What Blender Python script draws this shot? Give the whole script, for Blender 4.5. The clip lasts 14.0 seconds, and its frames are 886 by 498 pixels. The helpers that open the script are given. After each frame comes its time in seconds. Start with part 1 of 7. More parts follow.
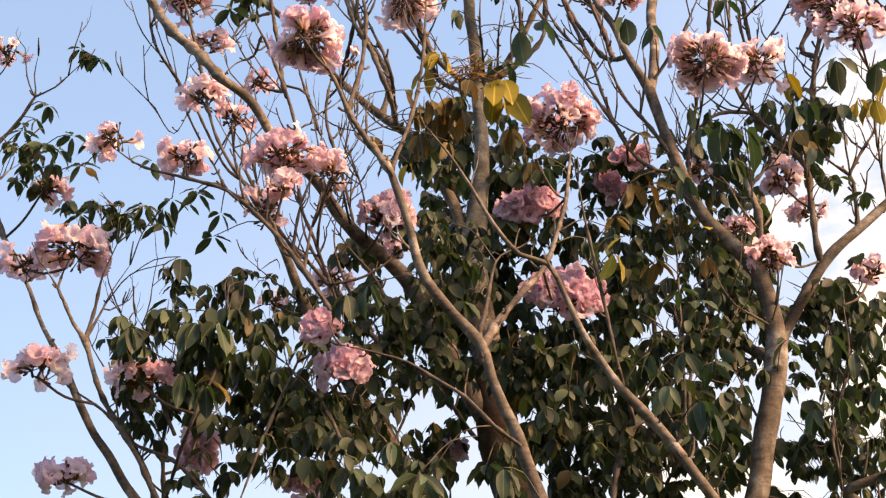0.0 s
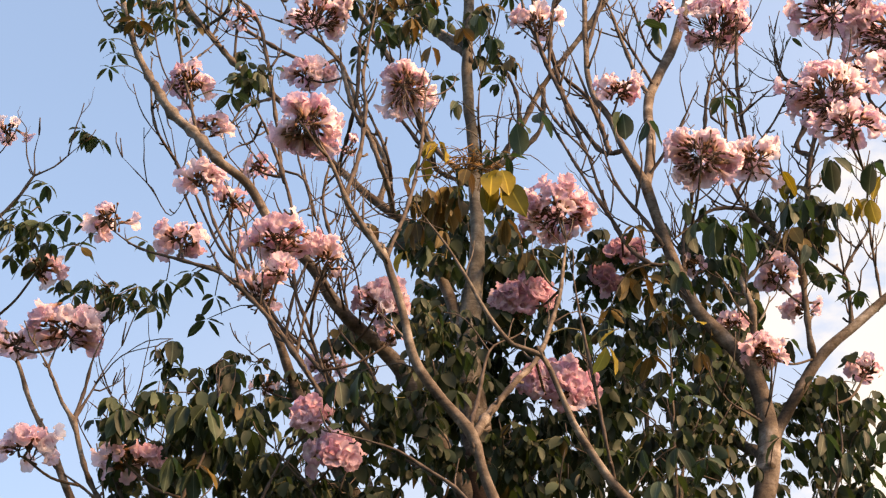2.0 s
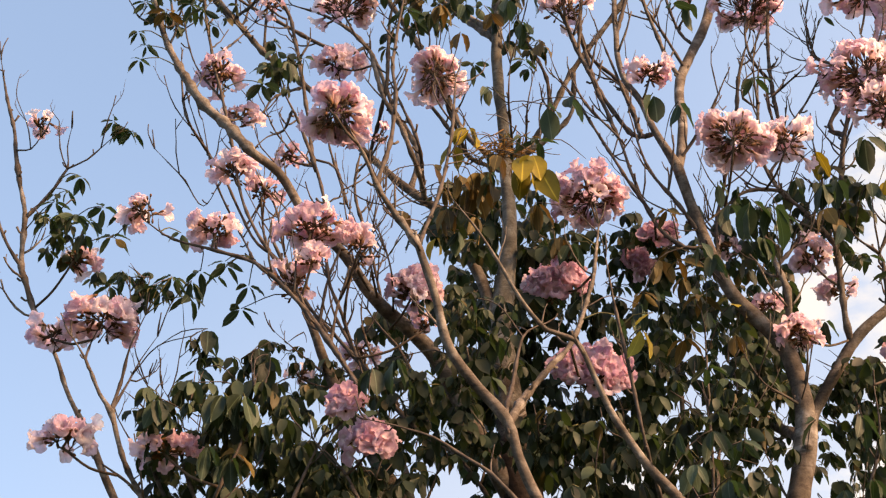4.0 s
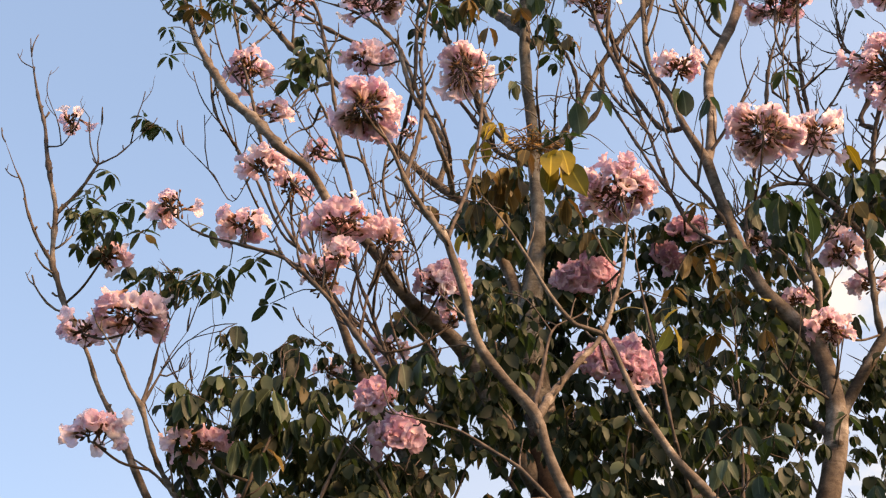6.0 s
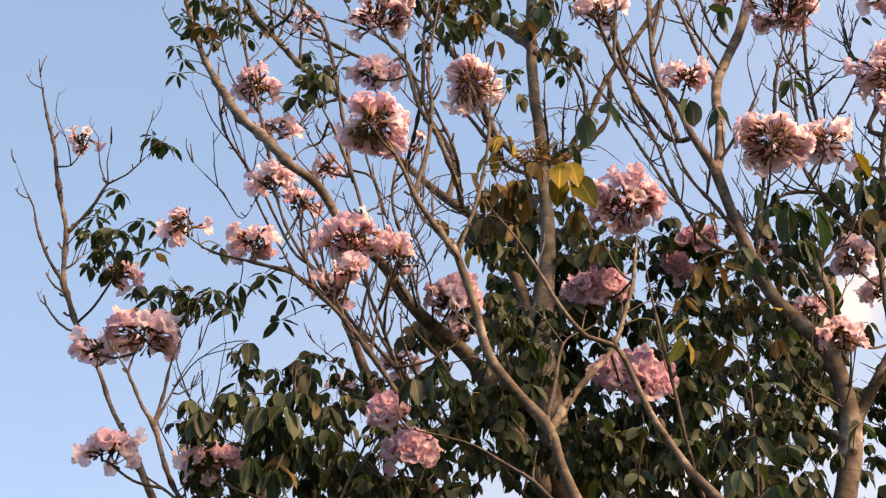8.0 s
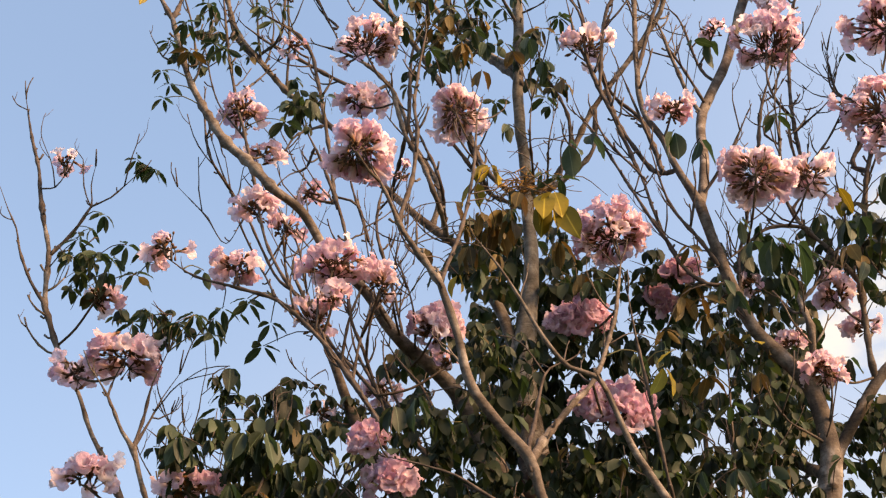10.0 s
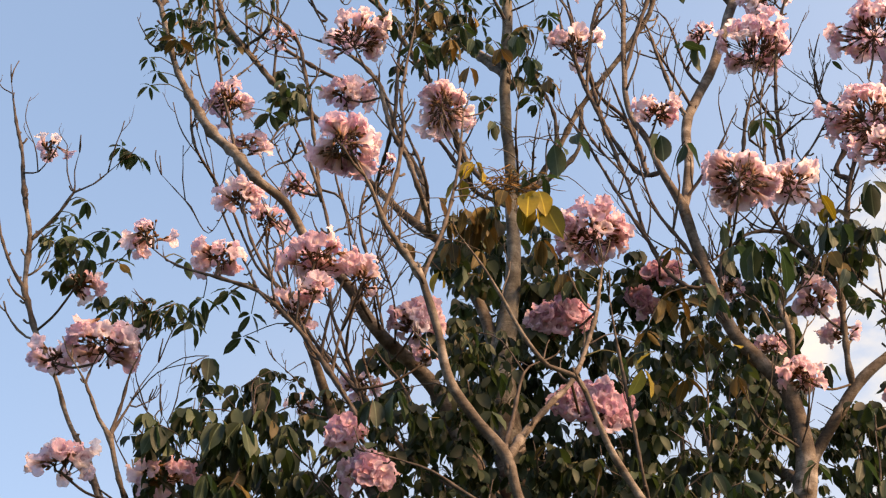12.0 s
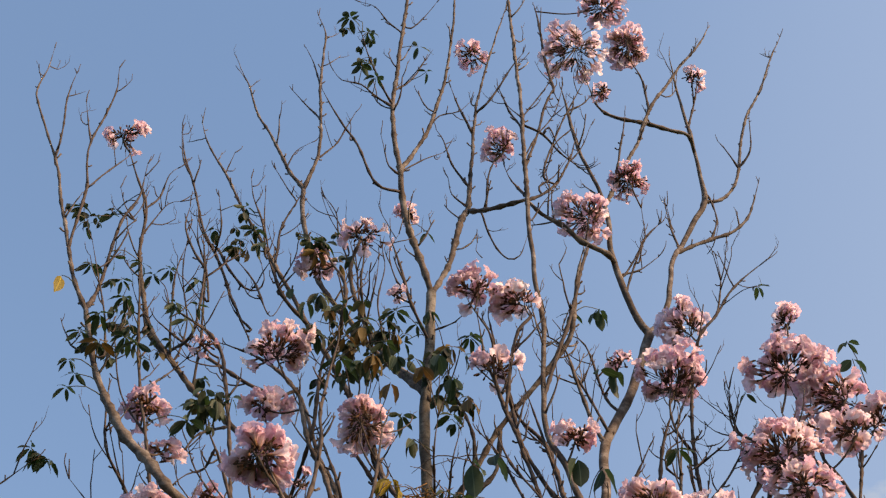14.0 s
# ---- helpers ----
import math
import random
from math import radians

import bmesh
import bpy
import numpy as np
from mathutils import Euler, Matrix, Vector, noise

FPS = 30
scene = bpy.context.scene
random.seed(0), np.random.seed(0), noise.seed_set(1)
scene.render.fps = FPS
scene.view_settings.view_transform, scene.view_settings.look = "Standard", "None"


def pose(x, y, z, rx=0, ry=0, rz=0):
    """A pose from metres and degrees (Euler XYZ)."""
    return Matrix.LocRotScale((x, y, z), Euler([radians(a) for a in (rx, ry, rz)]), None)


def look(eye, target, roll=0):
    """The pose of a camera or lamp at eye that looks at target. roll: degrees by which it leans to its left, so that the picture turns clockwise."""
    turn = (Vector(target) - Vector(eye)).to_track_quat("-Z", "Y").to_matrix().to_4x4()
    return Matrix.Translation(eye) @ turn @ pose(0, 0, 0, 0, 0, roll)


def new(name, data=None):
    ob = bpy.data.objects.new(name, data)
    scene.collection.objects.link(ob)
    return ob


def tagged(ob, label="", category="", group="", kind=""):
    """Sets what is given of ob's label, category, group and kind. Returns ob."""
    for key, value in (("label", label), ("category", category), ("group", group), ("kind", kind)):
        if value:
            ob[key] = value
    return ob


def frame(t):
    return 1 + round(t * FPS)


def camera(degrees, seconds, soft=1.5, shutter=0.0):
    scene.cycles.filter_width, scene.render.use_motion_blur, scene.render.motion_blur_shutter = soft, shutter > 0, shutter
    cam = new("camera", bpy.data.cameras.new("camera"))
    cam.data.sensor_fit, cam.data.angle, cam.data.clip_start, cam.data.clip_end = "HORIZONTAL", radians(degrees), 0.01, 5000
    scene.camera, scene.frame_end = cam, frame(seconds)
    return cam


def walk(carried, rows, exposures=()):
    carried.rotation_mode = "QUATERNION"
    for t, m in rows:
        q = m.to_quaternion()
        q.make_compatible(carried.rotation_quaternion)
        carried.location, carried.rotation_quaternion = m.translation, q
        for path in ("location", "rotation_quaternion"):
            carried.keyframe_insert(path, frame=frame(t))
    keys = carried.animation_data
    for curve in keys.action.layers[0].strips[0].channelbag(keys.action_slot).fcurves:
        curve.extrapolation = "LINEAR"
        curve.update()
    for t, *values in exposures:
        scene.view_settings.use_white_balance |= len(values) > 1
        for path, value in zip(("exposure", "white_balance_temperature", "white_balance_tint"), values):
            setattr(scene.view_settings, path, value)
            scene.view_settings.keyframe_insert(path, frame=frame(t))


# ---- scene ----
cam = camera(36.0, 14.0, soft=1.25)
# the camera is held at one spot, 1.6 m up, and turned: seconds, tilt, lean, heading
TURNS = [
    (0.0, 119.162, 1.247, -2.279),
    (0.5, 120.798, 0.971, -1.719),
    (1.0, 123.212, 0.695, -1.989),
    (1.5, 123.836, 0.448, -2.575),
    (2.0, 122.866, 0.172, -3.198),
    (2.2, 122.592, 0.051, -1.658),
    (4.3, 122.301, 0.206, -1.535),
    (4.5, 122.363, 0.259, -0.801),
    (5.0, 121.699, 0.149, -1.128),
    (5.5, 121.167, 0.387, -1.018),
    (6.0, 122.085, -0.368, -0.516),
    (6.5, 122.397, -0.732, 0.754),
    (7.0, 122.291, -0.664, 1.003),
    (7.5, 123.0, -0.0, -0.0),
    (8.0, 122.67, 0.138, 0.306),
    (8.5, 123.066, 0.273, -0.243),
    (8.7, 123.971, -0.109, -0.882),
    (10.8, 123.802, -0.51, -0.5),
    (11.0, 123.717, -0.675, -0.258),
    (11.5, 122.723, -1.108, 0.249),
    (12.0, 123.705, -1.165, -2.258),
    (12.5, 126.527, -1.379, -5.181),
    (13.0, 129.465, -0.81, -6.647),
    (13.5, 134.481, -1.351, -6.303),
    (14.0, 137.036, -0.975, -6.482),
]
EYE = (0.0, 0.0, 1.6)
walk(cam, [(t, pose(*EYE, rx, ry, rz)) for t, rx, ry, rz in TURNS], exposures=[(0, 2.15, 13100, 23), (1.5, 2.05, 13100, 23), (7.5, 1.95, 13000, 23), (11, 1.90, 12800, 22), (12.5, 1.84, 12600, 22), (13.0, 1.67, 11900, 21), (13.5, 1.46, 10900, 20), (14, 1.33, 10200, 18)])

# ---------------------------------------------------------------- light
SUN_ELEVATION, SUN_HEADING = radians(35), radians(124)
world = bpy.data.worlds.new("sky")
scene.world = world
world.use_nodes = True
wn, wl = world.node_tree.nodes, world.node_tree.links
wn.clear()
sky = wn.new("ShaderNodeTexSky")
sky.sky_type, sky.sun_disc = "NISHITA", False
sky.sun_elevation, sky.sun_rotation = SUN_ELEVATION, SUN_HEADING
sky.air_density, sky.dust_density, sky.ozone_density = 1.0, 0.5, 2.8
where = wn.new("ShaderNodeTexCoord")
stretch = wn.new("ShaderNodeMapping")
stretch.inputs["Scale"].default_value = (1.0, 1.0, 1.7)
puffs = wn.new("ShaderNodeTexNoise")
puffs.inputs["Scale"].default_value, puffs.inputs["Detail"].default_value, puffs.inputs["Roughness"].default_value = 8.0, 8, 0.55
# two cloud banks stand low in the sky on one side: direction, inner and outer radius in degrees, density
banks = []
for way, inner, outer, most in ((Vector((2.469, 4.955, 2.687)), 4, 14, 0.31), (Vector((1.017, 4.955, 1.573)), 4, 12, 0.24)):
    toward = wn.new("ShaderNodeVectorMath")
    toward.operation = "DOT_PRODUCT"
    toward.inputs[1].default_value = way.normalized()
    near = wn.new("ShaderNodeMapRange")
    near.inputs["From Min"].default_value, near.inputs["From Max"].default_value = math.cos(radians(outer)), math.cos(radians(inner))
    near.inputs["To Min"].default_value, near.inputs["To Max"].default_value = -0.12, most
    wl.new(where.outputs["Generated"], toward.inputs[0])
    wl.new(toward.outputs["Value"], near.inputs["Value"])
    banks.append(near.outputs["Result"])
bank = wn.new("ShaderNodeMath")
bank.operation = "MAXIMUM"
wl.new(banks[0], bank.inputs[0])
wl.new(banks[1], bank.inputs[1])
total = wn.new("ShaderNodeMath")
total.operation = "ADD"
cover = wn.new("ShaderNodeMapRange")
cover.interpolation_type = "SMOOTHSTEP"
cover.inputs["From Min"].default_value, cover.inputs["From Max"].default_value = 0.58, 0.92
blue = wn.new("ShaderNodeBackground")
blue.inputs["Strength"].default_value = 0.15
white = wn.new("ShaderNodeBackground")
white.inputs["Color"].default_value, white.inputs["Strength"].default_value = (0.68, 0.83, 1.0, 1), 0.37
both = wn.new("ShaderNodeMixShader")
top = wn.new("ShaderNodeOutputWorld")
wl.new(where.outputs["Generated"], stretch.inputs["Vector"])
wl.new(stretch.outputs["Vector"], puffs.inputs["Vector"])
wl.new(puffs.outputs["Fac"], total.inputs[0])
wl.new(bank.outputs["Value"], total.inputs[1])
wl.new(total.outputs["Value"], cover.inputs["Value"])
clear = wn.new("ShaderNodeHueSaturation")
clear.inputs["Saturation"].default_value = 1.15
wl.new(sky.outputs["Color"], clear.inputs["Color"])
wl.new(clear.outputs["Color"], blue.inputs["Color"])
# clear air: the sky pales little towards the horizon
lift = wn.new("ShaderNodeMapping")
lift.inputs["Location"].default_value = (0.0, 0.0, 0.33)
lifted = wn.new("ShaderNodeVectorMath")
lifted.operation = "NORMALIZE"
wl.new(where.outputs["Generated"], lift.inputs["Vector"])
wl.new(lift.outputs["Vector"], lifted.inputs[0])
wl.new(lifted.outputs["Vector"], sky.inputs["Vector"])
# pale haze that thickens towards the horizon, more so on the sun's side
height = wn.new("ShaderNodeSeparateXYZ")
haze = wn.new("ShaderNodeMapRange")
haze.interpolation_type = "SMOOTHSTEP"
haze.inputs["From Min"].default_value, haze.inputs["From Max"].default_value = 0.30, 0.62
haze.inputs["To Min"].default_value, haze.inputs["To Max"].default_value = 0.34, 0.0
side = wn.new("ShaderNodeMapRange")
side.interpolation_type = "SMOOTHSTEP"
side.inputs["From Min"].default_value, side.inputs["From Max"].default_value = -0.36, 0.20
side.inputs["To Min"].default_value, side.inputs["To Max"].default_value = 0.0, 1.0
hazy = wn.new("ShaderNodeMath")
hazy.operation = "MULTIPLY"
pale = wn.new("ShaderNodeMath")
pale.operation = "MAXIMUM"
wl.new(where.outputs["Generated"], height.inputs["Vector"])
wl.new(height.outputs["Z"], haze.inputs["Value"])
wl.new(height.outputs["X"], side.inputs["Value"])
wl.new(haze.outputs["Result"], hazy.inputs[0])
wl.new(side.outputs["Result"], hazy.inputs[1])
wl.new(hazy.outputs["Value"], pale.inputs[0])
wl.new(cover.outputs["Result"], pale.inputs[1])
# thin bright veil on the sun's side of the sky
sunward = wn.new("ShaderNodeVectorMath")
sunward.operation = "DOT_PRODUCT"
sunward.inputs[1].default_value = Vector((1.0, 0.25, 0.25)).normalized()
veil = wn.new("ShaderNodeMapRange")
veil.interpolation_type = "SMOOTHSTEP"
veil.inputs["From Min"].default_value, veil.inputs["From Max"].default_value = 0.30, 0.95
veil.inputs["To Min"].default_value, veil.inputs["To Max"].default_value = 0.0, 0.26
veiled = wn.new("ShaderNodeMath")
veiled.operation = "MAXIMUM"
wl.new(where.outputs["Generated"], sunward.inputs[0])
wl.new(sunward.outputs["Value"], veil.inputs["Value"])
wl.new(veil.outputs["Result"], veiled.inputs[0])
wl.new(pale.outputs["Value"], veiled.inputs[1])
wl.new(veiled.outputs["Value"], both.inputs["Fac"])
wl.new(blue.outputs["Background"], both.inputs[1])
wl.new(white.outputs["Background"], both.inputs[2])
wl.new(both.outputs["Shader"], top.inputs["Surface"])

sun = new("sun", bpy.data.lights.new("sun", "SUN"))
sun.data.energy, sun.data.angle, sun.data.color = 2.5, radians(18), (1.0, 0.81, 0.67)
# heading counts clockwise from +y, as the sky's does
sun_way = Vector((math.sin(SUN_HEADING) * math.cos(SUN_ELEVATION), math.cos(SUN_HEADING) * math.cos(SUN_ELEVATION), math.sin(SUN_ELEVATION)))
sun.matrix_world = look(sun_way * 60, (0, 0, 0))


# ---------------------------------------------------------------- materials
def material(name):
    m = bpy.data.materials.new(name)
    m.use_nodes = True
    n, l = m.node_tree.nodes, m.node_tree.links
    return m, n, l, n["Principled BSDF"], n["Material Output"]


def node(n, kind, **values):
    made = n.new(kind)
    for key, value in values.items():
        made.inputs[key.replace("_", " ")].default_value = value
    return made


def ramp(n, *stops):
    made = n.new("ShaderNodeValToRGB")
    e = made.color_ramp.elements
    while len(e) < len(stops):
        e.new(0.5)
    for slot, (at, colour) in zip(e, stops):
        slot.position, slot.color = at, (*colour, 1)
    return made


def mixed(n, l, a, b, fac, how="MIX"):
    made = n.new("ShaderNodeMix")
    made.data_type, made.blend_type = "RGBA", how
    for at, value in ((6, a), (7, b), (0, fac)):
        if hasattr(value, "is_linked"):
            l.new(value, made.inputs[at])
        else:
            made.inputs[at].default_value = value if at == 0 else (*value, 1)
    return made.outputs[2]


def bark_material(name, *tones, shade_tones=()):
    m, n, l, skin, _ = material(name)
    at = n.new("ShaderNodeTexCoord").outputs["Object"]
    broad = node(n, "ShaderNodeTexNoise", Scale=11.0, Detail=5.0, Roughness=0.6)
    fine = node(n, "ShaderNodeTexNoise", Scale=70.0, Detail=6.0, Roughness=0.7)
    flecks = node(n, "ShaderNodeTexVoronoi", Scale=60.0)
    for made in (broad, fine, flecks):
        l.new(at, made.inputs["Vector"])
    one = ramp(n, *zip((0.30, 0.48, 0.60, 0.72), tones))
    l.new(broad.outputs["Fac"], one.inputs["Fac"])
    tint = one.outputs["Color"]
    if shade_tones:
        # canopy shade painted as dark brown low on the trunk, with an uneven edge
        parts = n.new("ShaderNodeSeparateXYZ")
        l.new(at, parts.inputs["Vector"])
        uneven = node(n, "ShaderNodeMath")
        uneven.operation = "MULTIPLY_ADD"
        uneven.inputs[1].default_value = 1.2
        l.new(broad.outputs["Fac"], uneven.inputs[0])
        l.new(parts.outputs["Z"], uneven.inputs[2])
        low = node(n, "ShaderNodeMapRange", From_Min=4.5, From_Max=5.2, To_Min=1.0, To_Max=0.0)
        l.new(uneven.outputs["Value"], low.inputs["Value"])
        brown = ramp(n, *zip((0.30, 0.48, 0.60, 0.72), shade_tones))
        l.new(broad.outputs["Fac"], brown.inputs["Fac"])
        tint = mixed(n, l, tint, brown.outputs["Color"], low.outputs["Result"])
    two = ramp(n, (0.3, (0.45, 0.42, 0.40)), (0.6, (1.0, 1.0, 1.0)))
    l.new(fine.outputs["Fac"], two.inputs["Fac"])
    three = ramp(n, (0.08, (0.45, 0.42, 0.38)), (0.20, (1, 1, 1)))
    l.new(flecks.outputs["Distance"], three.inputs["Fac"])
    c = mixed(n, l, tint, two.outputs["Color"], 0.7, "MULTIPLY")
    c = mixed(n, l, c, three.outputs["Color"], 0.5, "MULTIPLY")
    # short level scars across the bark
    flat = n.new("ShaderNodeMapping")
    flat.inputs["Scale"].default_value = (14.0, 14.0, 75.0)
    l.new(at, flat.inputs["Vector"])
    scars = node(n, "ShaderNodeTexNoise", Scale=1.0, Detail=3.0, Roughness=0.6)
    l.new(flat.outputs["Vector"], scars.inputs["Vector"])
    four = ramp(n, (0.34, (0.58, 0.54, 0.5)), (0.46, (1, 1, 1)), (0.60, (1, 1, 1)), (0.70, (1.3, 1.28, 1.25)))
    l.new(scars.outputs["Fac"], four.inputs["Fac"])
    c = mixed(n, l, c, four.outputs["Color"], 0.8, "MULTIPLY")
    l.new(c, skin.inputs["Base Color"])
    skin.inputs["Roughness"].default_value = 0.85
    skin.inputs["Specular IOR Level"].default_value = 0.2
    bump = node(n, "ShaderNodeBump", Strength=0.5, Distance=0.006)
    l.new(fine.outputs["Fac"], bump.inputs["Height"])
    l.new(bump.outputs["Normal"], skin.inputs["Normal"])
    return m


def leaf_material(name, dark, middle, light, islands=False, through_colour=(0.10, 0.16, 0.02), worn_tone=None):
    m, n, l, skin, out = material(name)
    if islands:
        chance = n.new("ShaderNodeNewGeometry").outputs["Random Per Island"]
    else:
        chance = n.new("ShaderNodeObjectInfo").outputs["Random"]
    tone = ramp(n, (0.0, dark), (0.55, middle), (0.93, light), (0.965, worn_tone or light))
    l.new(chance, tone.inputs["Fac"])
    at = n.new("ShaderNodeTexCoord").outputs["Object"]
    spots = node(n, "ShaderNodeTexNoise", Scale=9.0 if islands else 5.0, Detail=5.0, Roughness=0.65)
    l.new(at, spots.inputs["Vector"])
    worn = ramp(n, (0.32, (0.62, 0.62, 0.58)), (0.6, (1, 1, 1)))
    l.new(spots.outputs["Fac"], worn.inputs["Fac"])
    c = mixed(n, l, tone.outputs["Color"], worn.outputs["Color"], 0.75, "MULTIPLY")
    if not islands:
        # pale midrib along the leaflet's own axis
        parts = n.new("ShaderNodeSeparateXYZ")
        l.new(at, parts.inputs["Vector"])
        size = n.new("ShaderNodeMath")
        size.operation = "ABSOLUTE"
        l.new(parts.outputs["X"], size.inputs[0])
        rib = node(n, "ShaderNodeMapRange", From_Min=0.006, From_Max=0.022, To_Min=0.45, To_Max=0.0)
        l.new(size.outputs["Value"], rib.inputs["Value"])
        c = mixed(n, l, c, tuple(min(1.0, v * 1.9 + 0.02) for v in light), rib.outputs["Result"])
    l.new(c, skin.inputs["Base Color"])
    skin.inputs["Roughness"].default_value = 0.55
    skin.inputs["Specular IOR Level"].default_value = 0.2
    bump = node(n, "ShaderNodeBump", Strength=0.25, Distance=0.004)
    l.new(spots.outputs["Fac"], bump.inputs["Height"])
    l.new(bump.outputs["Normal"], skin.inputs["Normal"])
    glow = node(n, "ShaderNodeBsdfTranslucent", Color=(*through_colour, 1))
    share = node(n, "ShaderNodeMixShader", Fac=0.22)
    l.new(skin.outputs["BSDF"], share.inputs[1])
    l.new(glow.outputs["BSDF"], share.inputs[2])
    l.new(share.outputs["Shader"], out.inputs["Surface"])
    return m


def petal_material(name, *tones):
    m, n, l, skin, out = material(name)
    chance = n.new("ShaderNodeObjectInfo").outputs["Random"]
    tone = ramp(n, *zip((0.0, 0.4, 0.8, 1.0), tones))
    l.new(chance, tone.inputs["Fac"])
    at = n.new("ShaderNodeTexCoord").outputs["Object"]
    parts = n.new("ShaderNodeSeparateXYZ")
    l.new(at, parts.inputs["Vector"])
    # tube yellow-brown at its foot, blushing towards the mouth; the lobes beyond the throat carry the tone
    along = ramp(n, (0.0, (0.34, 0.19, 0.09)), (0.22, (0.54, 0.34, 0.24)), (0.45, (0.76, 0.56, 0.55)), (0.75, (0.88, 0.73, 0.76)))
    l.new(parts.outputs["Z"], along.inputs["Fac"])
    flat = n.new("ShaderNodeVectorMath")
    flat.operation = "MULTIPLY"
    flat.inputs[1].default_value = (1, 1, 0)
    l.new(at, flat.inputs[0])
    radius = n.new("ShaderNodeVectorMath")
    radius.operation = "LENGTH"
    l.new(flat.outputs["Vector"], radius.inputs[0])
    mask = node(n, "ShaderNodeMapRange", From_Min=0.34, From_Max=0.52, To_Min=1.0, To_Max=0.0)
    l.new(radius.outputs["Value"], mask.inputs["Value"])
    c = mixed(n, l, tone.outputs["Color"], along.outputs["Color"], mask.outputs["Result"])
    veins = node(n, "ShaderNodeTexNoise", Scale=7.0, Detail=5.0, Roughness=0.7)
    l.new(at, veins.inputs["Vector"])
    blotch = ramp(n, (0.32, (0.82, 0.68, 0.72)), (0.58, (1, 1, 1)))
    l.new(veins.outputs["Fac"], blotch.inputs["Fac"])
    c = mixed(n, l, c, blotch.outputs["Color"], 0.45, "MULTIPLY")
    l.new(c, skin.inputs["Base Color"])
    skin.inputs["Roughness"].default_value = 0.7
    bump = node(n, "ShaderNodeBump", Strength=0.4, Distance=0.1)
    l.new(veins.outputs["Fac"], bump.inputs["Height"])
    l.new(bump.outputs["Normal"], skin.inputs["Normal"])
    glow = n.new("ShaderNodeBsdfTranslucent")
    l.new(c, glow.inputs["Color"])
    share = node(n, "ShaderNodeMixShader", Fac=0.58)
    l.new(skin.outputs["BSDF"], share.inputs[1])
    l.new(glow.outputs["BSDF"], share.inputs[2])
    l.new(share.outputs["Shader"], out.inputs["Surface"])
    return m


def plain_material(name, dark, light, scale, roughness):
    m, n, l, skin, _ = material(name)
    at = n.new("ShaderNodeTexCoord").outputs["Object"]
    grain = node(n, "ShaderNodeTexNoise", Scale=scale, Detail=6.0)
    l.new(at, grain.inputs["Vector"])
    tone = ramp(n, (0.3, dark), (0.7, light))
    l.new(grain.outputs["Fac"], tone.inputs["Fac"])
    l.new(tone.outputs["Color"], skin.inputs["Base Color"])
    skin.inputs["Roughness"].default_value = roughness
    skin.inputs["Specular IOR Level"].default_value = 0.12
    return m


BARK = bark_material("bark", (0.046, 0.035, 0.028), (0.105, 0.083, 0.067), (0.185, 0.157, 0.134), (0.32, 0.29, 0.26))
# the second set of browns holds the leaves' shade on the lower trunk
GREY_BARK = bark_material("grey bark", (0.060, 0.053, 0.042), (0.140, 0.127, 0.105), (0.22, 0.205, 0.175), (0.36, 0.345, 0.31), shade_tones=((0.016, 0.009, 0.006), (0.034, 0.020, 0.014), (0.055, 0.036, 0.026), (0.09, 0.066, 0.05)))
YOUNG = plain_material("young bark", (0.032, 0.025, 0.021), (0.110, 0.087, 0.074), 30.0, 0.8)
TWIG = plain_material("stalk", (0.045, 0.030, 0.024), (0.10, 0.075, 0.055), 40.0, 0.8)
CALYX = plain_material("calyx", (0.032, 0.017, 0.011), (0.19, 0.088, 0.042), 60.0, 0.7)
PETIOLE = plain_material("petiole", (0.055, 0.06, 0.025), (0.11, 0.10, 0.05), 30.0, 0.6)
PETALS = {
    "deep": petal_material("deep pink petal", (0.58, 0.31, 0.42), (0.70, 0.43, 0.53), (0.78, 0.54, 0.63), (0.85, 0.67, 0.74)),
    "pink": petal_material("pink petal", (0.70, 0.44, 0.56), (0.85, 0.61, 0.70), (0.92, 0.74, 0.81), (0.95, 0.86, 0.90)),
    "pale": petal_material("pale pink petal", (0.80, 0.55, 0.65), (0.90, 0.70, 0.78), (0.95, 0.82, 0.87), (0.96, 0.91, 0.94)),
}
GREEN = leaf_material("green leaf", (0.014, 0.021, 0.012), (0.031, 0.048, 0.028), (0.058, 0.087, 0.055), through_colour=(0.04, 0.09, 0.025))
YELLOW = leaf_material("yellowing leaf", (0.10, 0.085, 0.012), (0.20, 0.15, 0.018), (0.34, 0.25, 0.03), through_colour=(0.30, 0.22, 0.02))
OLIVE = leaf_material("browning leaf", (0.045, 0.038, 0.015), (0.085, 0.060, 0.021), (0.14, 0.095, 0.03), through_colour=(0.20, 0.11, 0.03))
FOLIAGE = leaf_material("foliage", (0.008, 0.011, 0.006), (0.0265, 0.0375, 0.0205), (0.058, 0.084, 0.050), islands=True, through_colour=(0.05, 0.09, 0.025), worn_tone=(0.070, 0.052, 0.020))
GRASS = plain_material("grass", (0.035, 0.050, 0.016), (0.10, 0.115, 0.045), 0.6, 0.9)
gn, gl = GRASS.node_tree.nodes, GRASS.node_tree.links
blades = node(gn, "ShaderNodeTexNoise", Scale=55.0, Detail=8.0, Roughness=0.75)
gl.new(gn.new("ShaderNodeTexCoord").outputs["Object"], blades.inputs["Vector"])
tips = ramp(gn, (0.35, (0.45, 0.45, 0.4)), (0.65, (1.2, 1.15, 0.9)))
gl.new(blades.outputs["Fac"], tips.inputs["Fac"])
lawn = gn["Principled BSDF"].inputs["Base Color"]
gl.new(mixed(gn, gl, lawn.links[0].from_socket, tips.outputs["Color"], 0.9, "MULTIPLY"), lawn)
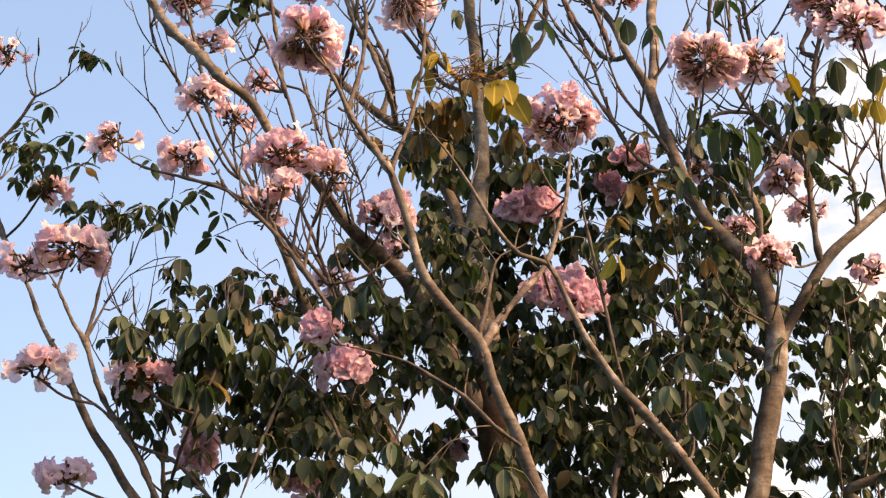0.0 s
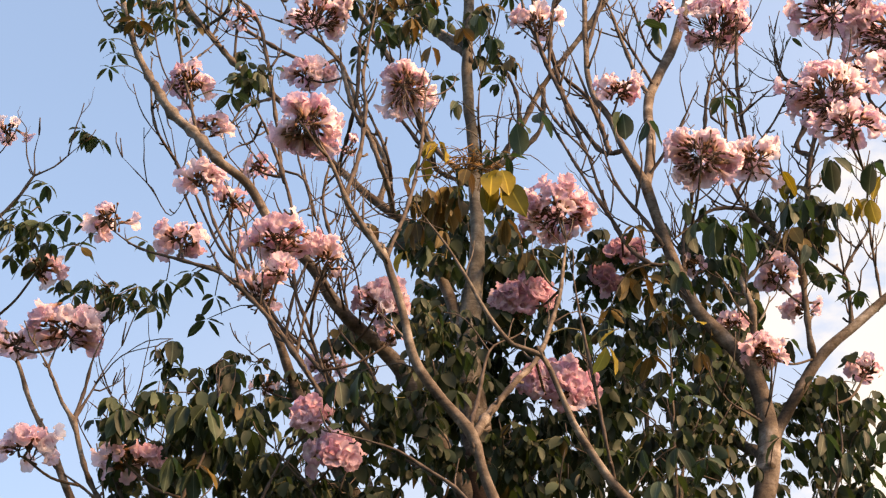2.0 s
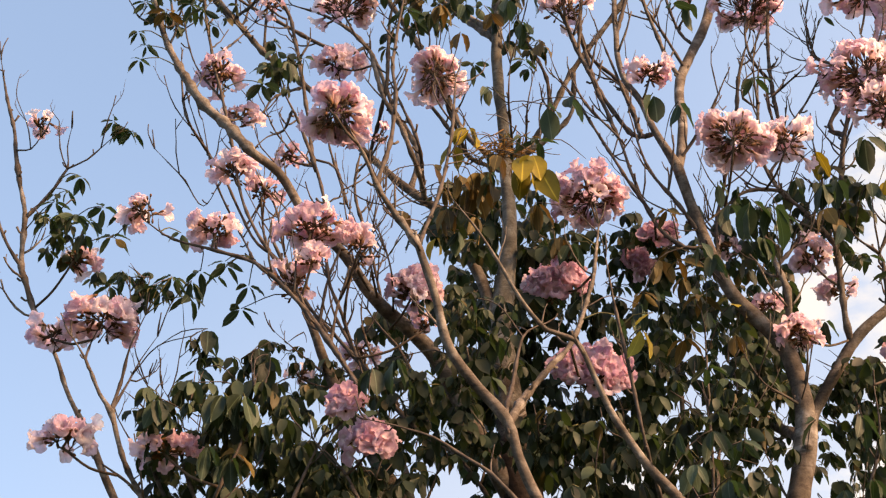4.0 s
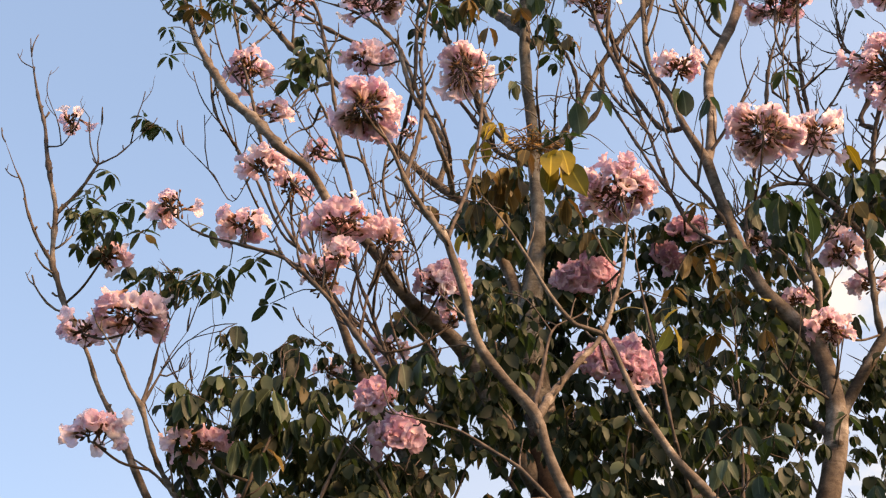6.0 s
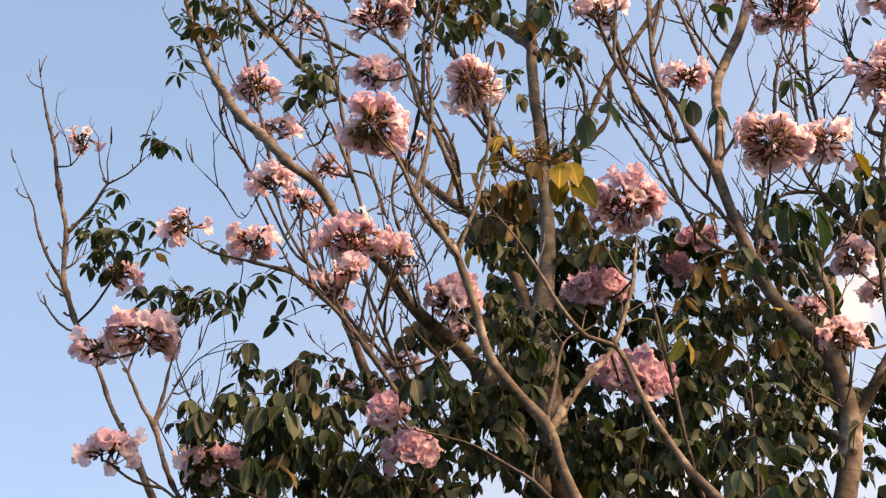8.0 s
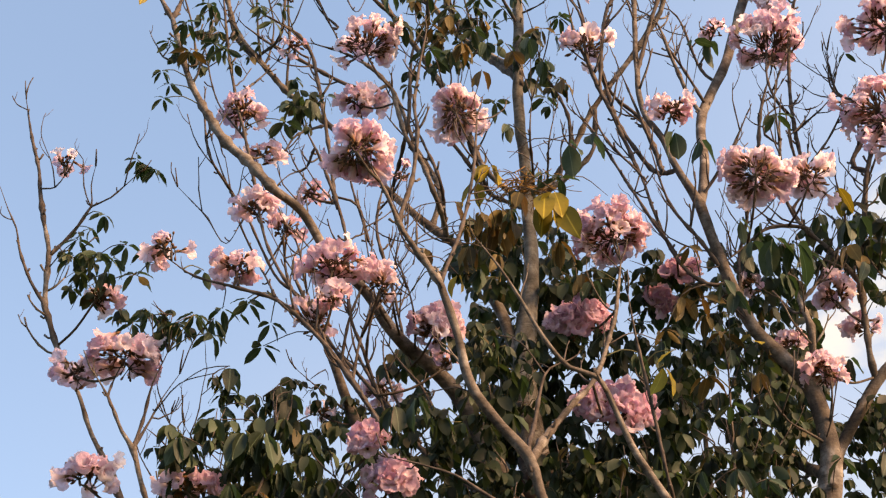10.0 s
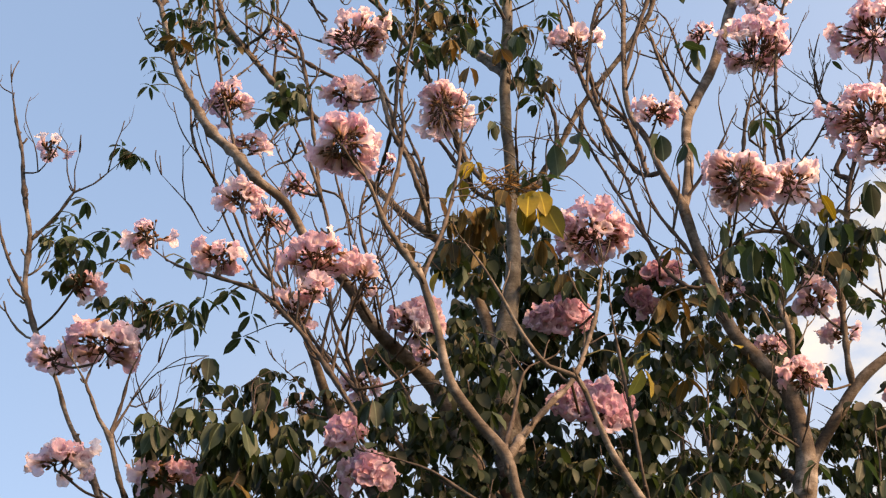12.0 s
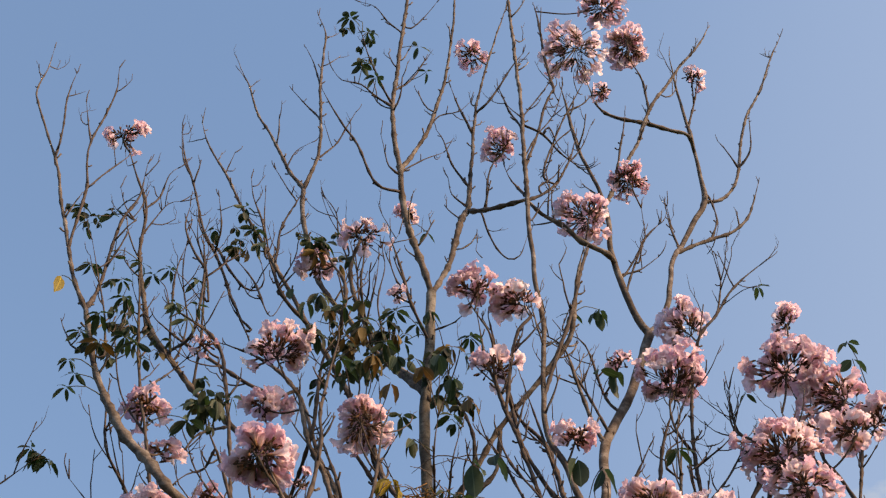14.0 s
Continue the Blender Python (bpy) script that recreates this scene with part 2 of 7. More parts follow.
rise = node(gn, "ShaderNodeBump", Strength=0.9, Distance=0.03)
gl.new(blades.outputs["Fac"], rise.inputs["Height"])
gl.new(rise.outputs["Normal"], gn["Principled BSDF"].inputs["Normal"])

# ---------------------------------------------------------------- ground
bm = bmesh.new()
bmesh.ops.create_grid(bm, x_segments=40, y_segments=40, size=2500)
for v in bm.verts:
    far = max(0.0, v.co.length - 60)
    v.co.z = -0.00002 * far + 0.4 * noise.noise(v.co * 0.004) * min(1.0, far / 400)
ground_mesh = bpy.data.meshes.new("ground")
bm.to_mesh(ground_mesh)
bm.free()
ground_mesh.materials.append(GRASS)
tagged(new("ground", ground_mesh), "flat open ground of short green grass", "ground", kind="structure")


# ---------------------------------------------------------------- building helpers
def mesh_of(name, verts, faces, materials, slots=None, smooth=True):
    me = bpy.data.meshes.new(name)
    me.from_pydata([tuple(v) for v in verts], [], faces)
    for m in materials:
        me.materials.append(m)
    if slots is not None:
        me.polygons.foreach_set("material_index", slots)
    me.polygons.foreach_set("use_smooth", [smooth] * len(me.polygons))
    me.update()
    return me


def part(name, me, parent, label=""):
    ob = new(name, me)
    ob.parent = parent
    if label:
        tagged(ob, label)
    return ob


def spline(points, step):
    """Catmull-Rom through (x, y, z, r) rows, sampled about every step metres."""
    p = np.array(points, float)
    if len(p) == 2:
        p = np.array([p[0], (p[0] + p[1]) / 2, p[1]])
    ends = np.vstack([2 * p[0] - p[1], p, 2 * p[-1] - p[-2]])
    made = []
    for i in range(1, len(ends) - 2):
        a, b, c, d = ends[i - 1:i + 3]
        n = max(2, int(np.linalg.norm((c - b)[:3]) / step))
        for k in range(n):
            t = k / n
            made.append(0.5 * (2 * b + (c - a) * t + (2 * a - 5 * b + 4 * c - d) * t * t + (3 * b - a - 3 * c + d) * t ** 3))
    made.append(p[-1])
    made = np.array(made)
    made[:, 3] = np.maximum(made[:, 3], 0.0012)
    return made


def tube(line, sides, verts, faces, rough=0.0, phase=0.0):
    """A closed tube along rows (x, y, z, r), added to verts and faces."""
    start, n = len(verts), len(line)
    way = np.gradient(line[:, :3], axis=0)
    way /= np.linalg.norm(way, axis=1, keepdims=True) + 1e-9
    side = np.cross(way[0], (0.31, 0.17, 0.93))
    if np.linalg.norm(side) < 1e-3:
        side = np.cross(way[0], (1, 0, 0))
    for k in range(n):
        side = side - way[k] * np.dot(side, way[k])
        side /= np.linalg.norm(side) + 1e-9
        other = np.cross(way[k], side)
        for j in range(sides):
            a = 2 * math.pi * j / sides + phase
            out = math.cos(a) * side + math.sin(a) * other
            r = line[k, 3]
            if rough:
                r *= 1 + rough * noise.noise(Vector(line[k, :3] * 9.0 + out * 0.8))
            verts.append(line[k, :3] + out * r)
    for k in range(n - 1):
        for j in range(sides):
            a, b = start + k * sides + j, start + k * sides + (j + 1) % sides
            faces.append((a, b, b + sides, a + sides))
    faces.append(tuple(start + j for j in reversed(range(sides))))
    faces.append(tuple(start + (n - 1) * sides + j for j in range(sides)))


def unit(v):
    v = np.asarray(v, float)
    return v / (np.linalg.norm(v) + 1e-9)


# ---------------------------------------------------------------- the tree
tree = new("tree")
tagged(tree, "pink trumpet tree in bloom, half bare, with dark drooping leaves", "tree")
tree.location = (1.023, 5.245, 0.0)
tree_back = Matrix.Translation(-tree.location)
rng = random.Random(7)


def under_tree(name, me, label="", m=None):
    ob = part(name, me, tree, label)
    ob.matrix_parent_inverse = tree_back
    if m is not None:
        ob.matrix_basis = m
    return ob


def twiglet(at, way, length, r, verts, faces, depth=0):
    """A short knobbly side shoot that bends up and forks."""
    up = np.array((0, 0, 1.0))
    rows, p, d = [], np.array(at, float), unit(way)
    n = 5
    for k in range(n + 1):
        rows.append((*p, r * (1 - 0.45 * k / n) * (1.25 if k in (2, n) else 1.0)))
        d = unit(d + up * 0.24 + np.array([rng.gauss(0, 0.10) for _ in range(3)]))
        p = p + d * length / n
    line = np.array(rows)
    tube(line, 4, verts, faces)
    if depth < 2 and length > 0.07:
        for k in ((3, 5) if rng.random() < 0.35 else (4,)):
            s = unit(np.cross(d, [rng.gauss(0, 1) for _ in range(3)]))
            twiglet(line[k, :3], unit(d + s * 0.8), length * rng.uniform(0.35, 0.6), line[k, 3] * 0.85, verts, faces, depth + 1)


def limb(twigs, *points, name="limb", label=""):
    """A tapering limb through (x, y, z, radius) with side twigs."""
    line = spline(points, 0.035)
    n = len(line)
    wander = np.array([noise.noise_vector(Vector(row[:3] * 5.0)) for row in line])
    ease = np.minimum(1, np.minimum(np.arange(n), np.arange(n)[::-1]) / 6.0)[:, None]
    line[:, :3] += wander * ease * np.minimum(0.008, line[:, 3:4] * 0.8)
    if line[-1, 3] < 0.008:
        line[-9:, 3] *= np.linspace(1.0, 0.45, 9)[-len(line[-9:]):]
    tip = line[-1].copy()
    way = unit(line[-1, :3] - line[-2, :3])
    if tip[3] > 0.007:
        line = np.vstack([line] + [[*(tip[:3] + way * tip[3] * s), tip[3] * q] for s, q in ((0.3, 0.85), (0.55, 0.55), (0.65, 0.2))])
    verts, faces = [], []
    big = line[:, 3].max()
    spurs = []
    if big < 0.02:
        k = rng.randrange(2, 5)
        while k < n - 2:
            line[k, 3] *= rng.uniform(1.2, 1.55)
            if rng.random() < 0.5:
                spurs.append(k)
            k += rng.randrange(2, 5)
    tube(line, 12 if big > 0.04 else 8 if big > 0.015 else 6, verts, faces, rough=0.16)
    if tip[3] < 0.007:
        for _ in range(rng.choice((1, 2))):
            s = unit(np.cross(way, [rng.gauss(0, 1) for _ in range(3)]))
            twiglet(tip[:3], unit(way + s * 0.35), rng.uniform(0.05, 0.14), max(0.0038, tip[3] * 0.85), verts, faces, 2)
    for k in spurs:
        way = unit(line[k + 1, :3] - line[k - 1, :3])
        side = unit(np.cross(way, [rng.gauss(0, 1) for _ in range(3)]))
        d = unit(way * 0.5 + side)
        a, reach, r = line[k, :3], rng.uniform(0.012, 0.05), max(0.0032, min(0.0055, line[k, 3] * 0.6))
        mid = a + d * reach * 0.55
        end = mid + unit(d + np.array((0, 0, 0.8))) * reach * 0.55
        tube(np.array([(*a, r), (*mid, r * 0.85), (*end, r * 1.05)]), 5, verts, faces)
    for _ in range(int(twigs * 1.5)):
        k = int(n * rng.uniform(0.3, 0.97))
        k = min(max(k, 1), n - 2)
        way = unit(line[k + 1, :3] - line[k - 1, :3])
        side = unit(np.cross(way, [rng.gauss(0, 1) for _ in range(3)]))
        twiglet(line[k, :3] + side * line[k, 3] * 0.6, unit(way * 0.7 + side), rng.uniform(0.08, 0.30), max(0.0036, min(0.0060, line[k, 3] * 0.6)), verts, faces)
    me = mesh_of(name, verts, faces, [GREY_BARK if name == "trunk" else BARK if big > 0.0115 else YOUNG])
    return under_tree(name, me, label)


# --- flowers: a trumpet with five broad crinkled lobes, base at the origin, mouth at z = 1
def flower_mesh(seed, petal):
    r = random.Random(seed)
    verts, faces = [], []
    sides = 30
    tube_rings = [(0.0, 0.07), (0.2, 0.12), (0.42, 0.22), (0.62, 0.32), (0.78, 0.40)]
    lobe_rings = [0.25, 0.52, 0.78, 1.0]
    bends = [r.uniform(-0.65, 0.20) for _ in range(5)]
    reach = [r.uniform(0.62, 0.84) for _ in range(5)]
    tilt = [r.uniform(-0.22, 0.22) for _ in range(5)]
    shift = [r.uniform(0, 6.28) for _ in range(5)]
    flat = r.uniform(0.82, 1.0)
    for z, rad in tube_rings:
        for j in range(sides):
            a = 2 * math.pi * j / sides
            verts.append((math.cos(a) * rad, math.sin(a) * rad * flat, z + 0.03 * math.sin(a * 5 + shift[0])))
    for k, q in enumerate(lobe_rings):
        for j in range(sides):
            lobe, p = j * 5 // sides, ((j + 0.5) * 5 / sides) % 1
            full = math.sin(math.pi * p) ** 0.5
            # the notches between the lobes stay near the throat, the lobes widen beyond it
            out = 0.40 + reach[lobe] * q * (0.46 + 0.54 * full)
            a = 2 * math.pi * (lobe + 0.5 + (p - 0.5) * (1.0 + 0.10 * q)) / 5
            ripple = q * (0.045 * math.sin(a * 15 + shift[lobe]) + 0.045 * math.sin(a * 9 + shift[0] + 2 * k))
            rise = 0.24 * math.sin(q * 1.5) + bends[lobe] * q * q * 0.55 + tilt[lobe] * (p - 0.5) * q * 1.6
            verts.append((math.cos(a) * out, math.sin(a) * out * flat, 0.78 + rise + ripple))
    for k in range(len(tube_rings) + len(lobe_rings) - 1):
        for j in range(sides):
            a, b = k * sides + j, k * sides + (j + 1) % sides
            faces.append((a, b, b + sides, a + sides))
    return mesh_of("flower", verts, faces, [petal])


FLOWERS = {key: [flower_mesh(s, petal) for s in range(8)] for key, petal in PETALS.items()}


def aim(at, way, size, spin=0.0, wide=1.0):
    q = Vector(way).to_track_quat("Z", "Y").to_matrix().to_4x4()
    return Matrix.Translation(at) @ q @ Matrix.Rotation(spin, 4, "Z") @ Matrix.Diagonal((size * wide, size * wide, size, 1))


def bud(at, way, length, r, verts, faces):
    way = unit(way)
    rows = [(*(np.array(at) + way * length * t), r * w) for t, w in ((0, 0.35), (0.3, 0.8), (0.65, 1.0), (1.0, 0.75))]
    tube(np.array(rows), 5, verts, faces)


def flower_head(facing, sparse, foot, x, y, z, wide, high):
    """An open head of trumpet flowers radiating on forked dark stalks round (x, y, z); foot is where its stem leaves the limb.

    facing: u a dome opening upwards, s a fuller ball, f opening forwards, b opening backwards and up."""
    c = np.array((x, y, z - (0.13 * high if facing == "f" else 0)))
    axis = unit(np.array({"u": (0, 0.30, 1.0), "s": (0, 0.1, 1.0), "f": (0, -0.85, 0.5), "b": (0, 0.8, 0.66)}[facing]) + [rng.gauss(0, 0.12 if facing == "b" else 0.24) for _ in range(3)])
    spread = {"u": 1.45, "s": 1.75, "f": 1.45, "b": 1.44}[facing]
    size = (wide + high) / 4
    tone = "deep" if facing == "f" else "pink" if rng.random() < 0.6 else "pale"
    trim = min(0.02, 0.08 * wide)
    radii = np.array((wide - trim, (wide + high) / 2 - trim, max(high - trim, 0.12))) / 2
    heart = c - axis * radii * {"u": 0.40, "s": 0.20, "f": 0.35, "b": 0.30}[facing]
    verts, faces, slots = [], [], []

    def stalk(points, slot=0, sides=4):
        tube(np.array(points), sides, verts, faces)
        slots.extend([slot] * (len(faces) - len(slots)))

    # stem
    foot = np.array(foot)
    bend = (foot + heart) / 2 - np.array((0, 0, 0.1 * np.linalg.norm(heart - foot)))
    stalk(spline([(*foot, 0.0058), (*bend, 0.0052), (*heart, 0.0046)], 0.03), 0, 6)
    area = 2 * math.pi * (1 - math.cos(spread)) * radii[0] * radii[2]
    count = int(min(100, max(7, area / {"u": 0.0021, "s": 0.0021, "f": 0.0016, "b": 0.0017}[facing])))
    tx = unit(np.cross(axis, (0.2, 1, 0.1)))
    ty = np.cross(axis, tx)
    # thinner towards the pole of the head, fuller round its rim
    low = 0.0 if facing == "f" else 0.10
    places, bare = [], []
    for i in range(count):
        share = low + (1 - low) * (i + 0.5) / count
        polar = math.acos(1 - share * (1 - math.cos(spread))) + rng.gauss(0, 0.17)
        turn = i * 2.39996 + rng.gauss(0, 0.2)
        d = axis * math.cos(polar) + (tx * math.cos(turn) + ty * math.sin(turn)) * math.sin(polar)
        lump = noise.noise(Vector(d * 1.7) + Vector(c * 7))
        mouth = c + d * radii * rng.uniform(0.74, 1.05) * (1 + (0.18 if facing == "f" else 0.42) * lump) - np.array((0, 0, 0.016 * rng.random()))
        span = np.linalg.norm(mouth - heart)
        length = min(rng.uniform(0.058, 0.078), span * 0.68)
        way = unit(unit(mouth - heart) + d * 0.35 + np.array([rng.gauss(0, 0.22 if facing == "b" else 0.36) for _ in range(3)]) - np.array((0, 0, 0.20)))
        seat = mouth - way * length
        gone = lump < {"u": -0.26, "s": -0.30, "f": -0.75, "b": -0.42}[facing] + 0.40 * sparse or rng.random() < 0.30 * sparse
        (bare if gone and i > 2 else places).append((seat, way, length))
    # the stem splits into arms, the arms fork, and each fork bears a few flower stalks
    arms = []
    for i in range(max(3, count // 9)):
        share = (i + 0.5) / max(3, count // 9)
        polar, turn = math.acos(1 - share * (1 - math.cos(spread))), i * 2.39996
        d = unit(axis * math.cos(polar) + (tx * math.cos(turn) + ty * math.sin(turn)) * math.sin(polar) + np.array([rng.gauss(0, 0.1) for _ in range(3)]))
        knee = heart + d * radii * rng.uniform(0.16, 0.28)
        stalk([(*heart, 0.0034), (*((heart + knee) / 2 + (0, 0, -0.004)), 0.0030), (*knee, 0.0028)])
        for _ in range(2):
            end = knee + unit(d + np.array([rng.gauss(0, 0.45) for _ in range(3)])) * size * rng.uniform(0.08, 0.16)
            stalk([(*knee, 0.0026), (*end, 0.0024)])
            arms.append(end)
    for seat, way, length in places:
        a = min(arms, key=lambda p: np.linalg.norm(p - seat))
        mid = (a + seat) / 2 + np.array([rng.gauss(0, 0.005) for _ in range(3)])
        stalk([(*a, 0.0021), (*mid, 0.0019), (*seat, 0.0022)])
        bud(seat - way * 0.008, way, 0.026, 0.0062, verts, faces)
        slots.extend([1] * (len(faces) - len(slots)))
    # stalks whose flowers have fallen end in brown cups and buds
    for seat, way, length in bare:
        a = min(arms, key=lambda p: np.linalg.norm(p - seat))
        end = a + (seat - a) * rng.uniform(0.6, 1.05)
        stalk([(*a, 0.0021), (*((a + end) / 2 + np.array([rng.gauss(0, 0.006) for _ in range(3)])), 0.0019), (*end, 0.0021)])
        bud(end, unit(end - a), rng.uniform(0.016, 0.030), 0.0056, verts, faces)
        slots.extend([1] * (len(faces) - len(slots)))
    for _ in range(int(2 + count * 0.35)):
        a = arms[rng.randrange(len(arms))]
        d = unit(unit(a - heart) + np.array([rng.gauss(0, 0.5) for _ in range(3)]))
        end = a + d * size * rng.uniform(0.12, 0.36)
        stalk([(*a, 0.0020), (*((a + end) / 2 + d * 0.004), 0.0018), (*end, 0.0020)])
        bud(end, d, rng.uniform(0.012, 0.024), 0.0048, verts, faces)
        slots.extend([1] * (len(faces) - len(slots)))
    head = under_tree("flower_head", mesh_of("flower_head", verts, faces, [TWIG, CALYX], slots))
    for seat, way, length in places:
        ob = part("flower", FLOWERS[tone][rng.randrange(8)], head)
        ob.matrix_parent_inverse = (tree_back @ head.matrix_basis).inverted() @ tree_back
        ob.matrix_basis = aim(seat, way, length, rng.uniform(0, 6.3), rng.uniform(0.46, 0.60))
    return head


# --- leaves: a leaflet one unit long along +y, folded at the midrib, bent down to a drawn-out tip
def leaflet_shape(seed):
    r = random.Random(seed)
    w, fold, bend, twist = r.uniform(0.215, 0.285), r.uniform(0.06, 0.34), r.uniform(0.2, 0.8), r.uniform(-0.3, 0.3)
    rows = [(0.0, 0.03), (0.07, 0.36), (0.17, 0.70), (0.31, 0.95), (0.47, 1.0), (0.63, 0.92), (0.77, 0.70), (0.88, 0.37), (0.94, 0.16), (1.0, 0.0)]
    verts, faces = [], []
    for t, q in rows:
        half = w * q
        z = -bend * t * t * 0.5
        tilt = twist * t
        wave = 0.018 * math.sin(t * 17 + seed)
        verts += [(-half, t - 0.05 * bend * t, z + half * (fold - tilt) + wave), (0, t, z), (half, t - 0.05 * bend * t, z + half * (fold + tilt) - wave)]
    for k in range(len(rows) - 1):
        a = 3 * k
        faces += [(a, a + 1, a + 4, a + 3), (a + 1, a + 2, a + 5, a + 4)]
    return verts, faces


SHAPES = [leaflet_shape(s) for s in range(7)]
LEAFLETS = {key: [mesh_of("leaflet", v, f, [m]) for v, f in SHAPES] for key, m in (("g", GREEN), ("y", YELLOW), ("o", OLIVE))}


def leaflet_frame(at, way, size, roll=0.0):
    """Leaflet's own axes: y along way, z as near to up as it goes."""
    y = unit(way)
    x = unit(np.cross(y, (0.02, 0.03, 1.0)))
    z = np.cross(x, y)
    x, z = x * math.cos(roll) + z * math.sin(roll), z * math.cos(roll) - x * math.sin(roll)
    return np.array([x * size, y * size, z * size]).T, np.array(at)


def leaflet_ways(count, droop, heading):
    for i in range(count):
        a = heading + (i - (count - 1) / 2) * (6.0 / max(count, 3)) + rng.gauss(0, 0.18)
        flat = np.array((math.cos(a), math.sin(a), 0))
        yield unit(flat * (1 - 0.62 * droop) + np.array((0, 0, -1.0)) * droop * rng.uniform(0.75, 1.1) + np.array([rng.gauss(0, 0.1) for _ in range(3)]))


def leaf(colour, count, length, foot, x, y, z):
    """A hand-shaped leaf: a thin stalk from foot to the hub, leaflets hanging from the hub."""
    droop = 0.88 if count <= 5 and length > 0.105 else 0.45
    hub = np.array((x, y, z + 0.45 * length * droop))
    foot = np.array(foot)
    reach = foot - hub
    thick = 0.0032
    if np.linalg.norm(reach) > 0.3:
        foot, thick = hub + unit(reach) * 0.24, 0.0012
    verts, faces = [], []
    mid = (foot + hub) / 2 + np.array((rng.gauss(0, 0.06), rng.gauss(0, 0.06), 0.18)) * np.linalg.norm(foot - hub)
    tube(spline([(*foot, thick), (*mid, 0.0024), (*hub, 0.0020)], 0.04), 5, verts, faces)
    stalk = under_tree("leaf", mesh_of("leaf", verts, faces, [PETIOLE if np.linalg.norm(foot - hub) < 0.2 else YOUNG]))
    for way in leaflet_ways(count, droop, rng.uniform(0, 6.3)):
        size = length * rng.uniform(0.72, 1.08)
        m, at = leaflet_frame(hub + way * length * 0.1, way, size, rng.gauss(0, 0.5))
        if length < 0.125 and count > 2:
            m[:, 0] *= 0.62 if length < 0.105 else 0.75
        ob = part("leaflet", LEAFLETS[colour][rng.randrange(7)], stalk)
        ob.matrix_parent_inverse = (tree_back @ stalk.matrix_basis).inverted() @ tree_back
        ob.matrix_basis = Matrix.Translation(at) @ Matrix([list(row) for row in m]).to_4x4()
    return stalk


def foliage(count, length, x, y, z, rx, ry, rz):
    """A deep mass of such leaves round (x, y, z), past counting."""
    verts, faces, slots = [], [], []
    c = np.array((x, y, z))
    for _ in range(int(count * 1.2)):
        d = unit([rng.gauss(0, 1) for _ in range(3)]) * 1.15 * rng.random() ** 0.55
        hub = c + d * (rx, ry, rz)
        size = length * rng.uniform(0.52, 0.95)
        back = hub - unit(d * (1, 1, 0.4) + np.array((0, 0, 0.6))) * size * rng.uniform(0.8, 1.6)
        tube(np.array([(*back, 0.0012), (*((back + hub) / 2 + (0, 0, 0.02)), 0.0021), (*hub, 0.0018)]), 3, verts, faces)
        slots += [1] * (len(faces) - len(slots))
        n = rng.choice((3, 4, 5, 5))
        for way in leaflet_ways(n, rng.uniform(0.55, 0.95), rng.uniform(0, 6.3)):
            m, at = leaflet_frame(hub + way * size * 0.1, way, size * rng.uniform(0.6, 1.1), rng.gauss(0, 0.6))
            v, f = SHAPES[rng.randrange(7)]
            base = len(verts)
            verts.extend(np.array(v) @ m.T + at)
            faces.extend(tuple(base + i for i in face) for face in f)
            slots += [0] * (len(faces) - len(slots))
    for _ in range(count // 4):
        d = unit([rng.gauss(0, 1) for _ in range(3)])
        a = c + d * (rx, ry, rz) * rng.uniform(0.1, 0.75)
        way = unit(np.array((rng.gauss(0, 0.7), rng.gauss(0, 0.5), rng.uniform(0.2, 1.2))))
        reach = length * rng.uniform(0.9, 1.7)
        mid = a + way * reach * 0.5 + np.array([rng.gauss(0, 0.028) for _ in range(3)])
        tube(spline([(*a, 0.0014), (*mid, 0.0034), (*(a + way * reach), 0.0012)], 0.04), 4, verts, faces)
        slots += [2] * (len(faces) - len(slots))
    ob = under_tree("foliage", mesh_of("foliage", verts, faces, [FOLIAGE, PETIOLE, YOUNG], slots))
    return tagged(ob, "dense dark green drooping leaves", kind="stuff")


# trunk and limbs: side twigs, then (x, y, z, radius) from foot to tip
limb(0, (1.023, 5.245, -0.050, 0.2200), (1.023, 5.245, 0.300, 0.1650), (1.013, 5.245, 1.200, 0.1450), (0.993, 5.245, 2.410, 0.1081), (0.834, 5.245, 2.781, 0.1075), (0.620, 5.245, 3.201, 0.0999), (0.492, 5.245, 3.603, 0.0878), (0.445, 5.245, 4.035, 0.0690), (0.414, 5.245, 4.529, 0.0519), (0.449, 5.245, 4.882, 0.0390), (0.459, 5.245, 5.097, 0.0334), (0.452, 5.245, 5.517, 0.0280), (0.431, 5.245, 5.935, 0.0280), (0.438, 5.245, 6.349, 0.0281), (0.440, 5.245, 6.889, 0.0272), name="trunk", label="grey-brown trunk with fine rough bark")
limb(2, (0.997, 5.245, 2.189, 0.0541), (0.993, 5.245, 2.410, 0.0795), (1.127, 4.944, 2.649, 0.0655), (1.306, 4.933, 2.949, 0.0522), (1.421, 4.922, 3.265, 0.0451), (1.480, 4.910, 3.492, 0.0434), (1.546, 4.899, 3.724, 0.0460), (1.581, 4.888, 3.916, 0.0422), (1.570, 4.877, 4.114, 0.0366), (1.535, 4.866, 4.225, 0.0340), (1.442, 4.855, 4.339, 0.0324), (1.327, 4.843, 4.495, 0.0289), (1.262, 4.832, 4.683, 0.0262), (1.212, 4.821, 4.877, 0.0240), (1.171, 4.810, 5.077, 0.0252))
